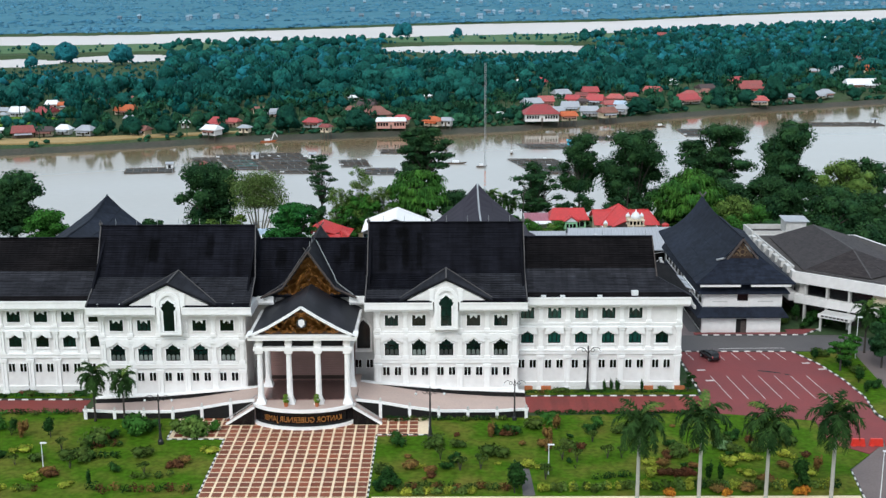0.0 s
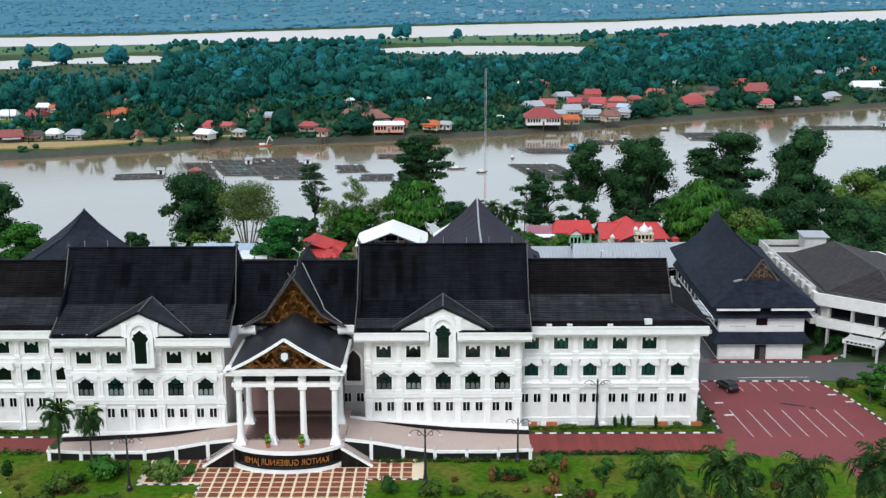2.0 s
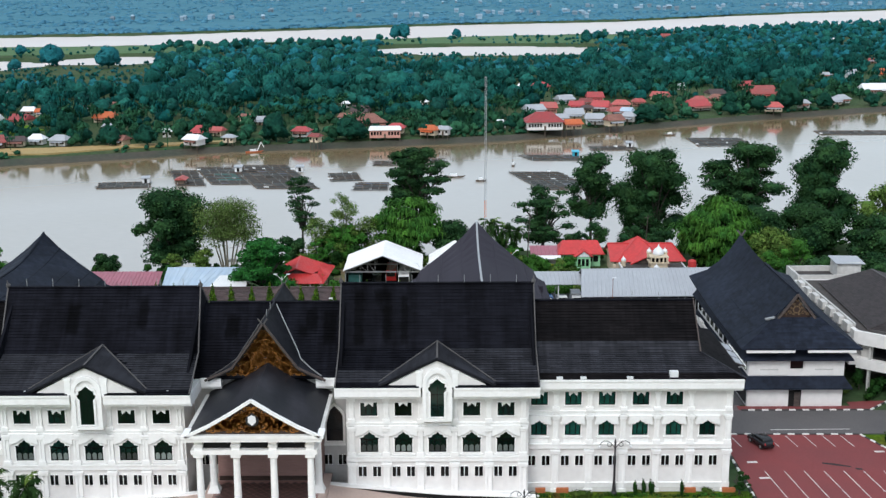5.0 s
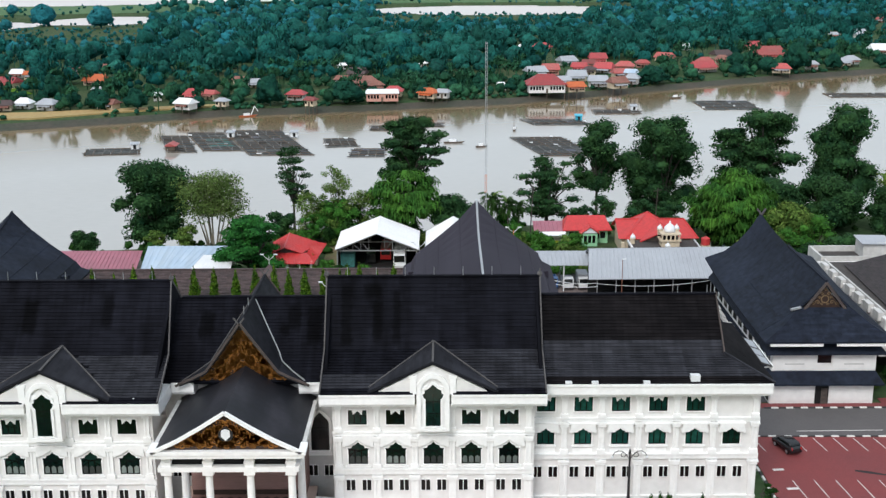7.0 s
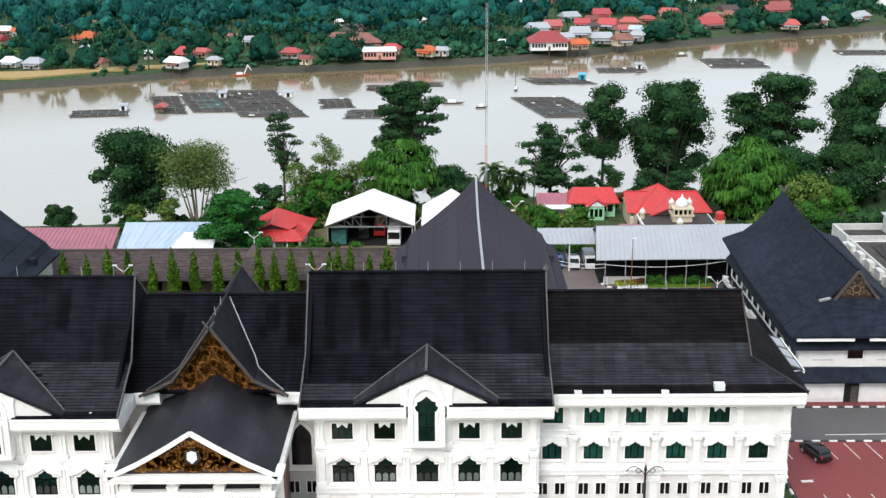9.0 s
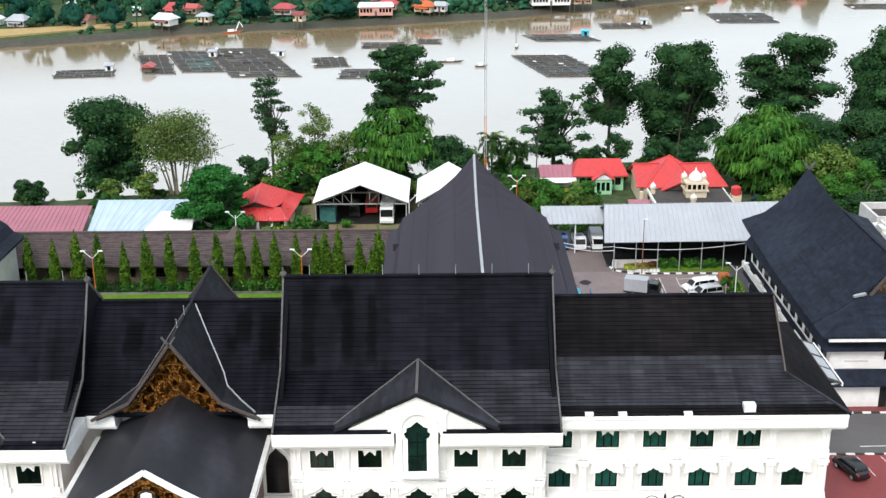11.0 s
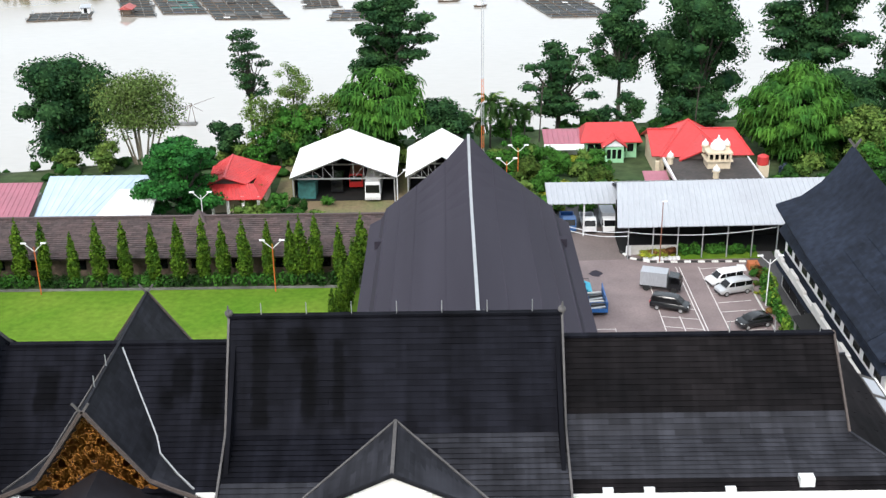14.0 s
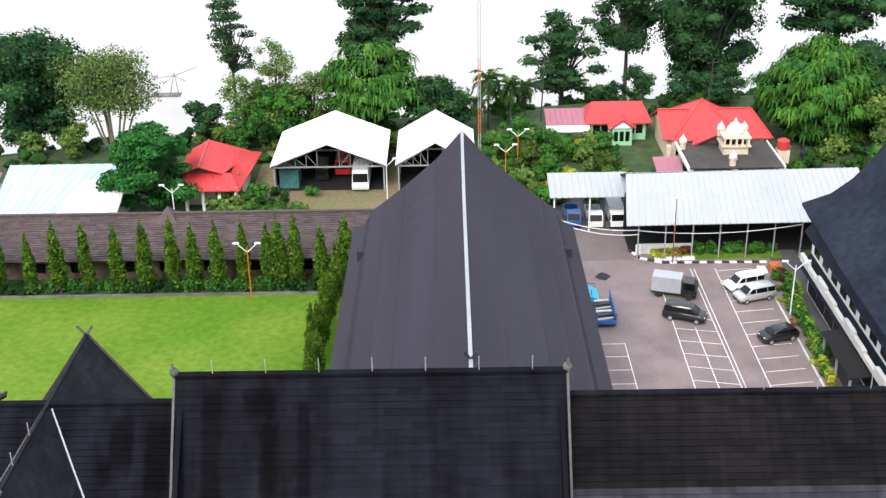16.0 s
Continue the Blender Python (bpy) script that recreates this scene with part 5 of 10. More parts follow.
for s in (-1, 1):
    # side stairs that run outwards from the terrace
    for k in range(13):
        z = P_FLOOR - 0.2 * (k + 1)
        part("stair_step", Mesh().box(min(XC + s * (6.9 + 0.3 * k), XC + s * (7.2 + 0.3 * k)), max(XC + s * (6.9 + 0.3 * k), XC + s * (7.2 + 0.3 * k)), 154.9, 157.4, 0, max(z, 0.05)), BEIGE, hq)
    flank = [(XC + s * 6.9, 0.0), (XC + s * 10.7, 0.0), (XC + s * 6.9, 2.45)]
    part("stair_flank", Mesh().prism_y(flank if s > 0 else flank[::-1], 154.62, 154.86), BLACK, hq)
    for y in (154.75, 157.5):
        part("stair_stringer", Mesh().bar((XC + s * 6.9, y, P_FLOOR - 0.05), (XC + s * 10.9, y, 0.1), 0.3, 0.3), TRIM, hq)
        part("stair_rail", Mesh().bar((XC + s * 6.9, y, P_FLOOR + 0.75), (XC + s * 10.9, y, 0.85), 0.09, 0.09), STEEL, hq)
        for k in range(9):
            x, z = XC + s * (7.0 + 0.48 * k), P_FLOOR - 0.31 * k
            part("baluster", Mesh().box(x - 0.03, x + 0.03, y - 0.03, y + 0.03, z, z + 0.75), STEEL, hq)
    # ramp from the porch down to the drive: deck, rail beam on painted black shade, ledge along the building
    n = 14
    xs = [7.2 + (31.6 - 7.2) * k / n for k in range(n + 1)]
    deck_z = [float(np.interp(d, [7.2, 12, 16.9, 23.2, 27, 32], [2.6, 1.75, 0.95, 0.45, 0.2, 0.06])) for d in xs]
    rail_z = [float(np.interp(d, [7.2, 10.75, 14.8, 19.1, 26.8, 31.6], [2.95, 2.55, 1.8, 1.25, 1.25, 1.5])) for d in xs]
    ledge_z = [float(np.interp(d, [7.2, 21, 32], [2.6, 1.4, 0.95])) for d in xs]
    order = 1 if s > 0 else -1

    def ramp_line(y, zs):
        return [(XC + s * d, y, z) for d, z in zip(xs, zs)][::order]

    part("ramp_deck", shell([ramp_line(157.3, deck_z), ramp_line(165.4 + FWD[s], deck_z)], 0.2), BEIGE, hq)
    part("ramp_beam", shell([ramp_line(156.95, rail_z), ramp_line(157.28, rail_z)], 0.34), TRIM, hq)
    # near-black fill paints the shade under the ramp
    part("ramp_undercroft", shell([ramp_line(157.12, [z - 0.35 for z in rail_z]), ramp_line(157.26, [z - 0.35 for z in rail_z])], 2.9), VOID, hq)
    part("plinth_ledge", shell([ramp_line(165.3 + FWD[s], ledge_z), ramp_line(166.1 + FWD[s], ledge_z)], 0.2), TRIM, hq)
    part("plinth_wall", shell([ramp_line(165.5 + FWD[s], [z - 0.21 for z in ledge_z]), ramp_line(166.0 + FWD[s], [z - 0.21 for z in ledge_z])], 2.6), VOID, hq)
    for k in range(6):
        d = 10.6 + 4.13 * k
        x, z = XC + s * d, float(np.interp(d, xs, rail_z))
        part("ramp_post", Mesh().box(x - 0.22, x + 0.22, 156.85, 157.1, 0, z - 0.05), TRIM, hq)
        part("ramp_bollard", Mesh().lathe(x, 157.1, [(0.2, z), (0.22, z + 0.12), (0.14, z + 0.2), (0.16, z + 0.42), (0.05, z + 0.55)], 8), STONEWALL, hq)

# shingles of the pavilions; those the flight passes nearest are pieces of their own
for s in (-1, 1):
    c = XC + s * PAV
    quads = [tuple(skew(p, s) for p in q) for q in saddle(c - 11.7, c + 11.7, nearer(EAVE, FWD[s]), nearer(BREAK, FWD[s] * 0.6), TOP)]

    def under_dormer(p, c=c):
        return abs(p.x - c) < max(6.75 * (18.45 - p.z) / 3.25 - 0.2, 2.3 if p.z < 16 else 0)

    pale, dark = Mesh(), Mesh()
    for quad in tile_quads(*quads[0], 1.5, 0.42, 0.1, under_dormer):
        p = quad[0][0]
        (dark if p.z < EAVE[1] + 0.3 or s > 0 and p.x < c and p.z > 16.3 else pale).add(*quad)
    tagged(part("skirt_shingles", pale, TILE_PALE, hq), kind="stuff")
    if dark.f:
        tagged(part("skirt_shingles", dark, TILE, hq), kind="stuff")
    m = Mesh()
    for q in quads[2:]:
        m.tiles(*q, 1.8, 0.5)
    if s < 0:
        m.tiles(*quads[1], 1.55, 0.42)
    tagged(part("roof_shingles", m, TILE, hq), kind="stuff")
NEAR_SHINGLES = tile_quads(*saddle(XC + PAV - 11.7, XC + PAV + 11.7, EAVE, BREAK, TOP)[1], 1.6, 0.42)

# ---------------------------------------------------------------- halls and offices round the court
def swept_roof(axis_x, profile, y0, y1, sweep, thick=0.3, n=14, sag=None):
    """A welded roof along y. profile: distance from the axis and height; sweep(y): how far the ridge rises there."""
    wide = profile[-1][0]
    line = [(-d, z) for d, z in profile[::-1]] + profile[1:]
    rows = []
    for k in range(n + 1):
        y = y0 + (y1 - y0) * k / n
        rows.append([(axis_x + d, y + 0.6 * sweep(y) * (1 - abs(d) / wide) ** 2, z + sweep(y) * (1 - abs(d) / wide) ** 3 + (sag(y) * (abs(d) / wide) ** 3 if sag else 0)) for d, z in line])
    return shell(rows, thick)


def great_hall(x, y0, y1, profile, rise, label, skin=FELT, cap=STEEL):
    """A long hall under a grey membrane roof whose far ridge end sweeps up."""
    half, eave, ridge = profile[-1][0], profile[-1][1], profile[0][1]
    hall = thing("assembly_hall", (x, (y0 + y1) / 2, 0), label, "hall")
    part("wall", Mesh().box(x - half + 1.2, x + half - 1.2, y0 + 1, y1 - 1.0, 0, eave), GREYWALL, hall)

    def sweep(y):
        u = max(0.0, (y - (y1 - 14)) / 14)
        return rise * u * u

    part("roof", swept_roof(x, profile, y0, y1, sweep), skin, hall)
    inner = [(x + s * d, z - 0.3) for s, pts in ((-1, profile[::-1]), (1, profile[1:])) for d, z in pts]
    part("gable_wall", Mesh().prism_y(inner, y1 - 1.0, y1 - 0.7), skin, hall)
    part("gable_wall", Mesh().prism_y(inner, y0 + 0.5, y0 + 0.8), skin, hall)
    ys = [y0 + (y1 - y0) * k / 14 for k in range(15)]
    part("ridge_cap", shell([[(x + w, y + 0.6 * sweep(y), ridge + sweep(y) + 0.1) for y in ys] for w in (0.15, -0.15)], 0.12), cap, hall, "metal ridge cap")
    # seams where the membrane sheets meet
    for d, z in profile[1:-2]:
        for s in (-1, 1):
            k = (1 - d / half) ** 3
            pts = [(x + s * d, y + 0.6 * sweep(y) * (1 - d / half) ** 2, z + sweep(y) * k + 0.02) for y in ys]
            part("membrane_seam", shell([[(px + w, py, pz) for px, py, pz in pts] for w in (0.12, -0.12)], 0.05), skin, hall)
    for s in (-1, 1):
        e = x + s * (half - 1.5)
        part("roof_vent", Mesh().box(e - 0.5, e + 0.5, y1 - 8.6, y1 - 7.6, eave + 0.3, eave + 1.5), skin, hall)
        part("gable_finial", Mesh().bar((x, y0 + 2, ridge), (x + s * 0.45, y0 + 1.9, ridge + 0.7), 0.14, 0.2), DARKSTEEL, hall)
    return hall


great_hall(6.4, 184.7, 225, [(0.0, 18.7), (2.6, 17.5), (5.8, 15.9), (7.7, 14.7), (9.3, 13.6), (10.0, 12.3), (11.3, 11.6)], 2.9, "long assembly hall under a steep grey membrane roof")
great_hall(-69.6, 188.5, 237, [(0.0, 14.6), (2.8, 13.4), (6.0, 11.8), (8.2, 10.5), (10.2, 9.2), (11.0, 8.2), (12.5, 7.6)], 2.7, "black roofed assembly hall with an upswept ridge", NAVY, NAVY)


def side_office(c, half, y0, y1):
    """Two storeys of white walls under a black gable roof with pent roofs round it."""
    x0, x1 = c - half, c + half
    ob = thing("side_office", (c, y0, 0), "white two storey side office with blue black gabled shingle roof", "building")
    part("wall", Mesh().box(x0, x1, y0, y1, 0, 9.3), WHITE, ob)
    for z0, out, zt in ((3.2, 1.05, 4.75), (7.5, 1.0, 8.75)):
        ring = [[(x0, y1, zt), (x0, y0, zt), (x1, y0, zt), (x1, y1, zt)], [(x0 - out, y1, z0), (x0 - out, y0 - out, z0), (x1 + out, y0 - out, z0), (x1 + out, y1, z0)]]
        part("canopy", shell(ring, 0.2), NAVY, ob, "blue black pent roof")
    for a, b in ((x0 - 0.9, c - 0.9), (c + 0.9, x1 + 0.9)):
        part("eave_board", Mesh().box(a, b, y0 - 1.9, y0 - 1.6, 8.85, 9.35), TRIM, ob)
    apex, eave, wide = 16.7, 9.5, half + 1.7
    prof = [(0.0, apex), (1.7, apex - 2.0), (3.4, apex - 3.6), (5.6, apex - 5.3), (wide, eave)]

    def sweep(y):
        u = max(0.0, (y - (y1 - 16)) / 16)
        return 1.2 * u * u

    def sag(y):
        u = max(0.0, (y - (y1 - 26)) / 26)
        return 1.3 * u * u

    part("roof", swept_roof(c, prof, y0 + 1.6, y1, sweep, 0.25, 14, sag), NAVY, ob)
    hip = [(3.4, apex - 3.6, y0 + 1.5), (5.6, apex - 5.3, y0 - 0.2), (wide, eave, y0 - 2.0)]
    rows = [[(c - d, y0 + 1.62, z), (c - d, y, z), (c + d, y, z), (c + d, y0 + 1.62, z)] for d, z, y in hip]
    part("front_roof", shell(rows, 0.22), NAVY, ob)
    over = Mesh()
    for (d0, z0), (d1, z1) in zip(prof, prof[1:]):
        for s in (-1, 1):
            q = ((c + s * d1, y0 + 1.6, z1), (c + s * d1, y1 - 16, z1 + sag(y1 - 16)), (c + s * d0, y1 - 16, z0), (c + s * d0, y0 + 1.6, z0))
            over.tiles(*[Vector(p) + Vector((0, 0, 0.015)) for p in (q if s > 0 else (q[1], q[0], q[3], q[2]))], 1.6, 0.5, 0.025)
    for (d0, z0, ya), (d1, z1, yb) in zip(hip, hip[1:]):
        over.tiles(*[Vector(p) + Vector((0, 0, 0.015)) for p in ((c - d1, yb, z1), (c + d1, yb, z1), (c + d0, ya, z0), (c - d0, ya, z0))], 1.6, 0.5, 0.025)
    tagged(part("roof_shingles", over, NAVY, ob), kind="stuff")
    gp = [(c - 2.2, apex - 3.7), (c + 2.2, apex - 3.7), (c, apex - 0.8)]
    part("carved_gable", Mesh().prism_y(gp, y0 + 1.75, y0 + 2.1), CARVED, ob)
    m = Mesh()
    for k in range(10):
        a0, a1 = 2 * math.pi * k / 10, 2 * math.pi * (k + 1) / 10
        m.bar((c + 0.5 * math.cos(a0), y0 + 1.7, apex - 2.5 + 0.5 * math.sin(a0)), (c + 0.5 * math.cos(a1), y0 + 1.7, apex - 2.5 + 0.5 * math.sin(a1)), 0.1, 0.14)
    for s in (-1, 1):
        for ox, oz, r in ((0.95, -2.95, 0.34), (1.55, -3.15, 0.24), (0.45, -1.75, 0.26), (0.0, -1.2, 0.18), (0.75, -2.3, 0.2), (0.4, -3.2, 0.2)):
            turn = [(c + s * (ox + r * (1 - 0.11 * k) * math.cos(0.9 * k)), y0 + 1.7, apex + oz + r * (1 - 0.11 * k) * math.sin(0.9 * k)) for k in range(8)]
            for p, q in zip(turn, turn[1:]):
                m.bar(p, q, 0.08, 0.1)
    part("gable_carving", m, WORNGOLD, ob)
    for s in (-1, 1):
        part("rake_board", Mesh().bar((c, y0 + 1.5, apex - 0.2), (c + s * 2.8, y0 + 1.4, apex - 3.95), 0.2, 0.34), RAKE, ob)
    part("gable_lip", Mesh().bar((c - 3.2, y0 + 1.4, apex - 3.55), (c - 4.6, y0 + 1.1, apex - 3.75), 0.4, 0.22), STEEL, ob)
    part("ridge_cap", Mesh().bar((c, y0 + 1.6, apex + 0.06), (c, y1 - 15, apex + 0.08), 0.4, 0.14), NAVY, ob)
    for z in (4.9, 0.5):
        for a, b in ((x0 + 0.1, c - 1.1), (c + 1.1, x1 - 0.1)):
            part("wall_panel", Mesh().box(a, b, y0 - 0.12, y0, z, z + 2.3), WHITE, ob)
            if z > 2:
                mid = (a + b) / 2
                part("panel_mark", Mesh().box(mid - 1.3, mid + 1.3, y0 - 0.14, y0 - 0.122, z + 0.75, z + 0.95), GREYWALL, ob)
    for z in (2.85, 7.15):
        for x in (x0 + 0.3, x0 + 2.4, c - 1.1, c + 1.1, x1 - 2.4, x1 - 0.3):
            part("canopy_bracket", Mesh().slab((x - 0.05, y0 - 0.14, z), (x + 0.05, y0 - 0.14, z), (x + 0.05, y0 - 0.95, z + 0.42), (x - 0.05, y0 - 0.95, z + 0.42), 0.12), NAVY, ob)
    part("door", Mesh().box(c - 0.9, c + 0.9, y0 - 0.1, y0, 0, 2.6), VOID, ob)
    part("door_leaf", Mesh().box(c - 0.1, c + 0.75, y0 - 0.14, y0 - 0.1, 0, 2.3), RAKE, ob)
    part("window", Mesh().box(c - 0.9, c + 0.9, y0 - 0.08, y0, 5.9, 7.1), GLASS_DARK, ob)
    for k in range(11):
        y = y0 + 2 + (y1 - y0 - 4) * k / 10
        # ground windows enlarged: their dark glass stands in for shade under the eave
        for z, tall, wide in ((0.3, 2.7, 1.4), (5.2, 1.5, 0.9)):
            part("window", Mesh().box(x0 - 0.08, x0, y - wide, y + wide, z, z + tall), GLASS_DARK, ob)
        part("parapet_block", Mesh().box(x0 - 1.35, x0 - 0.95, y - 1.3, y + 1.6, 4.2, 4.75 + 0.25 * (k % 3)), STONEWALL, ob)
    m = Mesh().bar((c, y1, apex + 1.1), (c - 0.7, y1 + 0.3, apex + 2.0), 0.18, 0.26).bar((c, y1, apex + 1.1), (c + 0.7, y1 + 0.3, apex + 2.0), 0.18, 0.26)
    part("ridge_finial", m, RIDGE, ob)
    return ob


side_office(51.8, 6.9, 197.3, 232)


def corner_office():
    """White office with a slanting front, concrete parapets, a band of windows and a hipped brown roof."""
    ob = thing("corner_office", (70, 208, 0), "white office with concrete parapets and a brown hipped roof", "building")
    corner, way, inward = Vector((62.5, 205.0)), Vector((0.774, -0.633)), Vector((0.633, 0.774))

    def at(along, deep=0.0):
        """A point of the plan: metres along the slanting front from its western corner, and behind it."""
        p = corner + way * along + inward * deep
        return (p.x, p.y)

    def front_box(a, b, d0, d1, z0, z1):
        return Mesh().prism_z([at(a, d0), at(b, d0), at(b, d1), at(a, d1)], z0, z1)

    long, y1 = 19.0, 235.0
    plan = [at(0), at(long), at(long, 22.0), (84.0, y1), (62.2, y1)]
    inner = [(64.1, 205.6), at(long, 1.6), at(long, 21.5), (83.0, y1 - 0.4), (63.9, y1 - 0.4)]
    part("wall", Mesh().prism_z(inner, 3.4, 8.4), STONEWALL, ob)
    # dark solid paints the shade of the open ground floor
    part("ground_floor_wall", Mesh().prism_z([(65.2, 207.6), at(long, 4.0), at(long, 21.0), (82.0, y1 - 0.6), (65.2, y1 - 0.6)], 0, 3.4), FLATROOF, ob)
    part("upper_band", Mesh().prism_z(plan, 7.2, 9.2), WHITE, ob)
    part("roof_deck", Mesh().prism_z([at(0.5, 0.5), at(long - 0.5, 0.5), at(long - 0.5, 21.5), (83.5, y1 - 0.5), (62.7, y1 - 0.5)], 9.2, 9.23), FLATROOF, ob)
    part("lower_band", front_box(0.5, long, 0.3, 1.9, 3.4, 4.9), WHITE, ob)
    part("lower_band", Mesh().box(62.5, 64.0, 206.2, y1, 3.4, 4.9), WHITE, ob)
    for k in range(3):
        part("window", front_box(2.6 + 4.0 * k, 6.2 + 4.0 * k, 1.36, 1.7, 4.9, 7.2), GLASS_DARK, ob)
        part("pier", front_box(2.2 + 4.0 * k, 2.55 + 4.0 * k, 0.5, 1.2, 0, 7.25), STONEWALL, ob)
    part("wall_panel", front_box(14.6, long, 0.9, 1.7, 4.9, 7.2), CREAMWALL, ob)
    for k in range(7):
        part("side_fin", Mesh().box(62.0, 62.8, 206.6 + 4.0 * k, 208.8 + 4.0 * k, 8.5, 9.75), STONEWALL, ob)
        part("window", Mesh().box(63.78, 63.92, 207.4 + 3.9 * k, 210.2 + 3.9 * k, 4.9, 7.1), GLASS_DARK, ob)
    a, b, c, d, e = (65.6, 232.0, 9.4), (64.4, 204.6, 9.4), (74.4, 198.4, 9.4), (83.5, 205.0, 9.4), (82.5, 232.0, 9.4)
    r0, r1 = (73.2, 228.5, 12.7), (73.8, 206.8, 12.7)
    part("roof", Mesh().add([a, b, c, d, e, r0, r1], [(0, 1, 6, 5), (1, 2, 6), (2, 3, 6), (3, 4, 5, 6), (4, 0, 5), (4, 3, 2, 1, 0)]), DARKBROWN, ob)
    t = Mesh()
    t.tiles(a, b, r1, r0, 1.0, 0.4)
    t.tiles(d, e, r0, r1, 1.0, 0.4)
    for p, q in ((b, c), (c, d)):
        t.tiles(p, q, Vector(r1) + (Vector(q) - Vector(p)) * 0.01, r1, 1.0, 0.4)
    tagged(part("roof_tiles", t, DARKBROWN, ob), kind="stuff")
    for p, q in ((b, r1), (c, r1), (r0, r1), (a, r0)):
        part("hip_cap", Mesh().bar(p, q, 0.26, 0.14), DARKBROWN if p is b else RIDGE, ob)
    part("roof_gutter", Mesh().prism_z([at(1.6, 0.9), at(long - 1, 0.9), at(long - 1, 1.1), at(1.6, 1.1)], 9.2, 9.5), RIDGE, ob)
    part("side_parapet", Mesh().box(63.1, 63.4, 207.0, y1 - 0.2, 9.2, 9.7), STONEWALL, ob)
    part("rear_wing", Mesh().box(62.8, 74, y1 + 0.02, y1 + 7, 0, 9.0), STONEWALL, ob)
    part("rear_roof_deck", Mesh().box(63.2, 73.6, y1 + 0.4, y1 + 6.6, 9.0, 9.06), FLATROOF, ob)
    for e in ((62.8, 63.18, y1 + 0.02, y1 + 7), (63.2, 74, y1 + 6.62, y1 + 7), (63.2, 74, y1 + 0.02, y1 + 0.38)):
        part("rear_parapet", Mesh().box(*e, 9.0, 10.0), STONEWALL, ob)
    part("stair_room", Mesh().box(70.4, 74.6, y1 + 2.4, y1 + 6.2, 9.05, 11.6), STONEWALL, ob)
    part("stair_roof", Mesh().slab((70.0, y1 + 2.0, 11.6), (75.2, y1 + 2.0, 11.5), (75.2, y1 + 6.5, 11.9), (70.0, y1 + 6.5, 12.0), 0.12), SHEET, ob)
    part("porch_roof", front_box(6.5, 12.5, -3.4, 0.2, 2.7, 3.1), STONEWALL, ob)
    for a0 in (6.8, 12.0):
        part("porch_post", front_box(a0, a0 + 0.35, -3.2, -2.85, 0, 2.7), STONEWALL, ob)
    part("porch_sign", front_box(6.6, 12.4, -3.56, -3.42, 2.6, 3.3), WHITE, ob)
    for k in range(7):
        part("sign_bar", front_box(7.2 + 0.7 * k, 7.7 + 0.7 * k, -3.62, -3.57, 2.8, 3.1), DARKSTEEL, ob)
    return ob


corner_office()


def long_roof_building():
    ob = thing("service_building", (-33, 240, 0), "low service building under a long brown tiled roof", "building")
    # dark timber colour on the wall paints the shade beneath the eave
    part("wall", Mesh().box(-64, -3.6, 237.8, 248, 0, 3.2), TIMBER, ob)
    q = [((-66, 236.4, 2.9), (-2.8, 236.4, 2.9), (-2.8, 243.0, 5.9), (-66, 243.0, 5.9)), ((-2.8, 249.4, 2.9), (-66, 249.4, 2.9), (-66, 243.0, 5.9), (-2.8, 243.0, 5.9))]
    m, t = Mesh(), Mesh()
    for p in q:
        m.slab(*p, 0.2)
        t.tiles(*p, 0.9, 0.36)
    part("roof", m, BROWNTILE, ob)
    tagged(part("roof_tiles", t, BROWNTILE, ob), kind="stuff")
    part("ridge_cap", Mesh().bar((-66, 243, 5.98), (-2.8, 243, 5.98), 0.45, 0.2), BROWNTILE, ob)
    part("roof_lantern", Mesh().add([(-29.9, 241.2, 5.0), (-26.9, 241.2, 5.0), (-26.9, 244.8, 5.0), (-29.9, 244.8, 5.0), (-28.4, 243, 6.9)], [(0, 1, 4), (1, 2, 4), (2, 3, 4), (3, 0, 4)]), BROWNTILE, ob)
    for k in range(11):
        part("window", Mesh().box(-60 + 5.2 * k, -57.8 + 5.2 * k, 237.7, 237.8, 0.9, 2.2), GLASS_DARK, ob)


long_roof_building()


def sheet_roof(host, q, material, pitch=0.75, name="roof"):
    """A ribbed sheet roof, its ribs running down the slope."""
    a, b, c, d = (Vector(p) for p in q)
    n = max(2, int((b - a).length / pitch))
    low, high = [], []
    for i in range(n + 1):
        for e, z in ((-0.12, 0.0), (-0.06, 0.07), (0.06, 0.07), (0.12, 0.0)):
            u = min(1.0, max(0.0, (i + e) / n))
            low.append(a.lerp(b, u) + Vector((0, 0, z)))
            high.append(d.lerp(c, u) + Vector((0, 0, z)))
    m = shell([low, high], 0.1)
    return part(name, m, material, host)


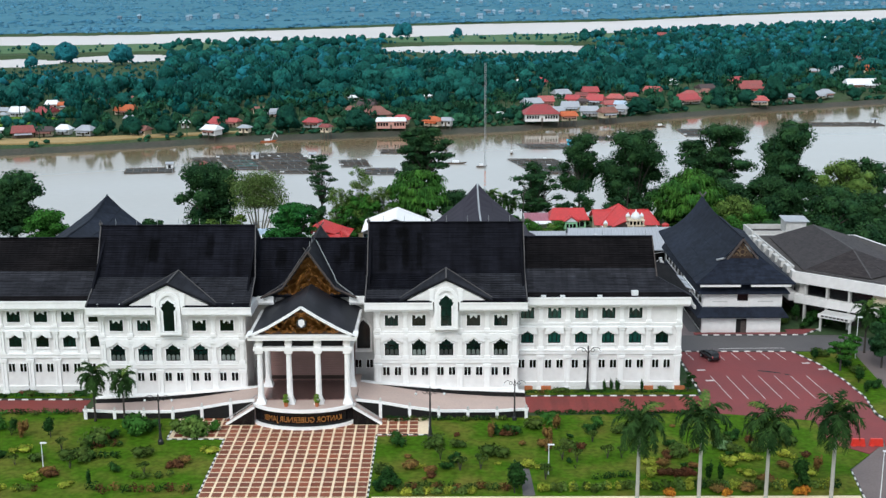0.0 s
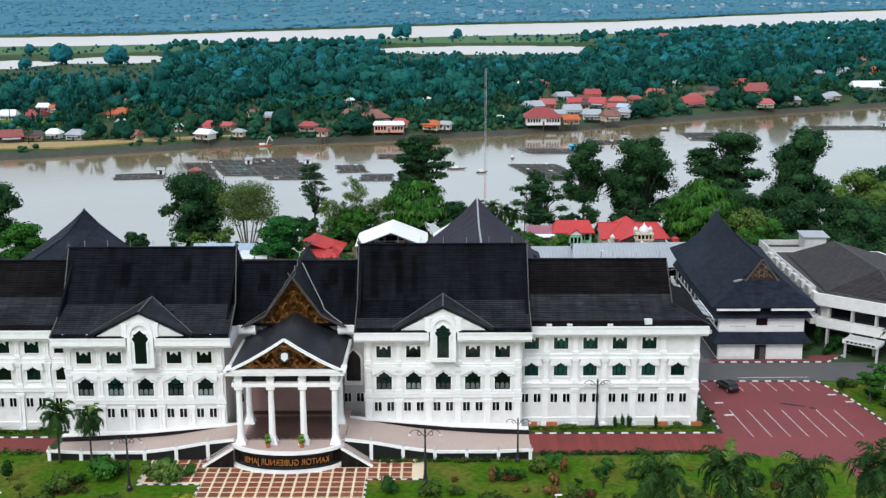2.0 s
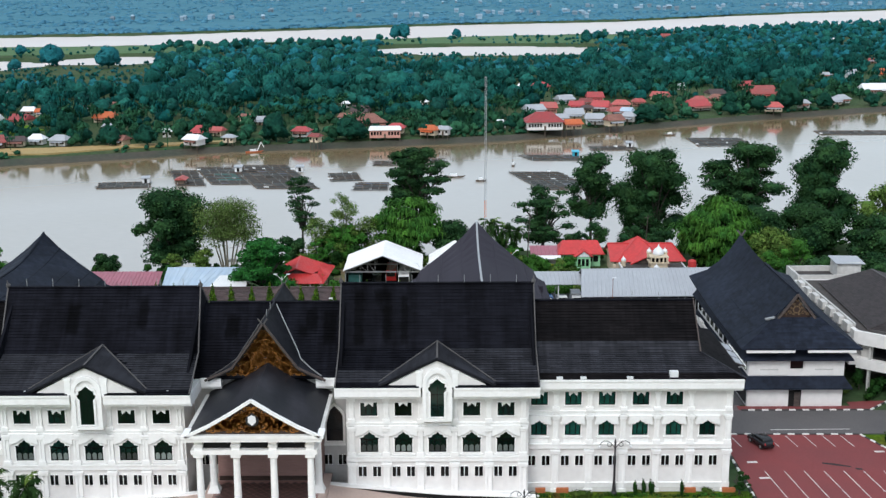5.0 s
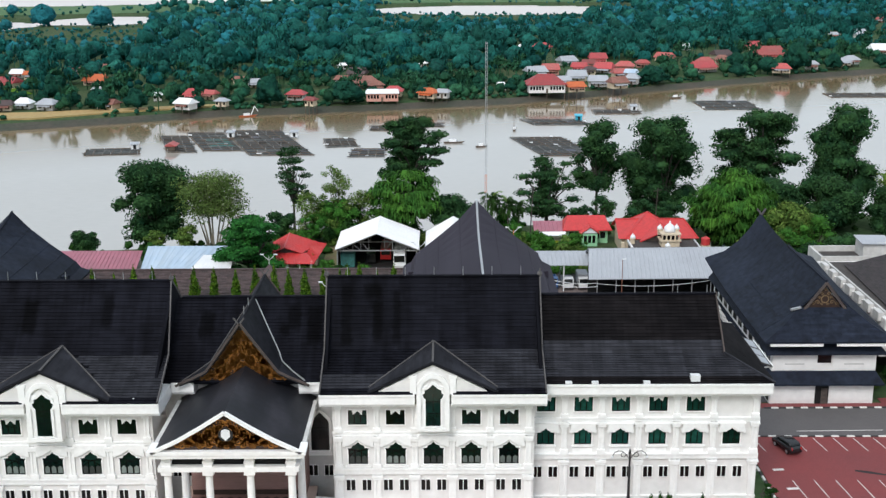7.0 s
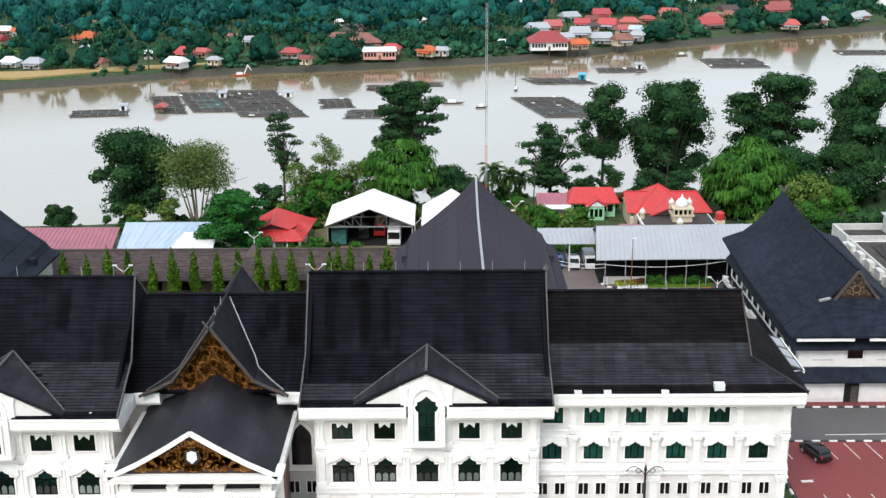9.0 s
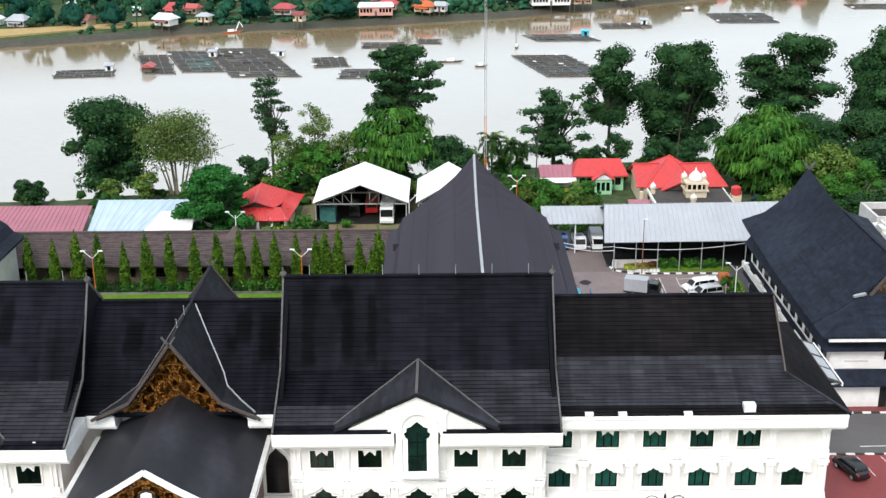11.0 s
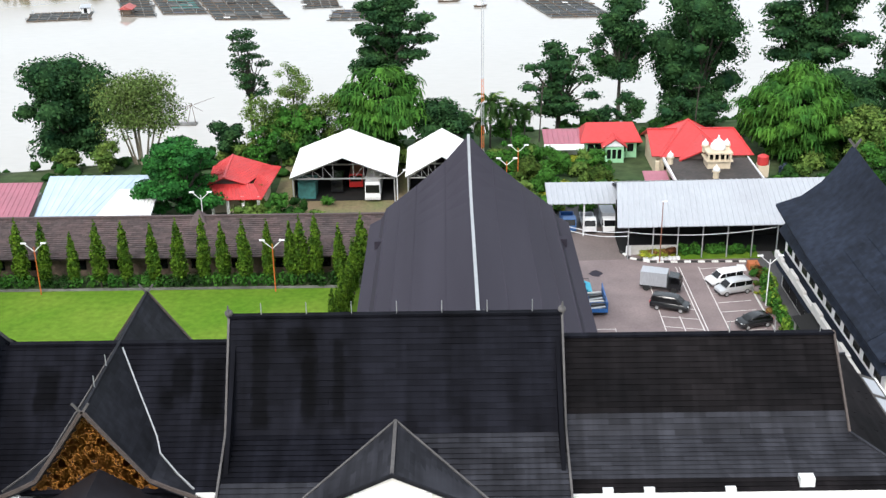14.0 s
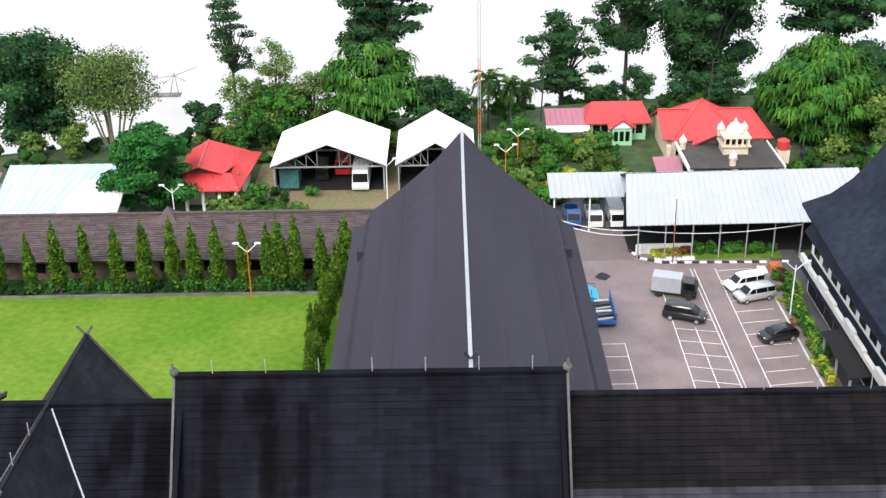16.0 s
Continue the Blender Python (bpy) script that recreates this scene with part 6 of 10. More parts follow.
def car_shed():
    ob = thing("car_shed", (38, 244, 0), "long open car shed with a grey corrugated roof", "shed")
    sheet_roof(ob, ((25.6, 239.7, 4.9), (55, 239.7, 5.1), (55, 249.0, 8.0), (26.6, 248.6, 7.8)), SHEET)
    sheet_roof(ob, ((17.4, 248.4, 4.9), (27.4, 248.4, 4.9), (27.4, 253.6, 6.1), (17.4, 253.6, 6.1)), SHEET)
    sheet_roof(ob, ((55, 254.5, 5.4), (26.6, 254.5, 5.4), (26.6, 249.0, 7.8), (55, 249.0, 8.0)), SHEET)
    for k in range(9):
        x = 27.2 + 3.2 * k
        for y in (240.6, 252.5):
            part("post", Mesh().box(x - 0.07, x + 0.07, y - 0.07, y + 0.07, 0, 5.0), STEEL, ob)
        part("rafter", Mesh().bar((x, 240.6, 4.85), (x, 248.6, 7.5), 0.12, 0.2), STEEL, ob)
    part("beam", Mesh().box(26.6, 54, 240.5, 240.7, 4.6, 4.85), STEEL, ob)
    # near-black back wall and floor sheet paint the shade inside the shed
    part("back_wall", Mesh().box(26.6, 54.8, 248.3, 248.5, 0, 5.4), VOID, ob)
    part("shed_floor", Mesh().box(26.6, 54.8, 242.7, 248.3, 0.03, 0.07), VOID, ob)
    for k in range(3):
        part("post", Mesh().box(17.9 + 4.4 * k, 18.1 + 4.4 * k, 248.8, 249, 0, 4.9), WHITESTEEL, ob)
    part("low_wall", Mesh().box(27.5, 34, 242.2, 242.6, 0, 1.2), STONEWALL, ob)


car_shed()


def carport(x0, x1, y0, y1, eave, apex, label):
    ob = thing("carport", ((x0 + x1) / 2, y0, 0), label, "carport")
    c = (x0 + x1) / 2
    sheet_roof(ob, ((x1, y0, eave), (x1, y1, eave), (c, y1, apex), (c, y0, apex)), SHEET_WHITE)
    sheet_roof(ob, ((x0, y1, eave), (x0, y0, eave), (c, y0, apex), (c, y1, apex)), SHEET_WHITE)
    for y in (y0 + 0.6, (y0 + y1) / 2, y1 - 0.6):
        m = Mesh().bar((x0 + 0.4, y, eave - 0.3), (x1 - 0.4, y, eave - 0.3), 0.12, 0.2)
        for s in (-1, 1):
            e = c + s * ((x1 - x0) / 2 - 0.4)
            m.bar((e, y, eave - 0.25), (c, y, apex - 0.2), 0.12, 0.16)
            for k in range(1, 5):
                u, v = k / 5, (k - 0.5) / 5
                m.bar((e + (c - e) * u, y, eave - 0.3), (e + (c - e) * u, y, eave - 0.25 + (apex - eave) * u), 0.07, 0.07)
                m.bar((e + (c - e) * u, y, eave - 0.3), (e + (c - e) * (u - 0.2), y, eave - 0.25 + (apex - eave) * (u - 0.2)), 0.06, 0.06)
        part("truss", m, STEEL, ob)
        for x in (x0 + 0.4, x1 - 0.4):
            part("post", Mesh().box(x - 0.1, x + 0.1, y - 0.1, y + 0.1, 0, eave), STEEL, ob)
    # near-black walls and floor sheet paint the shade under the carport roof
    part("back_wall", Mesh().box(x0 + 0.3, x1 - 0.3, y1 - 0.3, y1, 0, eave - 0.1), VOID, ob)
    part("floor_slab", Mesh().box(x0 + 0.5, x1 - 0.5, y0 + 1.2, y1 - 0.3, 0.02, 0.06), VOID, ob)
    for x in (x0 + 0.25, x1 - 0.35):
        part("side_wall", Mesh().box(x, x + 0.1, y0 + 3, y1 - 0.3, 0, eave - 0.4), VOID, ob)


carport(-19.1, -3.4, 262.5, 276.5, 4.0, 7.1, "open steel carport with a white gabled sheet roof")
carport(-2.2, 8.6, 262.5, 276.2, 4.0, 7.1, "second carport with a white gabled sheet roof")


def hip_house(name, x, y, w, d, wall_h, roof_h, roof_mat, wall_mat, label, rz=0, over=0.8, ridge=0.45, stilts=0.0, base=0.0):
    """A small house: walls, door, windows, hipped or gabled sheet roof with hip caps; on stilts where it stands by the water."""
    ob = thing(name, (0, 0, 0), label, "house")
    z0 = stilts
    part("wall", Mesh().box(-w / 2, w / 2, -d / 2, d / 2, z0, z0 + wall_h), wall_mat, ob)
    e, t = z0 + wall_h - 0.1, z0 + wall_h + roof_h
    a, b, c, dd = (-w / 2 - over, -d / 2 - over, e), (w / 2 + over, -d / 2 - over, e), (w / 2 + over, d / 2 + over, e), (-w / 2 - over, d / 2 + over, e)
    r0, r1 = (-w * ridge, 0, t), (w * ridge, 0, t)
    low = [(px, py, pz - 0.15) for px, py, pz in (a, b, c, dd)]
    m = Mesh().add([a, b, c, dd, r0, r1] + low, [(0, 1, 5, 4), (1, 2, 5), (2, 3, 4, 5), (3, 0, 4), (9, 8, 7, 6), (0, 6, 7, 1), (1, 7, 8, 2), (2, 8, 9, 3), (3, 9, 6, 0)])
    part("roof", m, roof_mat, ob)
    part("door", Mesh().box(-0.5, 0.5, -d / 2 - 0.06, -d / 2 - 0.002, z0, z0 + min(2.1, wall_h * 0.8)), TIMBER, ob)
    n = max(1, int(w / 3.5))
    for k in range(n):
        for s in (-1, 1):
            px = s * (1.4 + (w / 2 - 1.8) * (k + 0.5) / n)
            part("window", Mesh().box(px - 0.5, px + 0.5, -d / 2 - 0.05, -d / 2 - 0.002, z0 + wall_h * 0.35, z0 + wall_h * 0.78), GLASS_DARK, ob)
    if stilts:
        for px in (-w / 2 + 0.2, 0, w / 2 - 0.2):
            for py in (-d / 2 + 0.2, d / 2 - 0.2):
                part("stilt", Mesh().box(px - 0.12, px + 0.12, py - 0.12, py + 0.12, -2.5, z0), TIMBER, ob)
    ob.matrix_basis = pose(x, y, base, 0, 0, rz)
    return ob


# red house with a raised second roof and an open porch
ob = thing("red_roof_house", (-26, 262, 0), "small house with red sheet roofs and an open porch", "house")
part("wall", Mesh().box(-30, -22.8, 259.5, 268, 0, 3.2), CREAMWALL, ob)
for k in range(4):
    part("porch_post", Mesh().box(-29.8 + 2.2 * k, -29.4 + 2.2 * k, 257.4, 257.8, 0, 3.2), TRIM, ob)
sheet_roof(ob, ((-30.4, 256.8, 3.0), (-22.4, 256.8, 3.0), (-24.0, 260.4, 4.1), (-30.2, 260.4, 4.1)), SHEET_RED, 0.5)
sheet_roof(ob, ((-22.4, 256.8, 3.0), (-21.4, 271, 3.0), (-24.0, 269, 4.0), (-24.0, 260.4, 4.1)), SHEET_RED, 0.6)
# the raised gable, its ridge running back from the front
sheet_roof(ob, ((-25.0, 260.0, 4.1), (-22.6, 270.2, 3.4), (-28.3, 269.2, 5.6), (-28.1, 259.8, 5.2)), SHEET_RED, 0.6)
sheet_roof(ob, ((-31.6, 270, 3.6), (-30.6, 260.0, 4.1), (-28.1, 259.8, 5.2), (-28.3, 269.2, 5.6)), SHEET_RED, 0.6)
part("gable_wall", Mesh().prism_y([(-30.2, 4.0), (-24.8, 4.0), (-28.1, 5.1)], 260.5, 260.7), RAKE, ob)
part("back_wall", Mesh().prism_y([(-30.8, 3.2), (-23.2, 3.2), (-28.2, 5.4)], 268.6, 268.8), CREAMWALL, ob)
part("ridge_cap", Mesh().bar((-28.1, 259.7, 5.27), (-28.3, 269.2, 5.67), 0.25, 0.12), SHEET_RED, ob)
part("door", Mesh().box(-26, -25, 259.4, 259.5, 0, 2.1), TIMBER, ob)

# blue, white and maroon sheet roofs behind the service building
ob = thing("blue_roof_shed", (-46, 255, 0), "low shed under pale blue and white sheet roofing", "shed")
part("wall", Mesh().box(-53, -37.5, 250.2, 261.5, 0, 2.9), STONEWALL, ob)
sheet_roof(ob, ((-52.6, 249.3, 2.9), (-43.5, 249.3, 2.9), (-38.3, 262.2, 5.0), (-53.8, 262.2, 5.0)), SHEET_BLUE)
sheet_roof(ob, ((-44.4, 249.2, 3.05), (-36.6, 249.2, 3.05), (-37.0, 257.6, 4.5), (-42.6, 257.6, 4.5)), SHEET_WHITE, 0.6, "patch_roof")
ob = thing("maroon_roof_shed", (-61, 255, 0), "low shed under faded maroon sheet roofing", "shed")
part("wall", Mesh().box(-70, -55, 250.2, 261, 0, 2.9), STONEWALL, ob)
sheet_roof(ob, ((-71, 249.3, 2.9), (-53.4, 249.3, 2.9), (-54.6, 261.2, 4.4), (-71, 261.2, 4.4)), SHEET_PINK)

# green house by the river and the white porch beside it
hip_house("green_house", 30.4, 284.6, 8.4, 5.4, 3.0, 2.2, SHEET_RED, GREENPAINT, "pale green house with a red hipped roof")
ob = thing("green_porch", (30.7, 281, 0), "small green gabled porch room with white windows", "porch")
part("wall", Mesh().box(29.2, 32.2, 279.4, 281.6, 0, 2.6), GREENPAINT, ob)
for k in range(3):
    part("window", Mesh().box(29.5 + 0.85 * k, 30.1 + 0.85 * k, 279.34, 279.4, 0.7, 2.2), GLASS_DARK, ob)
part("gable_trim", Mesh().prism_y([(28.9, 2.75), (32.5, 2.75), (30.7, 3.9)], 279.2, 279.38), SEAL, ob)
sheet_roof(ob, ((32.7, 279.0, 2.6), (32.7, 282.4, 2.6), (30.7, 282.4, 4.0), (30.7, 279.0, 4.0)), SHEET_RED)
sheet_roof(ob, ((28.7, 282.4, 2.6), (28.7, 279.0, 2.6), (30.7, 279.0, 4.0), (30.7, 282.4, 4.0)), SHEET_RED)
ob = thing("white_lean_to", (22.5, 283.5, 0), "white walled lean-to with a faded pink roof", "lean-to")
part("wall", Mesh().box(20.2, 25.4, 282, 286, 0, 2.6), WHITE, ob)
sheet_roof(ob, ((19.6, 281.2, 2.7), (26.2, 281.2, 2.7), (26.2, 286.4, 3.6), (19.6, 286.4, 3.6)), SHEET_PINK)
part("awning", Mesh().slab((19.6, 279.6, 2.2), (26.0, 279.6, 2.2), (26.0, 281.3, 2.66), (19.6, 281.3, 2.66), 0.08), SHEET_WHITE, ob)


def dome(host, x, y, z, r):
    part("dome", Mesh().lathe(x, y, [(r * 0.9, z), (r * 1.05, z + r * 0.3), (r * 0.95, z + r * 0.75), (r * 0.6, z + r * 1.2), (r * 0.2, z + r * 1.5), (0.05, z + r * 2.0)], 16), SEAL, host, "white onion dome", smooth=True)


def mosque():
    ob = thing("mosque", (42, 266, 0), "small mosque with cream walls, red roofs, white domes and dark porch", "mosque")
    part("wall", Mesh().box(36.2, 50.0, 273.2, 283.0, 0, 3.5), CREAMWALL, ob)
    l, r, z, f, k, y = 35.4, 49.0, 6.0, 272.3, 283.6, 278.0
    m = Mesh()
    m.slab((l, f, 3.4), (51.0, f, 3.4), (r, y, z), (l, y, z), 0.12)
    m.slab((51.0, k, 3.4), (l, k, 3.4), (l, y, z), (r, y, z), 0.12)
    m.add([(51.0, f, 3.4), (51.0, k, 3.4), (r, y, z)], [(0, 1, 2)])
    m.bar((l, y, z + 0.05), (r, y, z + 0.05), 0.3, 0.14).bar((51.0, f, 3.42), (r, y, z + 0.03), 0.24, 0.12)
    part("roof", m, SHEET_RED, ob)
    part("gable_wall", Mesh().add([(l + 0.5, f + 0.9, 3.5), (l + 0.5, k - 0.9, 3.5), (l + 0.5, y, z - 0.4), (l + 0.7, f + 0.9, 3.5), (l + 0.7, k - 0.9, 3.5), (l + 0.7, y, z - 0.4)], [(0, 2, 1), (3, 4, 5), (0, 1, 4, 3), (1, 2, 5, 4), (2, 0, 3, 5)]), CREAMWALL, ob)
    # raised hipped middle
    tip, base = (41.9, 278.6, 7.35), [(36.6, 271.6, 3.45), (47.4, 271.6, 3.45), (47.4, 284.0, 3.45), (36.6, 284.0, 3.45)]
    m = Mesh().add(base + [tip], [(0, 1, 4), (1, 2, 4), (2, 3, 4), (3, 0, 4), (3, 2, 1, 0)])
    for q in base:
        m.bar((q[0], q[1], q[2] + 0.03), tip, 0.24, 0.14)
    part("hipped_roof", m, SHEET_RED, ob)
    m = Mesh()
    m.slab((43.4, 270.2, 5.1), (43.4, 276.0, 5.9), (39.4, 271.4, 3.3), (39.4, 270.4, 3.3), 0.1)
    m.slab((43.4, 276.0, 5.9), (43.4, 270.2, 5.1), (47.0, 270.4, 3.3), (47.0, 271.4, 3.3), 0.1)
    m.bar((39.2, 270.2, 3.3), (43.4, 270.1, 5.2), 0.2, 0.2).bar((47.2, 270.2, 3.3), (43.4, 270.1, 5.2), 0.2, 0.2)
    part("front_roof", m, SHEET_RED, ob)
    part("front_gable", Mesh().prism_y([(40.0, 3.4), (46.6, 3.4), (43.4, 4.95)], 270.5, 270.7), RAKE, ob)
    part("porch_roof", Mesh().box(37.2, 49.8, 261.5, 271.4, 3.1, 3.28), FLATROOF, ob)
    for e in ((36.9, 37.19, 261.3, 271.4), (49.82, 50.0, 261.3, 271.4)):
        part("porch_parapet", Mesh().box(*e, 3.0, 3.5), SEAL, ob)
    part("side_roof", Mesh().slab((33.2, 262.6, 2.0), (36.8, 262.6, 2.0), (36.8, 267.6, 2.7), (33.2, 267.6, 2.7), 0.1), SHEET_PINK, ob)
    for x, y in ((37.5, 261.9), (49.5, 261.9), (37.5, 269.2), (43.4, 261.9), (36.0, 270.8), (37.0, 272.2)):
        part("porch_pier", Mesh().box(x - 0.3, x + 0.3, y - 0.3, y + 0.3, 0, 3.1), CREAMWALL, ob)
    m = Mesh().box(42.7, 46.1, 266.4, 269.4, 3.27, 4.4).box(42.4, 46.4, 266.1, 269.7, 4.4, 4.6)
    for k in range(5):
        x = 42.75 + 0.82 * k
        m.box(x - 0.13, x + 0.13, 266.2, 266.45, 4.6, 5.6)
    m.box(42.5, 46.3, 266.1, 269.6, 5.6, 5.85)
    part("dome_base", m, CREAMWALL, ob)
    part("lantern_core", Mesh().box(43.0, 45.8, 266.8, 269.0, 4.6, 5.6), GLASS_DARK, ob)
    dome(ob, 44.4, 267.9, 5.85, 1.12)
    for x, y, z in ((37.6, 269.0, 3.28), (43.1, 262.4, 3.28), (46.0, 269.3, 5.0), (42.8, 269.3, 5.0)):
        part("turret", Mesh().lathe(x, y, [(0.45, z), (0.45, z + 0.9), (0.6, z + 0.95), (0.6, z + 1.1)], 8), CREAMWALL, ob)
        dome(ob, x, y, z + 1.1, 0.5)
    for k in range(5):
        part("window", Mesh().box(37.0 + 2.7 * k, 38.1 + 2.7 * k, 273.12, 273.2, 0.9, 2.6), GLASS_DARK, ob)


mosque()
ob = tagged(link("water_tank", Mesh().lathe(55.8, 271.5, [(0.9, 0), (0.95, 0.3), (0.9, 0.6), (0.95, 0.9), (0.9, 1.2), (0.95, 1.6), (0.4, 2.0), (0.3, 2.2)], 14), NAVYPLASTIC, at=(55.8, 271.5, 0)), "dark blue plastic water tank beside the mosque", "water tank")
ob = thing("tank_tower", (51.6, 269, 0), "small red water tank on a cream masonry stand", "water tank")
part("stand", Mesh().box(50.8, 52.4, 268.2, 269.8, 0, 3.0), CREAMWALL, ob)
part("tank", Mesh().lathe(51.6, 269, [(0.8, 3.0), (0.85, 3.2), (0.85, 4.3), (0.3, 4.6)], 14), SHEET_RED, ob)
part("pipe", Mesh().tube((52.6, 269, 0), (52.6, 269, 3.6), 0.06, n=6), STEEL, ob)

# small dark-roofed annex and covered walk in the yard beside the side office
ob = thing("covered_walk", (43.5, 214, 0), "dark covered walk along the yard", "shelter")
part("roof", Mesh().slab((41.8, 208, 3.3), (45.1, 208, 3.9), (45.1, 217, 3.9), (41.8, 217, 3.3), 0.15), VOID, ob)
for y in (208.5, 212.5, 216.5):
    part("post", Mesh().box(42.0, 42.2, y - 0.1, y + 0.1, 0, 3.3), STEEL, ob)
ob = thing("side_canopy", (37.4, 178, 11.5), "pale sheet canopy on the end wall of the wing", "canopy")
part("roof", Mesh().slab((37.3, 176, 14.0), (38.7, 176, 13.5), (38.7, 185, 13.5), (37.3, 185, 14.0), 0.1), FLATROOF, ob)
for y0, y1 in ((176.4, 178.6), (179.0, 181.2), (181.8, 184.4)):
    part("sheet", Mesh().slab((37.5, y0, 13.97), (38.5, y0, 13.61), (38.5, y1, 13.61), (37.5, y1, 13.97), 0.03), SHEET, ob)
for y in (176.4, 180.6, 184.6):
    part("bracket", Mesh().bar((35.4, y, 12.9), (38.6, y, 13.36), 0.12, 0.12), WHITESTEEL, ob)
part("fascia", Mesh().box(38.7, 38.82, 176, 185, 13.2, 13.55), TRIM, ob)

# guyed radio mast behind the hall
ob = thing("radio_mast", (9.2, 266.5, 0), "tall thin radio mast painted orange and white", "mast")
for k in range(12):
    z0, z1 = 3.5 * k, 3.5 * (k + 1)
    m = Mesh()
    for i in range(3):
        a = 2 * math.pi * i / 3
        m.tube((9.2 + 0.22 * math.cos(a), 266.5 + 0.22 * math.sin(a), z0), (9.2 + 0.22 * math.cos(a), 266.5 + 0.22 * math.sin(a), z1), 0.035, n=5)
    for j in range(5):
        zz = z0 + 0.7 * j
        for i in range(3):
            a, b = 2 * math.pi * i / 3, 2 * math.pi * (i + 1) / 3
            m.tube((9.2 + 0.22 * math.cos(a), 266.5 + 0.22 * math.sin(a), zz), (9.2 + 0.22 * math.cos(b), 266.5 + 0.22 * math.sin(b), zz + 0.7), 0.02, n=4)
    part("mast_section", m, ORANGE if k % 2 == 0 and k < 5 else STEEL, ob)


# ---------------------------------------------------------------- vehicles
def puffed(profile, h, inset=0.16, soft=0.07):
    """A body of one side outline, its long edges rounded off towards both flanks."""
    mx, mz = (min(q[0] for q in profile) + max(q[0] for q in profile)) / 2, (min(q[1] for q in profile) + max(q[1] for q in profile)) / 2
    lx, lz = max(q[0] for q in profile) - mx, max(q[1] for q in profile) - mz
    rows = []
    for y, k in ((-h, 1.0), (-h + inset * 0.4, 0.35), (-h + inset, 0.0), (h - inset, 0.0), (h - inset * 0.4, 0.35), (h, 1.0)):
        rows.append([(px - (px - mx) / lx * soft * k, y, pz - (pz - mz) / lz * soft * k) for px, pz in profile])
    n, made = len(profile), Mesh()
    made.v = [q for row in rows for q in row]
    for i in range(len(rows) - 1):
        made.f += [(i * n + j, i * n + n + j, i * n + n + (j + 1) % n, i * n + (j + 1) % n) for j in range(n)]
    made.f += [tuple(range(n)), tuple(range((len(rows) - 1) * n, len(rows) * n))[::-1]]
    return made


def car(x, y, rz, paint_mat, label, kind="van", z=0.08):
    """A car, nose to +x before turning: rounded body, tapering cabin with windows let in, wheels, lamps."""
    van = kind == "van"
    long, wide, top = (4.6, 1.74, 1.86) if van else (4.1, 1.68, 1.56)
    ob = thing("car", (0, 0, 0), label, "car", "parked cars")
    h, e = wide / 2, long / 2
    body = [(-e + 0.05, 0.32), (e - 0.15, 0.32), (e, 0.5), (e - 0.02, 0.74), (e - 0.18, 0.92), (e - 0.8, 1.05), (0, 1.1), (-e + 0.12, 1.1), (-e + 0.02, 0.9), (-e, 0.5)]
    part("body", puffed(body, h), paint_mat, ob, smooth=True)
    tail = -e + (0.06 if van else 0.3)
    cab = [(tail, 1.0), (e - 0.72, 1.0), (e - 1.42, top - 0.16), (e - 1.72, top - 0.02), (-0.2, top + 0.03), (tail + 0.42, top - 0.02), (tail + 0.16, top - 0.2)]
    flank = lambda pz: (h - 0.05) * (1 - 0.15 * (pz - 1.0) / (top - 1.0))
    made = puffed(cab, h - 0.05, 0.2, 0.06)
    made.v = [(px, py / (h - 0.05) * flank(pz), pz) for px, py, pz in made.v]
    part("cabin", made, paint_mat, ob, smooth=True)
    z0, z1 = 1.14, top - 0.2
    lean = 0.7 / (top - 1.16)
    for s in (-1, 1):
        for a, b, cant in ((tail + 0.22, tail + 1.1, 0), (tail + 1.18, 0.28, 0), (0.36, e - 1.02, 1)):
            if b - a > 0.2:
                q = [(a, z0), (b, z0), (b - (lean * (z1 - z0) if cant else 0), z1), (a, z1)]
                part("side_window", Mesh().slab(*[(px, s * (flank(pz) + 0.008), pz) for px, pz in q], 0.012), GLASS_DARK, ob)
        part("headlight", Mesh().box(e - 0.24, e - 0.03, s * (h - 0.3) - 0.16, s * (h - 0.3) + 0.16, 0.66, 0.83, 0.02), SEAL, ob)
        part("tail_light", Mesh().box(-e - 0.01, -e + 0.08, s * (h - 0.2) - 0.08, s * (h - 0.2) + 0.08, 0.72, 1.06), REDPAINT, ob)
        part("mirror", Mesh().box(e - 1.2, e - 1.05, s * (h + 0.02) - 0.08, s * (h + 0.02) + 0.08, 1.08, 1.24, 0.02), paint_mat, ob)
        for px in (-long * 0.3, long * 0.31):
            w = part("wheel", Mesh().tube((px, s * (h - 0.2), 0.32), (px, s * (h + 0.015), 0.32), 0.32, n=14), RUBBER, ob)
            part("rim", Mesh().tube((px, s * (h + 0.0), 0.32), (px, s * (h + 0.035), 0.32), 0.21, n=10), STEEL, w)
    k = flank(1.15) - 0.1
    part("windscreen", Mesh().slab((e - 0.79, -k, 1.13), (e - 0.79, k, 1.13), (e - 1.37, k * 0.88, top - 0.18), (e - 1.37, -k * 0.88, top - 0.18), 0.03), GLASS_DARK, ob)
    part("rear_window", Mesh().slab((tail - 0.01, k, 1.2), (tail - 0.01, -k, 1.2), (tail + 0.13, -k * 0.88, top - 0.24), (tail + 0.13, k * 0.88, top - 0.24), 0.03), GLASS_DARK, ob)
    part("bumper", Mesh().box(e - 0.12, e + 0.03, -h + 0.12, h - 0.12, 0.36, 0.52, 0.03), DARKSTEEL, ob)
    ob.matrix_basis = pose(x, y, z, 0, 0, rz)
    return ob


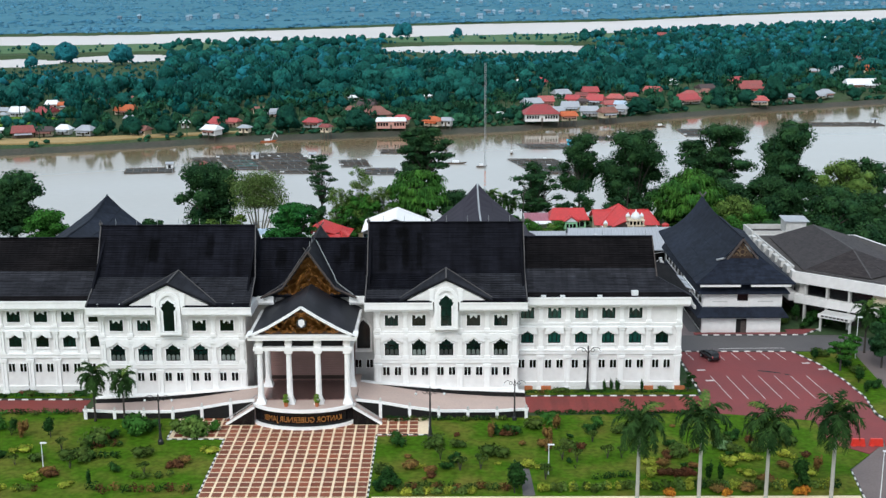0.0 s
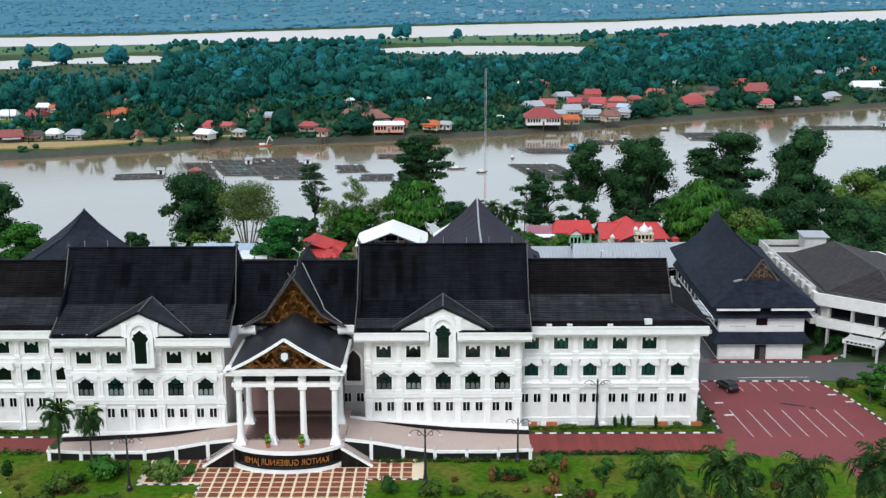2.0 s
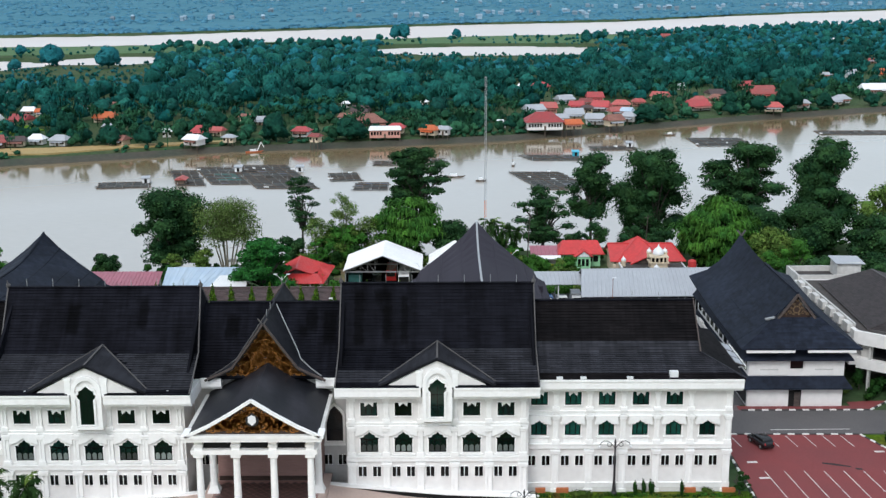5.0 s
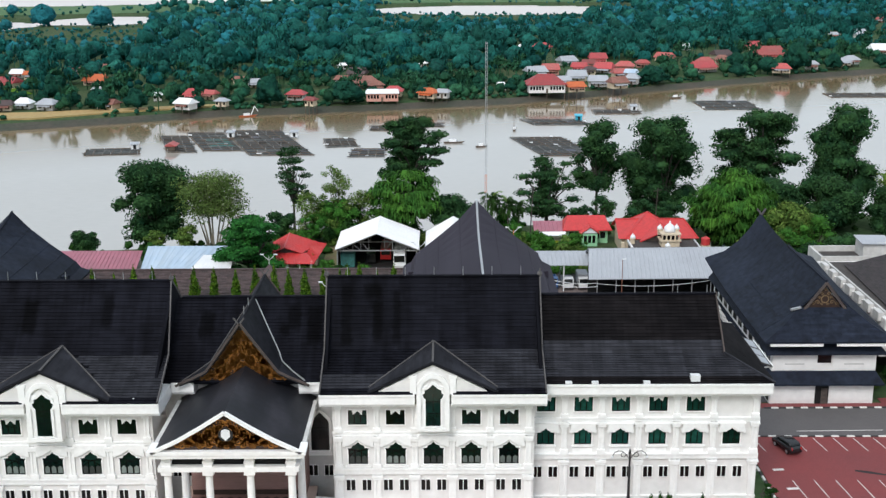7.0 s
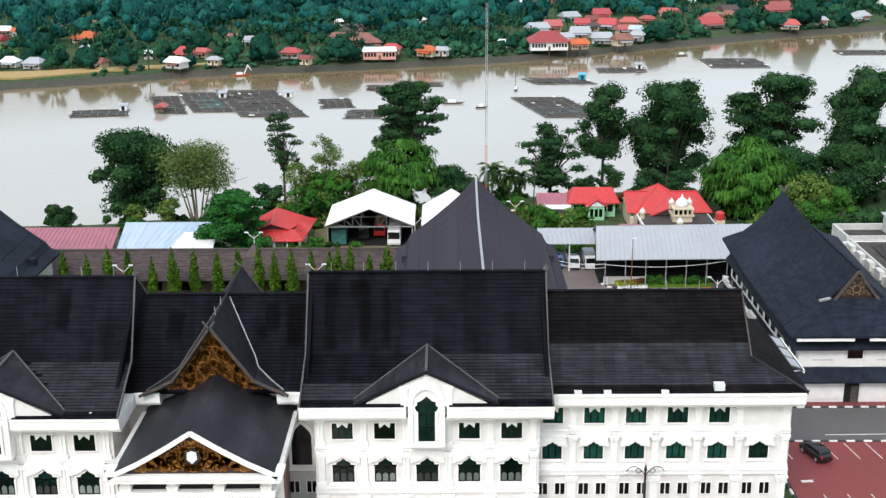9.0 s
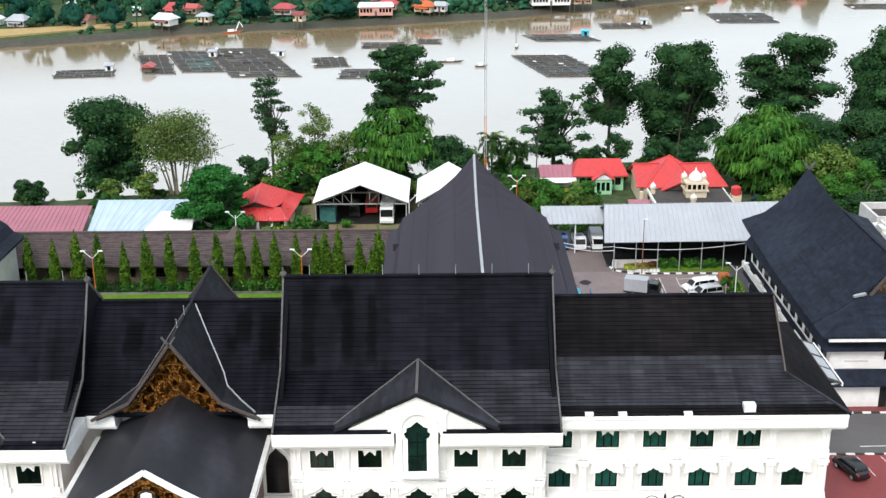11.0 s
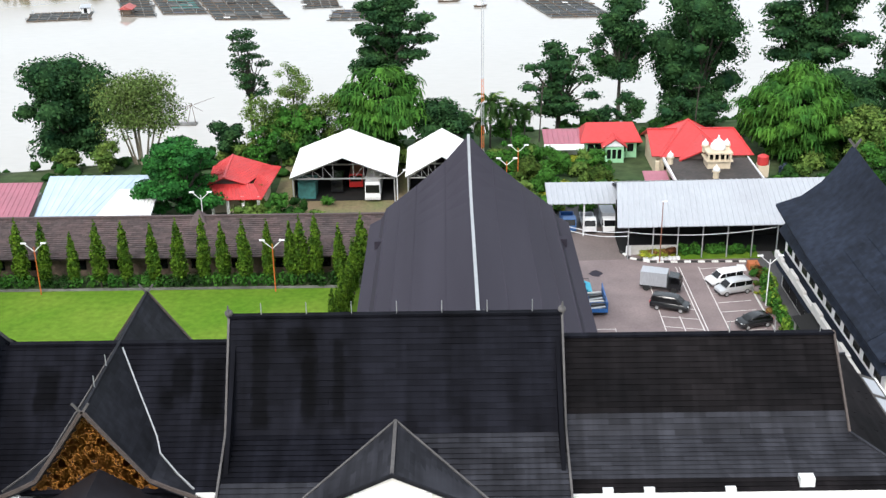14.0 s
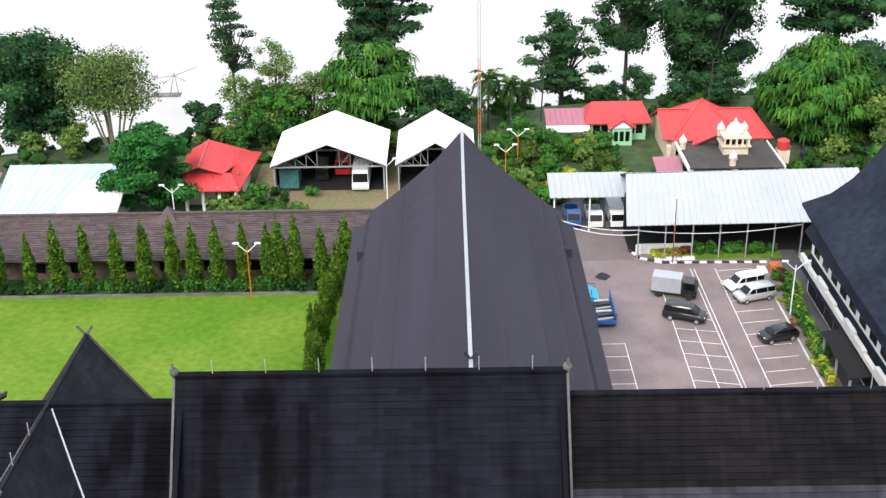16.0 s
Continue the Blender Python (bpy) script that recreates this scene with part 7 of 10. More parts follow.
def truck(x, y, rz, cab_mat, box_mat, label, open_bed=False):
    ob = thing("truck", (0, 0, 0), label, "truck", "parked trucks")
    part("chassis", Mesh().box(-2.5, 2.4, -0.6, 0.6, 0.45, 0.7), DARKSTEEL, ob)
    part("cab", Mesh().prism_y([(1.0, 0.5), (2.55, 0.5), (2.6, 1.2), (2.2, 2.1), (1.0, 2.15)], -0.88, 0.88), cab_mat, ob)
    for s in (-1, 1):
        part("side_window", Mesh().slab((1.3, s * 0.89, 1.3), (2.35, s * 0.89, 1.3), (2.1, s * 0.89, 1.95), (1.3, s * 0.89, 1.95), 0.02), GLASS_DARK, ob)
        part("mirror", Mesh().box(2.4, 2.5, s * 1.0 - 0.1, s * 1.0 + 0.1, 1.35, 1.75), DARKSTEEL, ob)
    part("windscreen", Mesh().slab((2.62, -0.75, 1.3), (2.62, 0.75, 1.3), (2.26, 0.75, 2.02), (2.26, -0.75, 2.02), 0.03), GLASS_DARK, ob)
    if open_bed:
        part("bed", Mesh().box(-2.6, 0.9, -0.95, 0.95, 0.7, 0.8).box(-2.6, 0.9, -0.95, -0.88, 0.8, 1.4).box(-2.6, 0.9, 0.88, 0.95, 0.8, 1.4).box(-2.6, -2.5, -0.88, 0.88, 0.8, 1.4), box_mat, ob)
    else:
        box = part("cargo_box", Mesh().box(-2.4, 0.85, -0.95, 0.95, 0.75, 2.5, 0.02), box_mat, ob)
        for px in (-1.75, -1.1, -0.45, 0.2):
            for s in (-1, 1):
                part("rib", Mesh().box(px - 0.04, px + 0.04, s * 0.955 - 0.02, s * 0.955 + 0.02, 0.8, 2.45), box_mat, box)
    for px in (-1.6, 1.75):
        for s in (-1, 1):
            part("wheel", Mesh().tube((px, s * 0.7, 0.38), (px, s * 0.92, 0.38), 0.38, n=14), RUBBER, ob)
    ob.matrix_basis = pose(x, y, 0.04, 0, 0, rz)
    return ob


car(43.2, 183.0, 108, CARBLACK, "black car parked on the red lot", "hatch")
car(30.1, 225.9, -22, CARBLACK, "black van parked in the yard", z=0.04)
car(38.6, 230.2, 198, CARSILVER, "silver van parked beside the yard planting", z=0.04)
car(38.1, 232.9, 198, CARWHITE, "white van parked beside the yard planting", z=0.04)
car(38.9, 221.2, 198, CARBLACK, "black car parked beside the yard planting", "hatch", z=0.04)
truck(29.9, 231.4, -18, CARBLACK, SHEET, "small black truck with a pale grey box body")
truck(20.6, 252.0, -90, BLUEPAINT, BLUEPAINT, "blue truck under the shed roof", True)
truck(23.3, 251.6, -90, CARWHITE, SHEET, "white truck under the shed roof", True)
truck(26.0, 251.6, -90, CARWHITE, SHEET, "white truck under the shed roof")
ob = thing("bus", (-7.0, 266, 0), "white bus parked in the carport", "bus")
part("body", Mesh().box(-8.2, -5.9, 262.9, 271, 0.5, 3.1, 0.08), CARWHITE, ob)
part("windscreen", Mesh().box(-8.05, -6.05, 262.85, 262.95, 1.5, 2.7), GLASS_DARK, ob)
part("bumper", Mesh().box(-8.2, -5.9, 262.75, 262.95, 0.45, 0.8), GREYWALL, ob)
for x in (-8.1, -6.2):
    for y in (264.5, 269.2):
        part("wheel", Mesh().tube((x, y, 0.45), (x + 0.25, y, 0.45), 0.45, n=12), RUBBER, ob)
ob = thing("fire_engine", (-9.8, 267, 0), "red fire engine in the carport", "truck")
part("body", Mesh().box(-10.9, -8.8, 268, 275, 0.6, 2.7, 0.06), REDPAINT, ob)
part("windscreen", Mesh().box(-10.7, -9.0, 267.95, 268.05, 1.5, 2.4), GLASS_DARK, ob)
for x in (-10.9, -9.05):
    for y in (269.5, 273.5):
        part("wheel", Mesh().tube((x, y, 0.45), (x + 0.25, y, 0.45), 0.45, n=12), RUBBER, ob)
ob = thing("minibus", (-12.6, 266, 0), "dark grey minibus in the carport", "van")
part("body", Mesh().box(-13.6, -11.7, 266.6, 271.6, 0.4, 2.1, 0.1), CARBLACK, ob)
part("windscreen", Mesh().box(-13.4, -11.9, 266.52, 266.62, 1.2, 1.9), GLASS_DARK, ob)
for x in (-13.6, -11.95):
    for y in (267.6, 270.6):
        part("wheel", Mesh().tube((x, y, 0.35), (x + 0.25, y, 0.35), 0.35, n=12), RUBBER, ob)
ob = thing("storage_container", (-17, 266, 0), "teal box standing in the carport", "container")
part("body", Mesh().box(-18.2, -15.6, 264.5, 268, 0.1, 2.6), NET_TEAL, ob)
# the cart and the open trailer by the hall
ob = thing("hand_cart", (20.6, 230.4, 0), "sky blue handcart with a sloping lid beside the hall", "cart")
part("tray", Mesh().prism_y([(20.0, 0.45), (21.3, 0.45), (21.3, 0.95), (20.0, 1.5)], 228.9, 231.6), CYANPAINT, ob)
part("handle", Mesh().bar((20.0, 231.6, 0.9), (20.0, 232.5, 1.1), 0.05).bar((21.2, 231.6, 0.9), (21.2, 232.5, 1.1), 0.05).bar((20.0, 232.5, 1.1), (21.2, 232.5, 1.1), 0.05), DARKSTEEL, ob)
for x in (20.0, 21.25):
    part("wheel", Mesh().tube((x, 229.6, 0.32), (x + 0.08, 229.6, 0.32), 0.32, n=10), RUBBER, ob)
ob = thing("trailer", (21.5, 226.6, 0), "blue open trailer loaded with grey frames beside the hall", "trailer")
part("bed", Mesh().box(20.4, 22.5, 223.9, 229.4, 0.55, 0.68), DARKSTEEL, ob)
part("side_board", Mesh().box(22.4, 22.5, 223.9, 229.4, 0.68, 1.65), BLUEPAINT, ob)
part("side_board", Mesh().box(20.4, 22.5, 223.8, 223.9, 0.68, 1.15), BLUEPAINT, ob)
for y in (223.9, 225.7, 227.5, 229.35):
    for x in (20.45, 22.45):
        part("post", Mesh().box(x - 0.04, x + 0.04, y - 0.04, y + 0.04, 0.6, 1.95), BLUEPAINT, ob)
part("rail", Mesh().bar((22.45, 223.9, 1.95), (22.45, 229.4, 1.95), 0.06), BLUEPAINT, ob)
part("rail", Mesh().bar((20.45, 223.9, 1.95), (22.45, 223.9, 1.95), 0.06), BLUEPAINT, ob)
for k in range(6):
    part("load_frame", Mesh().bar((20.55, 224.4 + 0.8 * k, 0.9 + 0.08 * (k % 3)), (22.3, 224.7 + 0.8 * k, 1.0), 0.3, 0.12), (STEEL, DARKSTEEL, GREYWALL)[k % 3], ob)
for y in (225.0, 228.4):
    for x in (20.35, 22.35):
        part("wheel", Mesh().tube((x, y, 0.36), (x + 0.2, y, 0.36), 0.36, n=12), RUBBER, ob)
for x in (55.0, 57.4, 59.6):
    ob = thing("road_barrier", (x, 146.6, 0.07), "bright red plastic road barrier", "barrier", "road barriers")
    part("body", Mesh().prism_y([(x - 0.95, 0.08), (x + 0.95, 0.08), (x + 0.9, 0.3), (x + 0.75, 1.05), (x - 0.75, 1.05), (x - 0.9, 0.3)], 146.4, 146.8), BARRIER, ob)
    for s in (-0.6, 0.6):
        part("foot", Mesh().box(x + s - 0.25, x + s + 0.25, 146.2, 147.0, 0.07, 0.25, 0.03), BARRIER, ob)


# ---------------------------------------------------------------- lamps and poles
def ornate_lamp():
    ob = thing("street_lamp", (0, 0, 0), "black iron street lamp with curled arms and white globes", "street lamp", "garden lamps")
    part("base", Mesh().lathe(0, 0, [(0.36, 0), (0.36, 0.5), (0.24, 0.7), (0.16, 1.6), (0.13, 1.7)], 10), DARKSTEEL, ob)
    part("pole", Mesh().lathe(0, 0, [(0.14, 1.7), (0.11, 4.5), (0.15, 4.55), (0.1, 4.7), (0.085, 6.1), (0.14, 6.2), (0.1, 6.5), (0.02, 6.75)], 10), DARKSTEEL, ob)
    for s in (-1, 1):
        m = Mesh()
        pts = [(s * px, 0, pz) for px, pz in ((0.08, 5.7), (0.35, 6.1), (0.75, 6.45), (1.15, 6.5), (1.5, 6.3), (1.68, 6.0))]
        for p, q in zip(pts, pts[1:]):
            m.tube(p, q, 0.042, n=6)
        curl = Mesh()
        for k in range(8):
            a0, a1 = 2 * math.pi * k / 8, 2 * math.pi * (k + 1) / 8
            curl.tube((s * 0.62 + 0.24 * math.cos(a0), 0, 6.08 + 0.24 * math.sin(a0)), (s * 0.62 + 0.24 * math.cos(a1), 0, 6.08 + 0.24 * math.sin(a1)), 0.035, n=5)
        arm = part("arm", m, DARKSTEEL, ob)
        part("scroll", curl, DARKSTEEL, arm)
        part("globe", Mesh().ball(s * 1.68, 0, 5.86, 0.16), SEAL, arm, smooth=True)
    return ob


first = ornate_lamp()
first.matrix_basis = pose(-38.2, 147.8, 0) @ Matrix.Scale(1.07, 4)
for x, y, k in ((-2.0, 149.0, 1.06), (21.4, 167.4, 1.03), (-62.4, 167.4, 1.0), (9.8, 156.2, 0.85)):
    copy_thing(first, pose(x, y, 0) @ Matrix.Scale(k, 4))


def twin_lamp(pole_mat, tall, label):
    ob = thing("twin_lamp", (0, 0, 0), label, "street lamp", "court lamps")
    part("pole", Mesh().tube((0, 0, 0), (0, 0, tall), 0.09, 0.06, 8), pole_mat, ob)
    for s in (-1, 1):
        arm = part("arm", Mesh().tube((0, 0, tall - 0.6), (s * 1.2, 0, tall + 0.5), 0.05, n=6), WHITESTEEL, ob)
        part("lamp_head", Mesh().box(s * 1.2 - 0.35, s * 1.2 + 0.35, -0.12, 0.12, tall + 0.42, tall + 0.58, 0.04), SEAL, arm)
    return ob


first = twin_lamp(ORANGE, 6.4, "orange twin armed lamp post on the court lawn")
first.matrix_basis = pose(-17.4, 232.2, 0)
for x, y in ((-46.4, 232.2), (12.6, 262), (14.6, 268)):
    copy_thing(first, pose(x, y, 0))
grey = twin_lamp(WHITESTEEL, 6.0, "pale twin armed lamp post")
grey.matrix_basis = pose(41.6, 226.5, 0)
for x, y in ((-29.6, 250.6), (-3.2, 258.6)):
    copy_thing(grey, pose(x, y, 0))
for x, y, h in ((-50.9, 138.6, 4), (13.0, 137.6, 4), (60.5, 140.5, 8), (50.3, 125.8, 8), (67, 183, 7)):
    ob = thing("lamp_post", (x, y, 0), "slim pale lamp post beside the road", "street lamp", "road lamps")
    part("pole", Mesh().tube((x, y, 0), (x, y, h), 0.08, 0.05, 8), WHITESTEEL, ob)
    part("lamp_head", Mesh().box(x - 0.15, x + 0.7, y - 0.12, y + 0.12, h, h + 0.14, 0.03), SEAL, ob)
for x, y, h in ((46, 293, 12), (19.5, 291, 13)):
    ob = thing("utility_pole", (x, y, -1.5), "leaning timber utility pole on the river bank", "utility pole", "bank poles")
    part("pole", Mesh().tube((x, y, -1.5), (x + 0.5, y, h - 3), 0.13, 0.09, 8), BARK, ob)
    part("cross_arm", Mesh().bar((x - 0.5, y, h - 3.7), (x + 1.4, y, h - 3.4), 0.1), BARK, ob)
ob = thing("lamp_post", (31.2, 239.5, 0), "slim rusty brown lamp post before the shed", "street lamp", "road lamps")
part("pole", Mesh().tube((31.2, 239.5, 0), (31.2, 239.5, 8.4), 0.09, 0.05, 8), RUSTPOLE, ob)
part("lamp_head", Mesh().box(31.05, 31.8, 239.4, 239.6, 8.4, 8.52, 0.03), SEAL, ob)
for x in (-60, -50, -40, -30, -22, -15):
    tagged(link("flag_stick", Mesh().tube((x, 200, 0), (x, 200, 4.0), 0.05, n=6), WHITESTEEL, at=(x, 200, 0)), "thin white pole on the court lawn", "pole", "lawn poles")

# ---------------------------------------------------------------- trees
# a rough twelve-cornered lump: three rings of four
HEART = np.array([(math.cos(a + t) * w, math.sin(a + t) * w, z) for z, w, t in ((-0.8, 0.5, 0.0), (0.0, 1.0, 0.8), (0.8, 0.5, 0.0)) for a in (0, 1.571, 3.142, 4.712)])
HEART_QUADS = np.array([(4 * j + i, 4 * j + (i + 1) % 4, 4 * j + 4 + (i + 1) % 4, 4 * j + 4 + i) for j in (0, 1) for i in range(4)] + [(8, 9, 10, 11), (3, 2, 1, 0)])


def strands(clumps, count, rng):
    """Hanging sprays: narrow ribbons that leave a bough outwards and arch down. Returns verts and quads."""
    blobs = np.asarray(clumps, dtype=float)
    weight = blobs[:, 3] ** 2
    pick = rng.choice(len(blobs), count, p=weight / weight.sum())
    mid = blobs[:, :2].mean(axis=0)
    d = rng.normal(size=(count, 3))
    d[:, 2] = np.abs(d[:, 2]) + 0.1
    d /= np.linalg.norm(d, axis=1)[:, None]
    p = blobs[pick, :3] + d * blobs[pick, 3:] * (0.55 + 0.5 * rng.random((count, 1)))
    out = p[:, :2] - mid
    out = out / (np.linalg.norm(out, axis=1)[:, None] + 1e-6) + rng.normal(size=(count, 2)) * 0.6
    out /= np.linalg.norm(out, axis=1)[:, None]
    long = (0.6 + 1.3 * rng.random(count) ** 1.4)[:, None]
    side = np.stack([-out[:, 1], out[:, 0], np.zeros(count)], axis=1)
    rows = []
    for u in (0.0, 0.33, 0.68, 1.0):
        c = p + np.concatenate([out * long * 0.62 * u ** 0.7, long * (0.18 * u - 0.95 * u * u)], axis=1)
        w = 0.17 * (1 - 0.8 * u) * (0.7 + 0.6 * rng.random((count, 1))) + 0.02
        rows += [c - side * w, c + side * w]
    v = np.stack(rows, axis=1).reshape(-1, 3)
    k = (np.arange(count) * 8)[:, None]
    return v, np.concatenate([k + np.array([[0, 1, 3, 2]]), k + np.array([[2, 3, 5, 4]]), k + np.array([[4, 5, 7, 6]])])


def tree(x, y, base, top, wide, crown_low, leaf_mat, label, blobs=14, count=3500, leaf=0.55, seed=1, droop=0.0, lean=0.0, fill=0.5, layered=False, stems=1, bark=BARK):
    """A tapered trunk with limbs that reach into clumps of foliage of uneven size."""
    rng = np.random.default_rng(seed)
    ob = thing("tree", (x, y, base), label, "tree")
    r, mid, half = wide / 2, (crown_low + top) / 2, (top - crown_low) / 2
    blobs, count, leaf = int(blobs * 2.1), int(count * 1.6), leaf * 0.8
    clumps = []
    for k in range(blobs):
        a, u = rng.random() * 6.283, rng.random()
        zz = crown_low + (top - crown_low) * (0.12 + 0.8 * (k + rng.random()) / blobs)
        reach = max(0.05, 1 - abs((zz - mid) / half) ** 2.4) ** 0.5 * r * (0.3 * u if k % 4 == 0 else 0.25 + 0.56 * math.sqrt(u))
        size = wide * (0.09 + 0.13 * rng.random() ** 1.3) * (0.75 if layered and k % 4 else 1.0)
        clumps.append((x + reach * math.cos(a) + lean * (zz - base) * 0.1, y + reach * math.sin(a), zz, size * 1.15, size * 1.15, size * (0.42 if layered else 0.75)))
    if droop:
        # the boughs of a weeping tree stand evenly over a dome
        clumps = []
        for k in range(blobs):
            u = (k + 0.5) / blobs
            up = min(1.0, max(-0.95, 1 - 1.9 * u + rng.normal() * 0.13))
            flat_r = math.sqrt(max(0.0, 1 - up * up)) * (0.55 + 0.45 * rng.random())
            size = wide * (0.065 + 0.075 * rng.random())
            clumps.append((x + r * 0.86 * flat_r * math.cos(2.4 * k), y + r * 0.86 * flat_r * math.sin(2.4 * k), mid + half * (0.62 + 0.32 * rng.random()) * up, size, size, size * 0.7))
    m = Mesh()
    foot = [(x + (0.6 * math.cos(2.4 * k) * k ** 0.5 if stems > 1 else 0), y + (0.5 * math.sin(2.4 * k) if stems > 1 else 0)) for k in range(stems)]
    thick = max(0.16, wide * 0.04) / (1.6 if stems == 2 else 2.8 if stems > 2 else 1)
    fork = base + (crown_low - base) * 0.85 + half * 0.35
    for fx, fy in foot:
        px, py = x + (fx - x) * 2.5 + lean * (fork - base) * 0.1, y + (fy - y) * 2.5
        m.tube((fx, fy, base - 0.3), ((fx + px) / 2, (fy + py) / 2, (base + fork) / 2), thick, thick * 0.75, 8)
        m.tube(((fx + px) / 2, (fy + py) / 2, (base + fork) / 2), (px, py, fork), thick * 0.75, thick * 0.55, 8)
    trunk = part("trunk", m, bark, ob)
    for k, (cx, cy, cz, *_) in enumerate(clumps):
        fx, fy = foot[k % len(foot)]
        sx, sy = x + (fx - x) * 2.5 + lean * (fork - base) * 0.1, y + (fy - y) * 2.5
        z0 = min(fork, cz - 0.5)
        knee = ((sx + cx) / 2 + rng.normal() * 0.3, (sy + cy) / 2 + rng.normal() * 0.3, z0 + (cz - z0) * 0.62)
        part("limb", Mesh().tube((sx, sy, z0), knee, thick * 0.42, thick * 0.28, 6).tube(knee, (cx, cy, cz), thick * 0.28, thick * 0.1, 6), bark, ob)
    if droop:
        v, f = strands(clumps, count // 3, rng)
    else:
        v, f = leaves(clumps, int(count * 1.7), leaf * 0.68, rng, flat=0.7, fill=fill, loose=0.6)
    if fill >= 0.3:
        # the dense heart of each clump
        heart = np.concatenate([np.array(c[:3]) + HEART * np.array(c[3:]) * 0.8 * rng.uniform(0.75, 1.15, (12, 1)) for c in clumps])
        quads = (np.arange(len(clumps)) * 12)[:, None, None] + HEART_QUADS[None]
        f = np.concatenate([f, quads.reshape(-1, 4) + len(v)])
        v = np.concatenate([v, heart])
    big_mesh("crown", v, f, leaf_mat, parent=ob)
    return ob


def land(x, y):
    return float(height(x, y))


tree(-59.0, 288, land(-59.0, 288), 15.8, 17.0, -1, L_DARK, "broad dark green tree on the river bank", 20, 6500, 0.55, 11)
tree(-45.8, 283, 0, 14.4, 14.5, 5.2, L_OLIVE, "sparse olive tree with many bare pale stems", 34, 6800, 0.34, 12, fill=0.25, stems=9, bark=STEMS)
tree(-34.6, 325, land(-34.6, 325), 13.6, 11.0, -2.5, L_DARK, "tall slender tree with layered dark foliage", 13, 2300, 0.40, 13, layered=True, fill=0.28)
tree(-25.5, 283, 0, 11.5, 7.5, 1.0, L_LOOSE, "loose olive green tree behind the carports", 12, 1700, 0.32, 14, fill=0.25, stems=2)
tree(-20.5, 284, 0, 16.8, 7.5, 1.5, L_LOOSE, "tall loose yellow green tree behind the carports", 13, 2200, 0.32, 36, fill=0.2, stems=3)
tree(-15.5, 285, 0, 11.0, 8.0, 1.0, L_LOOSE, "loose olive green tree behind the carports", 12, 1900, 0.32, 37, fill=0.25, stems=2)
tree(-19.5, 284, 0, 8.0, 12.0, 0.6, L_MID, "green tree behind the carports", 12, 2000, 0.45, 35, fill=0.4)
tree(-5.4, 302, land(-5.4, 302), 23.8, 16, 8.0, L_DARK, "tall dark tree with a layered crown", 22, 6500, 0.5, 15, layered=True)
tree(-6.4, 284, 0, 14.8, 17.0, 2.4, L_WEEP, "green weeping tree behind the carports", 34, 7500, 0.52, 16, droop=0.68, fill=0.7)
tree(3.7, 283, 0, 9.8, 11, 2.0, L_DARK, "dark round tree by the bank", 12, 2800, 0.5, 17)
tree(24.4, 308, land(24.4, 308), 13.3, 15.0, -2.5, L_DARK, "dark layered tree on the bank", 20, 2500, 0.46, 18, layered=True, fill=0.3)
tree(37.8, 325, land(37.8, 325), 18.3, 13.0, 0.0, L_DARK, "tall dark tree on the bank", 22, 4600, 0.5, 19)
tree(53.4, 325, land(53.4, 325), 20.5, 20, -8.0, L_DARK, "very large dark tree on the bank", 30, 9000, 0.55, 20)
tree(59.5, 281.5, 0, 15.0, 19.0, -0.6, L_WEEP, "bright green weeping tree beside the mosque", 64, 16500, 0.52, 21, droop=0.7, fill=0.7)
tree(76.0, 325, land(76, 325), 21.6, 23, 3.0, L_DARK, "large dark tree with an umbrella crown", 24, 7000, 0.55, 22, layered=True)
tree(69.8, 275, 0, 9.6, 10, 0.5, L_LOOSE, "bright yellow green tree behind the offices", 14, 3500, 0.5, 23)
tree(96.7, 325, land(96.7, 325), 22.8, 17, -7.0, L_DARK, "tall dark tree on the bank", 36, 8500, 0.55, 64)
tree(76, 259, 0, 7.0, 10, 0.2, L_DARK, "dark bushy tree behind the corner office", 14, 2600, 0.45, 65)
tree(84, 252, 0, 7.5, 11, 0.2, L_DARK, "dark bushy tree behind the corner office", 14, 2600, 0.45, 66)
tree(70.5, 263, 0, 4.5, 7, 0.1, L_DARK, "low dark tree behind the corner office", 10, 1600, 0.4, 67)
tree(104, 300, land(104, 300), 15.0, 17, -2.5, L_LOOSE, "broad pale green tree on the bank", 20, 4500, 0.5, 25)
tree(-101.7, 272, 0, 16.8, 18, 1.5, L_DARK, "broad dark tree behind the west hall", 20, 5000, 0.55, 26)
tree(-92, 264, 0, 9.0, 10, 1.0, L_MID, "green tree behind the halls", 12, 2600, 0.5, 27)
tree(-34.0, 257.4, 0, 12.2, 12.0, 0.2, L_EMERALD, "dense round green tree behind the service building", 24, 6500, 0.45, 28, fill=0.6, layered=True)
tree(-32, 284, 0, 6.4, 6.5, 0.3, L_DARK, "small dark tree on the bank", 8, 1500, 0.45, 29)
tree(-70, 276, 0, 4.0, 6, 0.2, L_DARK, "low dark tree on the bank", 8, 1500, 0.45, 30)
tree(88, 262, 0, 12, 14, 1.5, L_DARK, "dark tree behind the corner office", 16, 3500, 0.5, 31)
tree(115, 318, land(115, 318), 13, 16, -6, L_DARK, "dark tree on the bank", 16, 3500, 0.55, 32)
tree(83, 290, 0, 11, 13, 0.5, L_DARK, "dark tree by the bank", 14, 3500, 0.5, 33)
tree(112, 270, 0, 13, 15, 1.5, L_DARK, "dark tree behind the corner office", 16, 3500, 0.5, 34)
tree(72, 297, land(72, 297), 9.5, 15, -1.0, L_DARK, "dark tree by the bank", 18, 4500, 0.5, 45)
tree(84, 299, land(84, 299), 10.5, 15, -1.0, L_DARK, "dark tree by the bank", 18, 4500, 0.5, 46)
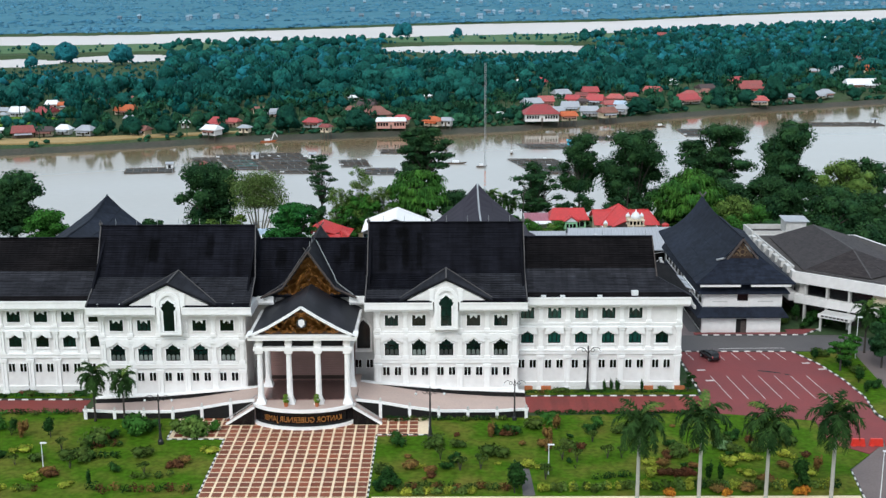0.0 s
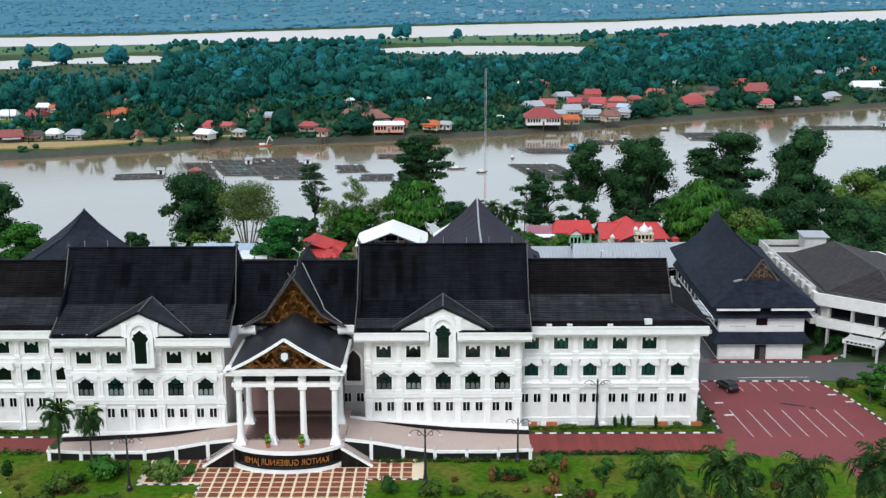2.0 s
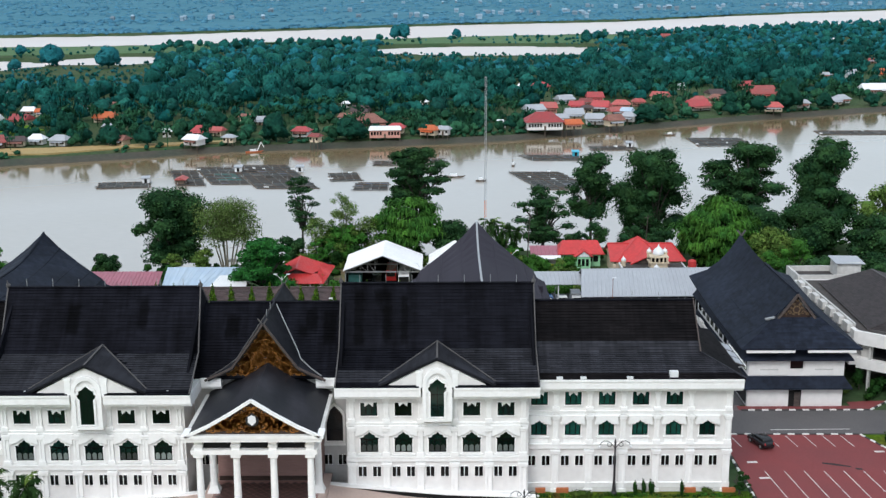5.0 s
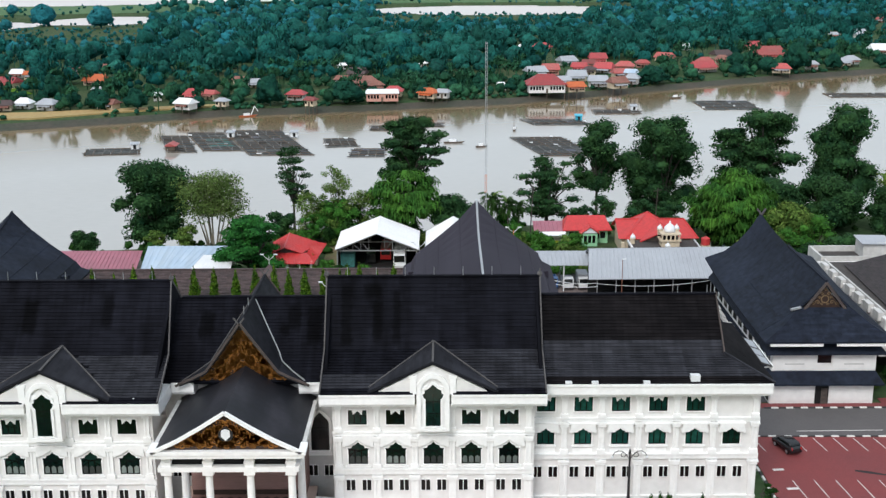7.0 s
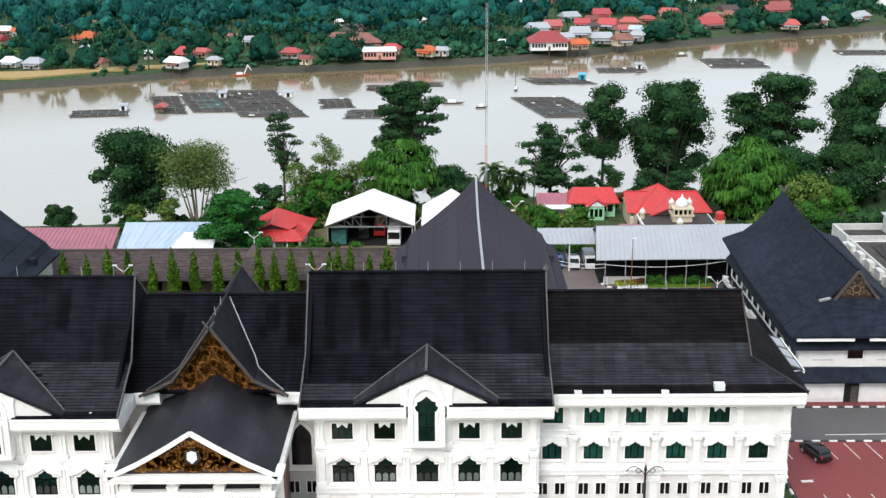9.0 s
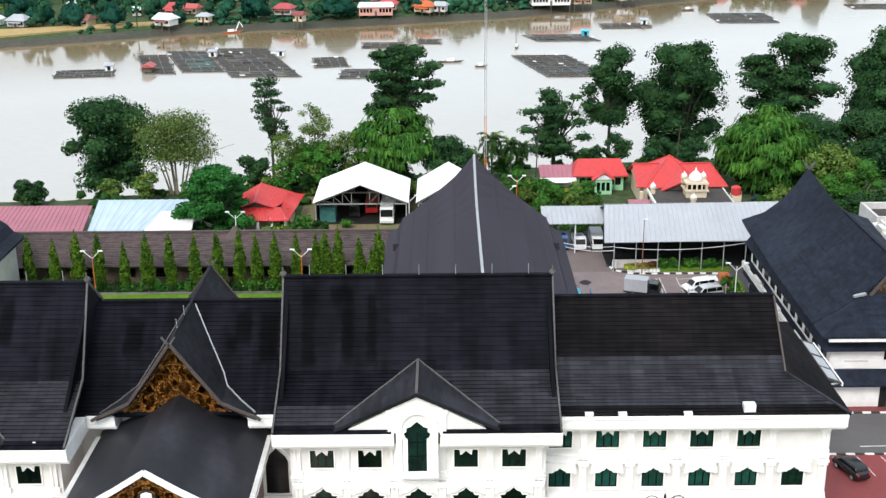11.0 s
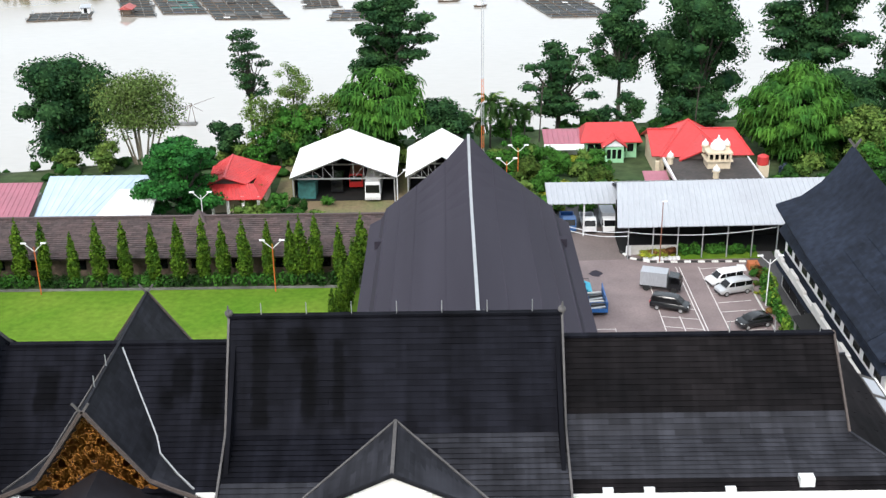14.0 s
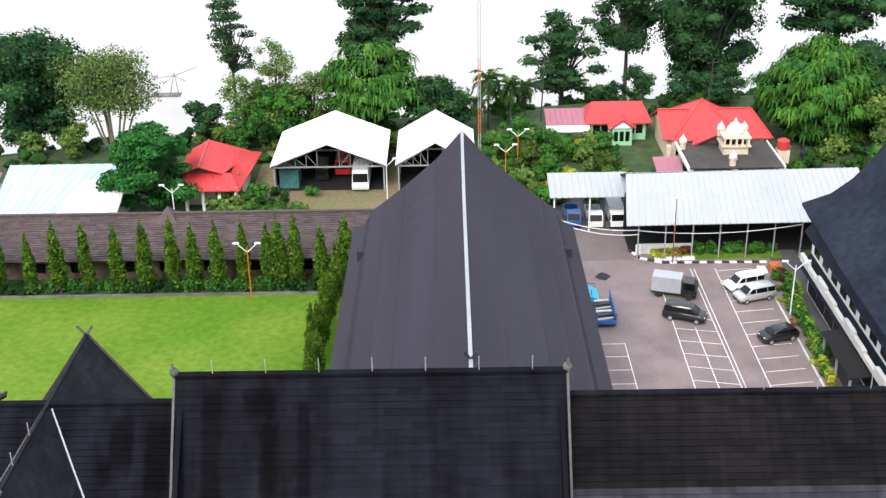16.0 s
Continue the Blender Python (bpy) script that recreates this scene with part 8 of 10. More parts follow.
tree(96, 290, 0, 9.0, 13, 0.5, L_DARK, "dark tree by the bank", 16, 3500, 0.5, 47)
tree(90, 244, 0, 9.0, 12, 0.3, L_DARK, "dark tree beside the corner office", 16, 3200, 0.5, 49)
tree(98, 252, 0, 10.0, 13, 0.3, L_DARK, "dark tree beside the corner office", 16, 3200, 0.5, 50)
tree(100, 275, 0, 10.0, 13, 0.3, L_DARK, "dark tree beside the corner office", 16, 3200, 0.5, 68)
tree(62.5, 176.8, 0.1, 5.2, 5.2, 2.2, L_MID, "small layered tree on the verge", 8, 900, 0.3, 41, layered=True)
tree(66.0, 182.5, 0.1, 4.6, 4.4, 1.8, L_MID, "small layered tree on the verge", 8, 800, 0.3, 42, layered=True)
tree(69.6, 178.4, 0.0, 7.5, 5.0, 2.0, L_DARK, "dark roadside tree on the verge", 14, 2600, 0.4, 48)
tree(75.5, 186, 0, 9.5, 8, 3.5, L_MID, "green roadside tree beside the drive", 12, 2200, 0.4, 43)
tree(36.5, 167.2, 0, 3.0, 2.8, 1.0, L_SHRUB, "small clipped tree beside the wing", 6, 500, 0.22, 44, layered=True)


for x, y, top, wide, mat, seed in ((31, 296, 4.5, 6, L_DARK, 86), (36, 299, 5.5, 6.5, L_DARK, 87), (44, 300, 5, 8, L_DARK, 88), (50, 298, 4.5, 7, L_DARK, 89), (66, 290, 6, 8, L_DARK, 90), (70, 284, 5, 7, L_MID, 91), (14, 292, 4.5, 6, L_MID, 92), (5, 290, 5, 7, L_DARK, 93),
                                   (12.2, 273, 4.6, 5.5, L_BRIGHT, 71), (16, 269, 4.2, 5.0, L_GARDEN, 72), (18.5, 265, 3.8, 4.6, L_BRIGHT, 73), (20.5, 273.5, 4.4, 5.0, L_BRIGHT, 74), (27.5, 273, 4.2, 4.2, L_BRIGHT, 75), (27, 269, 3.0, 4.4, L_GARDEN, 76), (15, 279, 4.8, 5.5, L_MID, 77),
                                   (9.5, 268, 4.2, 4.5, L_MID, 78), (-25, 262, 4.0, 4.5, L_BRIGHT, 79), (-20.5, 258, 3.2, 4.2, L_BRIGHT, 80), (-25.5, 279, 7.0, 6.5, L_MID, 81), (66.5, 266, 6.5, 7.5, L_BRIGHT, 82), (73, 270, 8.5, 8.5, L_BRIGHT, 83), (-50, 278, 5.0, 5.5, L_LOOSE, 84), (-57, 279, 3.6, 5.0, L_LOOSE, 85)):
    tree(x, y, 0, top, wide, 0.3, mat, "small leafy tree in the back gardens", 9, 900, 0.34, seed)


def palm(tall, spread, fronds, label, trunk_mat, seed, thick=0.26, group="palms"):
    """A palm: ringed trunk, green crown shaft, fronds that rise, arch over and hang, with drooping leaflets."""
    rng = random.Random(seed)
    ob = thing("palm_tree", (0, 0, 0), label, "palm tree", group)
    part("trunk", Mesh().lathe(0, 0, [(thick * 1.35, 0), (thick, 0.5), (thick * 0.9, tall * 0.5), (thick * 0.7, tall * 0.84)], 10), trunk_mat, ob, smooth=True)
    part("crown_shaft", Mesh().lathe(0, 0, [(thick * 0.72, tall * 0.84), (thick * 0.8, tall * 0.88), (thick * 0.35, tall)], 10), L_MID, ob, smooth=True)
    for k in range(fronds):
        a = 2.4 * k + rng.uniform(-0.25, 0.25)
        lift = radians(82 - 118 * (k / fronds) ** 0.9 + rng.uniform(-8, 8))
        long, bend = spread * rng.uniform(0.92, 1.12), radians(rng.uniform(110, 155)) * (0.6 + 0.4 * math.cos(lift))
        m, p = Mesh(), Vector((0, 0, tall - 0.1))
        pts = [p.copy()]
        for j in range(9):
            e = max(lift - bend * (j / 8) ** 1.3, -1.45)
            p += Vector((math.cos(e) * math.cos(a), math.cos(e) * math.sin(a), math.sin(e))) * (long / 9)
            pts.append(p.copy())
        side = Vector((-math.sin(a), math.cos(a), 0))
        for j, (p, q) in enumerate(zip(pts, pts[1:])):
            m.tube(p, q, 0.03, 0.02, 4)
            if j == 0:
                continue
            for h in (0.0, 0.25, 0.5, 0.75):
                c = p.lerp(q, h)
                w = spread * 0.21 * math.sin(math.pi * min(0.98, (j + h + 0.6) / 9.8)) ** 0.6
                along = (q - p).normalized() * 0.16
                for s in (-1, 1):
                    tip = c + side * (s * w * rng.uniform(0.6, 0.95)) + along * rng.uniform(1.5, 4) + Vector((0, 0, w * rng.uniform(-0.95, 0.1)))
                    m.add([c - along * 0.6, c + along * 0.6, tip + along * 0.3, tip - along * 0.3], [(0, 1, 2, 3)])
        part("frond", m, L_LOOSE if k == 0 else L_PALM, ob)
    return ob


first = palm(11.3, 4.1, 24, "tall royal palm with a pale trunk on the front lawn", PALEBARK, 3, 0.24)
first.matrix_basis = pose(22.4, 127, 0)
for x, y, rz, s in ((29.7, 127.5, 80, 1.03), (37.4, 127, 190, 1.0), (45.3, 127.8, 290, 1.04)):
    copy_thing(first, pose(x, y, 0, 0, 0, rz) @ Matrix.Scale(s, 4))
first = palm(7.0, 2.9, 22, "slender palm beside the west ramp", BARK, 4, 0.16)
first.matrix_basis = pose(-49.4, 156.2, 0)
copy_thing(first, pose(-45.3, 156.3, 0, 0, 0, 70) @ Matrix.Scale(0.9, 4))
for x, y, rz, k in ((11.2, 288, 30, 1.1), (14.6, 287, 140, 1.0), (9.4, 284, 250, 0.8), (17.0, 290, 10, 0.85)):
    copy_thing(first, pose(x, y, land(x, y), 0, 0, rz) @ Matrix.Scale(k, 4))
copy_thing(first, pose(69.5, 186, 0, 0, 0, 50) @ Matrix.Scale(1.05, 4))
copy_thing(first, pose(73, 178, 0, 0, 0, 120) @ Matrix.Scale(1.2, 4))


def conifer(tall, wide, seed):
    """A columnar conifer: short trunk, upright pointed crown of many small sprays."""
    rng = np.random.default_rng(seed)
    ob = thing("conifer", (0, 0, 0), "columnar bright green conifer beside the court lawn", "conifer", "row of conifers")
    part("trunk", Mesh().tube((0, 0, 0), (0, 0, tall * 0.5), 0.14, 0.05, 7), BARK, ob)
    blobs = []
    for k in range(16):
        u = (k + 0.5) / 16
        r = wide / 2 * min(1.0, 0.75 + 1.5 * u) * (1 - u ** 2.6) + 0.07
        a = rng.random() * 6.28
        blobs.append((0.2 * r * math.cos(a), 0.2 * r * math.sin(a), 1.3 + (tall - 1.6) * u, r, r, tall * 0.10))
    v, f = leaves(blobs, 3400, 0.15, rng, flat=0.2, fill=0.55, loose=0.8)
    big_mesh("crown", v, f, L_CONIFER, parent=ob)
    return ob


kinds = [conifer(9.0, 1.55, 51), conifer(7.8, 1.4, 52), conifer(8.5, 1.75, 53)]
rng = random.Random(8)
row = [-56, -52.6, -49.4, -46.2, -42.6, -39.4, -36.2, -32.6, -29.4, -26.4, -24.0, -21.4, -18.4, -15.6, -14.4, -12.5, -9.5, -6.8]
for i, x in enumerate(row):
    m = pose(x, 234.4 + rng.uniform(-0.4, 0.4), 0, 0, 0, rng.uniform(0, 360)) @ Matrix.Scale(rng.uniform(0.95, 1.1), 4)
    if i < 3:
        kinds[i].matrix_basis = m
    else:
        copy_thing(kinds[i % 3], m)
for i, (x, y) in enumerate(((-7.6, 231), (-7.9, 228.4), (-8.0, 226), (-8.3, 223.6), (-8.2, 221.2), (-8.5, 219.0), (-8.8, 216.8), (-8.0, 214.4), (-8.6, 212))):
    copy_thing(kinds[i % 3], pose(x, y, 0, 0, 0, 47 * i) @ Matrix.Scale(0.86 - 0.07 * (i % 3), 4))


def shrub(wide, tall, mat, label, seed, count=260, leaf=0.16):
    rng = np.random.default_rng(seed)
    ob = thing("shrub", (0, 0, 0), label, "shrub", "garden shrubs")
    blobs = [(rng.normal() * wide * 0.16, rng.normal() * wide * 0.16, tall * (0.35 + 0.35 * rng.random()), wide * 0.33, wide * 0.33, tall * 0.33) for _ in range(6)]
    part("stem", Mesh().tube((0, 0, 0), (0, 0, tall * 0.5), 0.05, 0.03, 6), BARK, ob)
    v, f = leaves(blobs, int(count * 1.1), leaf * 0.9, rng, fill=0.4, flat=0.6)
    heart = np.concatenate([np.array(c[:3]) + HEART * np.array(c[3:]) * 0.82 * rng.uniform(0.75, 1.1, (12, 1)) for c in blobs])
    f = np.concatenate([f, ((np.arange(len(blobs)) * 12)[:, None, None] + HEART_QUADS[None]).reshape(-1, 4) + len(v)])
    v = np.concatenate([v, heart])
    v[:, 2] = np.maximum(v[:, 2], 0.02)
    big_mesh("foliage", v, f, mat, parent=ob)
    return ob


def plantlet(tall, wide, mat, label, seed, name="shrub"):
    """A small ornamental tree: thin bent stems under a flat, ragged head."""
    rng = np.random.default_rng(seed)
    ob = thing(name, (0, 0, 0), label, "shrub", "garden shrubs")
    blobs = []
    m = Mesh()
    for k in range(4):
        a = 1.6 * k + rng.random()
        r = wide * (0.16 + 0.18 * rng.random())
        top = tall * (0.72 + 0.2 * rng.random())
        m.tube((0, 0, 0), (r * 0.4 * math.cos(a), r * 0.4 * math.sin(a), top * 0.55), 0.06, 0.045, 6).tube((r * 0.4 * math.cos(a), r * 0.4 * math.sin(a), top * 0.55), (r * math.cos(a), r * math.sin(a), top), 0.045, 0.02, 6)
        blobs.append((r * math.cos(a), r * math.sin(a), top, wide * 0.24, wide * 0.24, tall * 0.10))
    part("stem", m, BARK, ob)
    v, f = leaves(blobs, 230, 0.17, rng, fill=0.3)
    big_mesh("foliage", v, f, mat, parent=ob)
    return ob


SHRUBS = {
    "dark": shrub(2.2, 1.6, L_SHRUB, "rounded dark green shrub on the lawn", 61, 420, 0.14),
    "tall": shrub(1.5, 2.6, L_SHRUB, "upright dark green shrub on the lawn", 62, 420),
    "lime": shrub(2.2, 0.7, L_YELLOW, "low cushion shrub of yellow green leaves", 63, 380, 0.12),
    "red": shrub(1.9, 0.9, L_RED, "low red brown leaved shrub on the lawn", 64, 340, 0.14),
    "redtall": shrub(1.2, 2.7, L_ORANGE, "upright orange brown shrub on the lawn", 65, 340),
    "green": shrub(2.4, 1.2, L_GARDEN, "spreading olive green shrub on the lawn", 66, 420),
    "pale": shrub(2.6, 1.0, L_PALE, "rounded pale grey green shrub on the lawn", 68, 420, 0.12),
    "cone": shrub(0.9, 3.2, L_SHRUB, "pointed dark conifer shrub", 67, 420),
    "bright": shrub(2.2, 1.6, L_BRIGHT, "bushy bright green shrub", 69, 420),
    "plantlet": plantlet(2.3, 2.4, L_GARDEN, "small ornamental tree with bare stems and a flat head", 70),
    "leafy": shrub(2.3, 2.0, L_LOOSE, "loose yellow green leafy bush", 76, 460, 0.2),
    "gold": shrub(1.7, 1.1, L_GOLD, "rounded bush of orange and yellow leaves beside the path", 77, 380, 0.14),
    "orange": shrub(1.8, 0.8, L_ORANGE, "low shrub with orange brown leaves", 75, 340, 0.13),
}
used = set()


def plant(kind, x, y, size=1.0, turn=0.0, z=0.05):
    m = pose(x, y, z, 0, 0, turn) @ Matrix.Scale(size, 4)
    if kind in used:
        return copy_thing(SHRUBS[kind], m)
    used.add(kind)
    SHRUBS[kind].matrix_basis = m
    return SHRUBS[kind]


def hedge(x0, y0, x1, y1, wide, tall, mats, label, seed, z=0.05, dense=1.0, leaf=0.13):
    """A clipped or ragged hedge along a line, its foliage in one mesh for each colour of leaf."""
    rng = np.random.default_rng(seed)
    ob = thing("hedge", ((x0 + x1) / 2, (y0 + y1) / 2, z), label, "hedge")
    long = math.hypot(x1 - x0, y1 - y0)
    n = max(3, round(long / 0.7))
    spots = [(x0 + (x1 - x0) * (i + rng.random()) / n + rng.normal() * wide * 0.12, y0 + (y1 - y0) * (i + 0.5) / n + rng.normal() * wide * 0.16, z + tall * 0.45, 0.55, wide * 0.42, tall * (0.4 + 0.2 * rng.random())) for i in range(n)]
    run = max(1, n // (3 * len(mats)))
    for k, mat in enumerate(mats):
        mine = [s for i, s in enumerate(spots) if (i // run) % len(mats) == k]
        if mine:
            v, f = leaves(mine, int(60 * dense) * len(mine), leaf, rng, fill=0.5)
            v[:, 2] = np.maximum(v[:, 2], z + 0.01)
            big_mesh("foliage", v, f, mat, parent=ob)
    return ob


rng = random.Random(21)
for kind, spots in (
    ("dark", ((7.1, 151), (20.2, 151.2), (-41.8, 139), (39, 148.4), (-45.2, 149.5), (-58, 143), (-66, 148), (1, 141), (29.5, 146.5), (46.5, 150.6))),
    ("tall", ((-53.8, 150.2), (-59.5, 151.5), (-61, 141), (43.6, 134.6), (8.6, 133.6), (9.3, 133.8))),
    ("lime", ((26.4, 141.2), (26.6, 138.6), (25.8, 137.2), (11, 139.8), (-51.4, 136.4), (-56.3, 145.4), (-31.2, 145.2), (37.8, 137.6), (-46.6, 134.6), (44.5, 143), (45, 137.4), (-66, 140))),
    ("red", ((17.8, 145.8), (8.4, 150.6), (9.6, 150.8), (-49.4, 137.3), (-35, 140.1), (-34.2, 140.3), (-46, 148.9), (28.9, 142.9), (47, 143), (-60, 136.5), (40.8, 148))),
    ("redtall", ((6.2, 149.9), (13.6, 145), (13.9, 148), (15.4, 152.6), (-57.7, 150.4), (47, 138.5))),
    ("green", ((7.5, 143.2), (5.8, 143.6), (16.3, 146), (-46.9, 142.6), (-53, 142.4), (-39.6, 143.4), (30.4, 143.6), (38, 144.4), (37, 147.4), (1.6, 146.4), (-1.4, 146.8), (-49, 142.8), (24, 151.5), (41.4, 145), (-66, 144), (-70, 149), (12.4, 153), (46, 147))),
    ("leafy", ((-34.6, 150.2), (-36.2, 151.6))),
    ("bright", ((-33.4, 150.8), (-35, 153.6), (-31.8, 152.6), (14.8, 154.6), (-42.2, 150.4), (-43, 152.2), (-62, 153), (21.2, 154))),
    ("plantlet", ((21.1, 142.6), (22.9, 142.7), (15.2, 142.2), (17, 141.3), (-47.9, 139.8), (-38, 138.1), (44.2, 146.8), (1.9, 138.8), (4.5, 139.3), (12.5, 136.1), (-55.4, 141), (41.2, 150.4), (19.8, 148), (-51, 146), (-63, 138.5), (-0.6, 142.2))),
    ("orange", ((-33.6, 141.6), (27.8, 140.2), (36.8, 132.4), (33, 132.2), (-50.2, 138), (43, 139.5), (13, 146.6), (31.6, 139.4), (39.6, 134.8), (-1.8, 138.2))),
):
    for x, y in spots:
        plant(kind, x, y, rng.uniform(0.8, 1.2), rng.uniform(0, 360))
for i in range(24):
    x = rng.uniform(-7.5, 47) if i % 3 else rng.uniform(-72, -31)
    plant(rng.choice(("lime", "orange", "green", "plantlet", "red", "dark")), x, rng.uniform(134.5, 154.5), rng.uniform(0.3, 0.6), rng.uniform(0, 360))
hedge(-8.4, 133.2, 8, 133.4, 1.7, 0.9, (L_SHRUB, L_ORANGE, L_RED, L_GARDEN), "ragged hedge of brown and olive leaves along the path", 91, 0.05, 1.8)
hedge(-5.4, 131.9, 3.4, 132.0, 1.3, 0.9, (L_YELLOW, L_LOOSE), "yellow green border hedge beside the path", 114, 0.05, 2.6)
for kind, x, y, k in (("dark", -6.0, 147.3, 1.35), ("redtall", -6.6, 147.6, 0.7), ("dark", -8.1, 133.0, 1.3), ("tall", -7.2, 133.8, 0.9), ("dark", -6.0, 134.4, 1.2), ("green", -8.0, 138.0, 1.0),
                      ("orange", -4.3, 139.5, 1.2), ("lime", -3.2, 139.8, 0.8), ("red", -1.8, 136.9, 0.8), ("dark", 9.1, 151.0, 1.2), ("dark", 0.0, 139.3, 0.9)):
    plant(kind, x, y, k, 77 * x)
hedge(11.5, 133.0, 26, 133.2, 1.6, 1.1, (L_YELLOW, L_GARDEN, L_LOOSE), "hedge with yellow green leaves along the path", 92, 0.05, 2.4)
hedge(26.4, 133.2, 48, 133.3, 1.8, 1.2, (L_GARDEN, L_LOOSE, L_YELLOW, L_SHRUB), "hedge with olive and yellow leaves along the path", 93, 0.05, 2.6)
for x, y in ((27.2, 131.2), (33.9, 131.2), (42.5, 131.4), (43.5, 131.6)):
    plant("gold", x, y, 0.95 + 0.1 * (int(x) % 3), 40 * x)
for x, y, k in ((32.7, 135.5, 0.85), (34.1, 135.4, 0.9)):
    plant("cone", x, y, k, 90 * x)
for i in range(5):
    plant("red", 27.3 + 0.9 * i, 137.4 + 0.15 * (i % 2), 0.9, 70 * i)
plant("pale", 36.4, 145.4, 1.15, 20)
plant("lime", 36.4, 140.8, 1.25, 20)
plant("lime", 39.7, 142.0, 1.2, 120)
plant("tall", 43.7, 133.4, 0.8, 10)
hedge(-72, 133.4, -50, 133.2, 1.6, 0.9, (L_GARDEN, L_RED, L_YELLOW), "ragged hedge of mixed leaves before the lawn", 94)
hedge(-44, 133.2, -30.6, 133.0, 1.8, 1.0, (L_SHRUB, L_RED, L_ORANGE), "ragged hedge of red brown leaves beside the plaza", 95)
hedge(-48, 146.5, -43.3, 147.3, 1.5, 0.9, (L_SHRUB, L_RED), "low dark hedge bed on the lawn", 96)
hedge(-46.6, 143.0, -42, 143.2, 1.3, 1.0, (L_SHRUB,), "low dark clipped hedge on the lawn", 97)
hedge(-39.5, 136.7, -34.6, 137.3, 1.4, 0.8, (L_GARDEN,), "low olive hedge on the lawn", 98)
hedge(18.4, 136.0, 23.4, 136.9, 1.0, 0.9, (L_SHRUB,), "bent dark clipped hedge on the lawn", 99)
hedge(26, 137.6, 30.4, 137.0, 1.8, 0.8, (L_RED,), "bed of red brown leaved plants on the lawn", 100)
hedge(8.5, 139.8, 11, 140, 0.9, 0.6, (L_SHRUB,), "low dark clipped hedge on the lawn", 101)
hedge(28.5, 143.8, 33.6, 144.8, 1.0, 0.6, (L_ORANGE, L_RED), "curved bed of orange brown plants", 102)
hedge(-8.0, 156.2, 9, 156.3, 1.0, 0.7, (L_SHRUB, L_GARDEN), "low hedge at the foot of the ramp", 103)
hedge(12.5, 158.4, 38, 158.6, 0.8, 0.6, (L_SHRUB,), "low dark hedge along the red strip", 104)
hedge(-75, 159.0, -53, 159.0, 1.4, 0.8, (L_SHRUB, L_GARDEN, L_MID), "low dark hedge along the red strip", 105)
hedge(-78, 165.9, -52.8, 166.0, 0.9, 0.7, (L_SHRUB, L_MID), "dark hedge along the foot of the wing", 106)
hedge(12.4, 166.9, 37.6, 167.0, 0.8, 0.6, (L_SHRUB, L_MID, L_GARDEN), "dark hedge along the foot of the wing", 107)
hedge(33.8, 242.2, 43.6, 242.0, 1.5, 1.5, (L_BRIGHT, L_MID, L_BRIGHT), "green clipped hedge before the shed", 108, 0, 5.0, 0.17)
tagged(link("grass_verge", Mesh().box(33.4, 44.4, 240.45, 242.6, 0, 0.2), LAWN, at=(39, 241.5, 0)), "bright grass verge before the hedge of the shed", "verge")
hedge(-60, 234.2, -7.6, 234.2, 1.7, 1.9, (L_BRIGHT, L_MID, L_BRIGHT, L_SHRUB), "light green undergrowth at the foot of the conifers", 109, 0, 1.6, 0.18)
hedge(42.4, 224.6, 42.9, 233.2, 2.5, 2.3, (L_BRIGHT, L_LIME, L_BRIGHT), "bushy bright green hedge beside the yard", 110, 0, 3.6, 0.18)
hedge(42.1, 216.4, 42.3, 223.6, 2.1, 1.9, (L_BRIGHT, L_MID, L_LIME), "ragged green hedge beside the yard", 111, 0, 3.4, 0.17)
hedge(42.6, 234.2, 42.9, 237.6, 1.3, 0.9, (L_RED, L_ORANGE), "brown dry hedge at the end of the yard", 112, 0, 2.0, 0.16)
hedge(41.7, 212, 41.8, 215.6, 1.4, 1.4, (L_YELLOW, L_LIME), "yellow leaved hedge at the end of the yard", 113, 0, 3.0, 0.16)
plant("tall", 8.4, 132.2, 1.5, 20)
plant("leafy", -33.6, 150.6, 1.3, 30)
plant("bright", -42.4, 151.4, 1.7, 70)
plant("dark", -41.4, 152.6, 1.6, 10)
plant("lime", -43.6, 154.6, 1.5, 0)
plant("green", -47, 148, 1.5, 0)
for x, y, k in ((64.5, 201.5, 1.3), (67.5, 201.0, 1.5), (70.6, 201.8, 1.2), (78.5, 201.4, 1.5), (66, 204, 1.7), (80, 200, 1.4), (63.2, 199.8, 0.9)):
    plant("dark", x, y, k, 40 * k)
for x in (23.9, 25.0, 25.9, 29.6):
    plant("cone", x, 167.3, rng.uniform(0.75, 0.85), rng.uniform(0, 360))
plant("cone", -44, 134.6, 0.85)
for i in range(10):
    plant(rng.choice(("dark", "lime", "orange", "green")), rng.uniform(13, 37.5), rng.uniform(166.8, 167.9), rng.uniform(0.4, 0.7), rng.uniform(0, 360))
for i in range(10):
    plant(rng.choice(("dark", "pale", "red", "green")), rng.uniform(-76, -54), rng.uniform(166.0, 167.0), rng.uniform(0.4, 0.8), rng.uniform(0, 360))
for i in range(9):
    plant(("bright", "lime", "green", "bright", "orange")[i % 5], 41.9 + rng.uniform(-0.4, 0.4), 214 + 2.6 * i, rng.uniform(0.45, 0.75), rng.uniform(0, 360))
for i in range(8):
    plant(("lime", "lime", "orange", "lime")[i % 4], 29.7 + 0.42 * i, 241.4 + rng.uniform(-0.35, 0.35), rng.uniform(0.7, 1.05), rng.uniform(0, 360), 0.25)
plant("red", 33.1, 241.6, 1.15, 40, 0.3)
for i in range(48):
    plant(rng.choice(("bright", "lime", "bright", "leafy", "leafy")), rng.uniform(8.5, 30), rng.uniform(257, 283), rng.uniform(0.8, 1.7), rng.uniform(0, 360), 0)
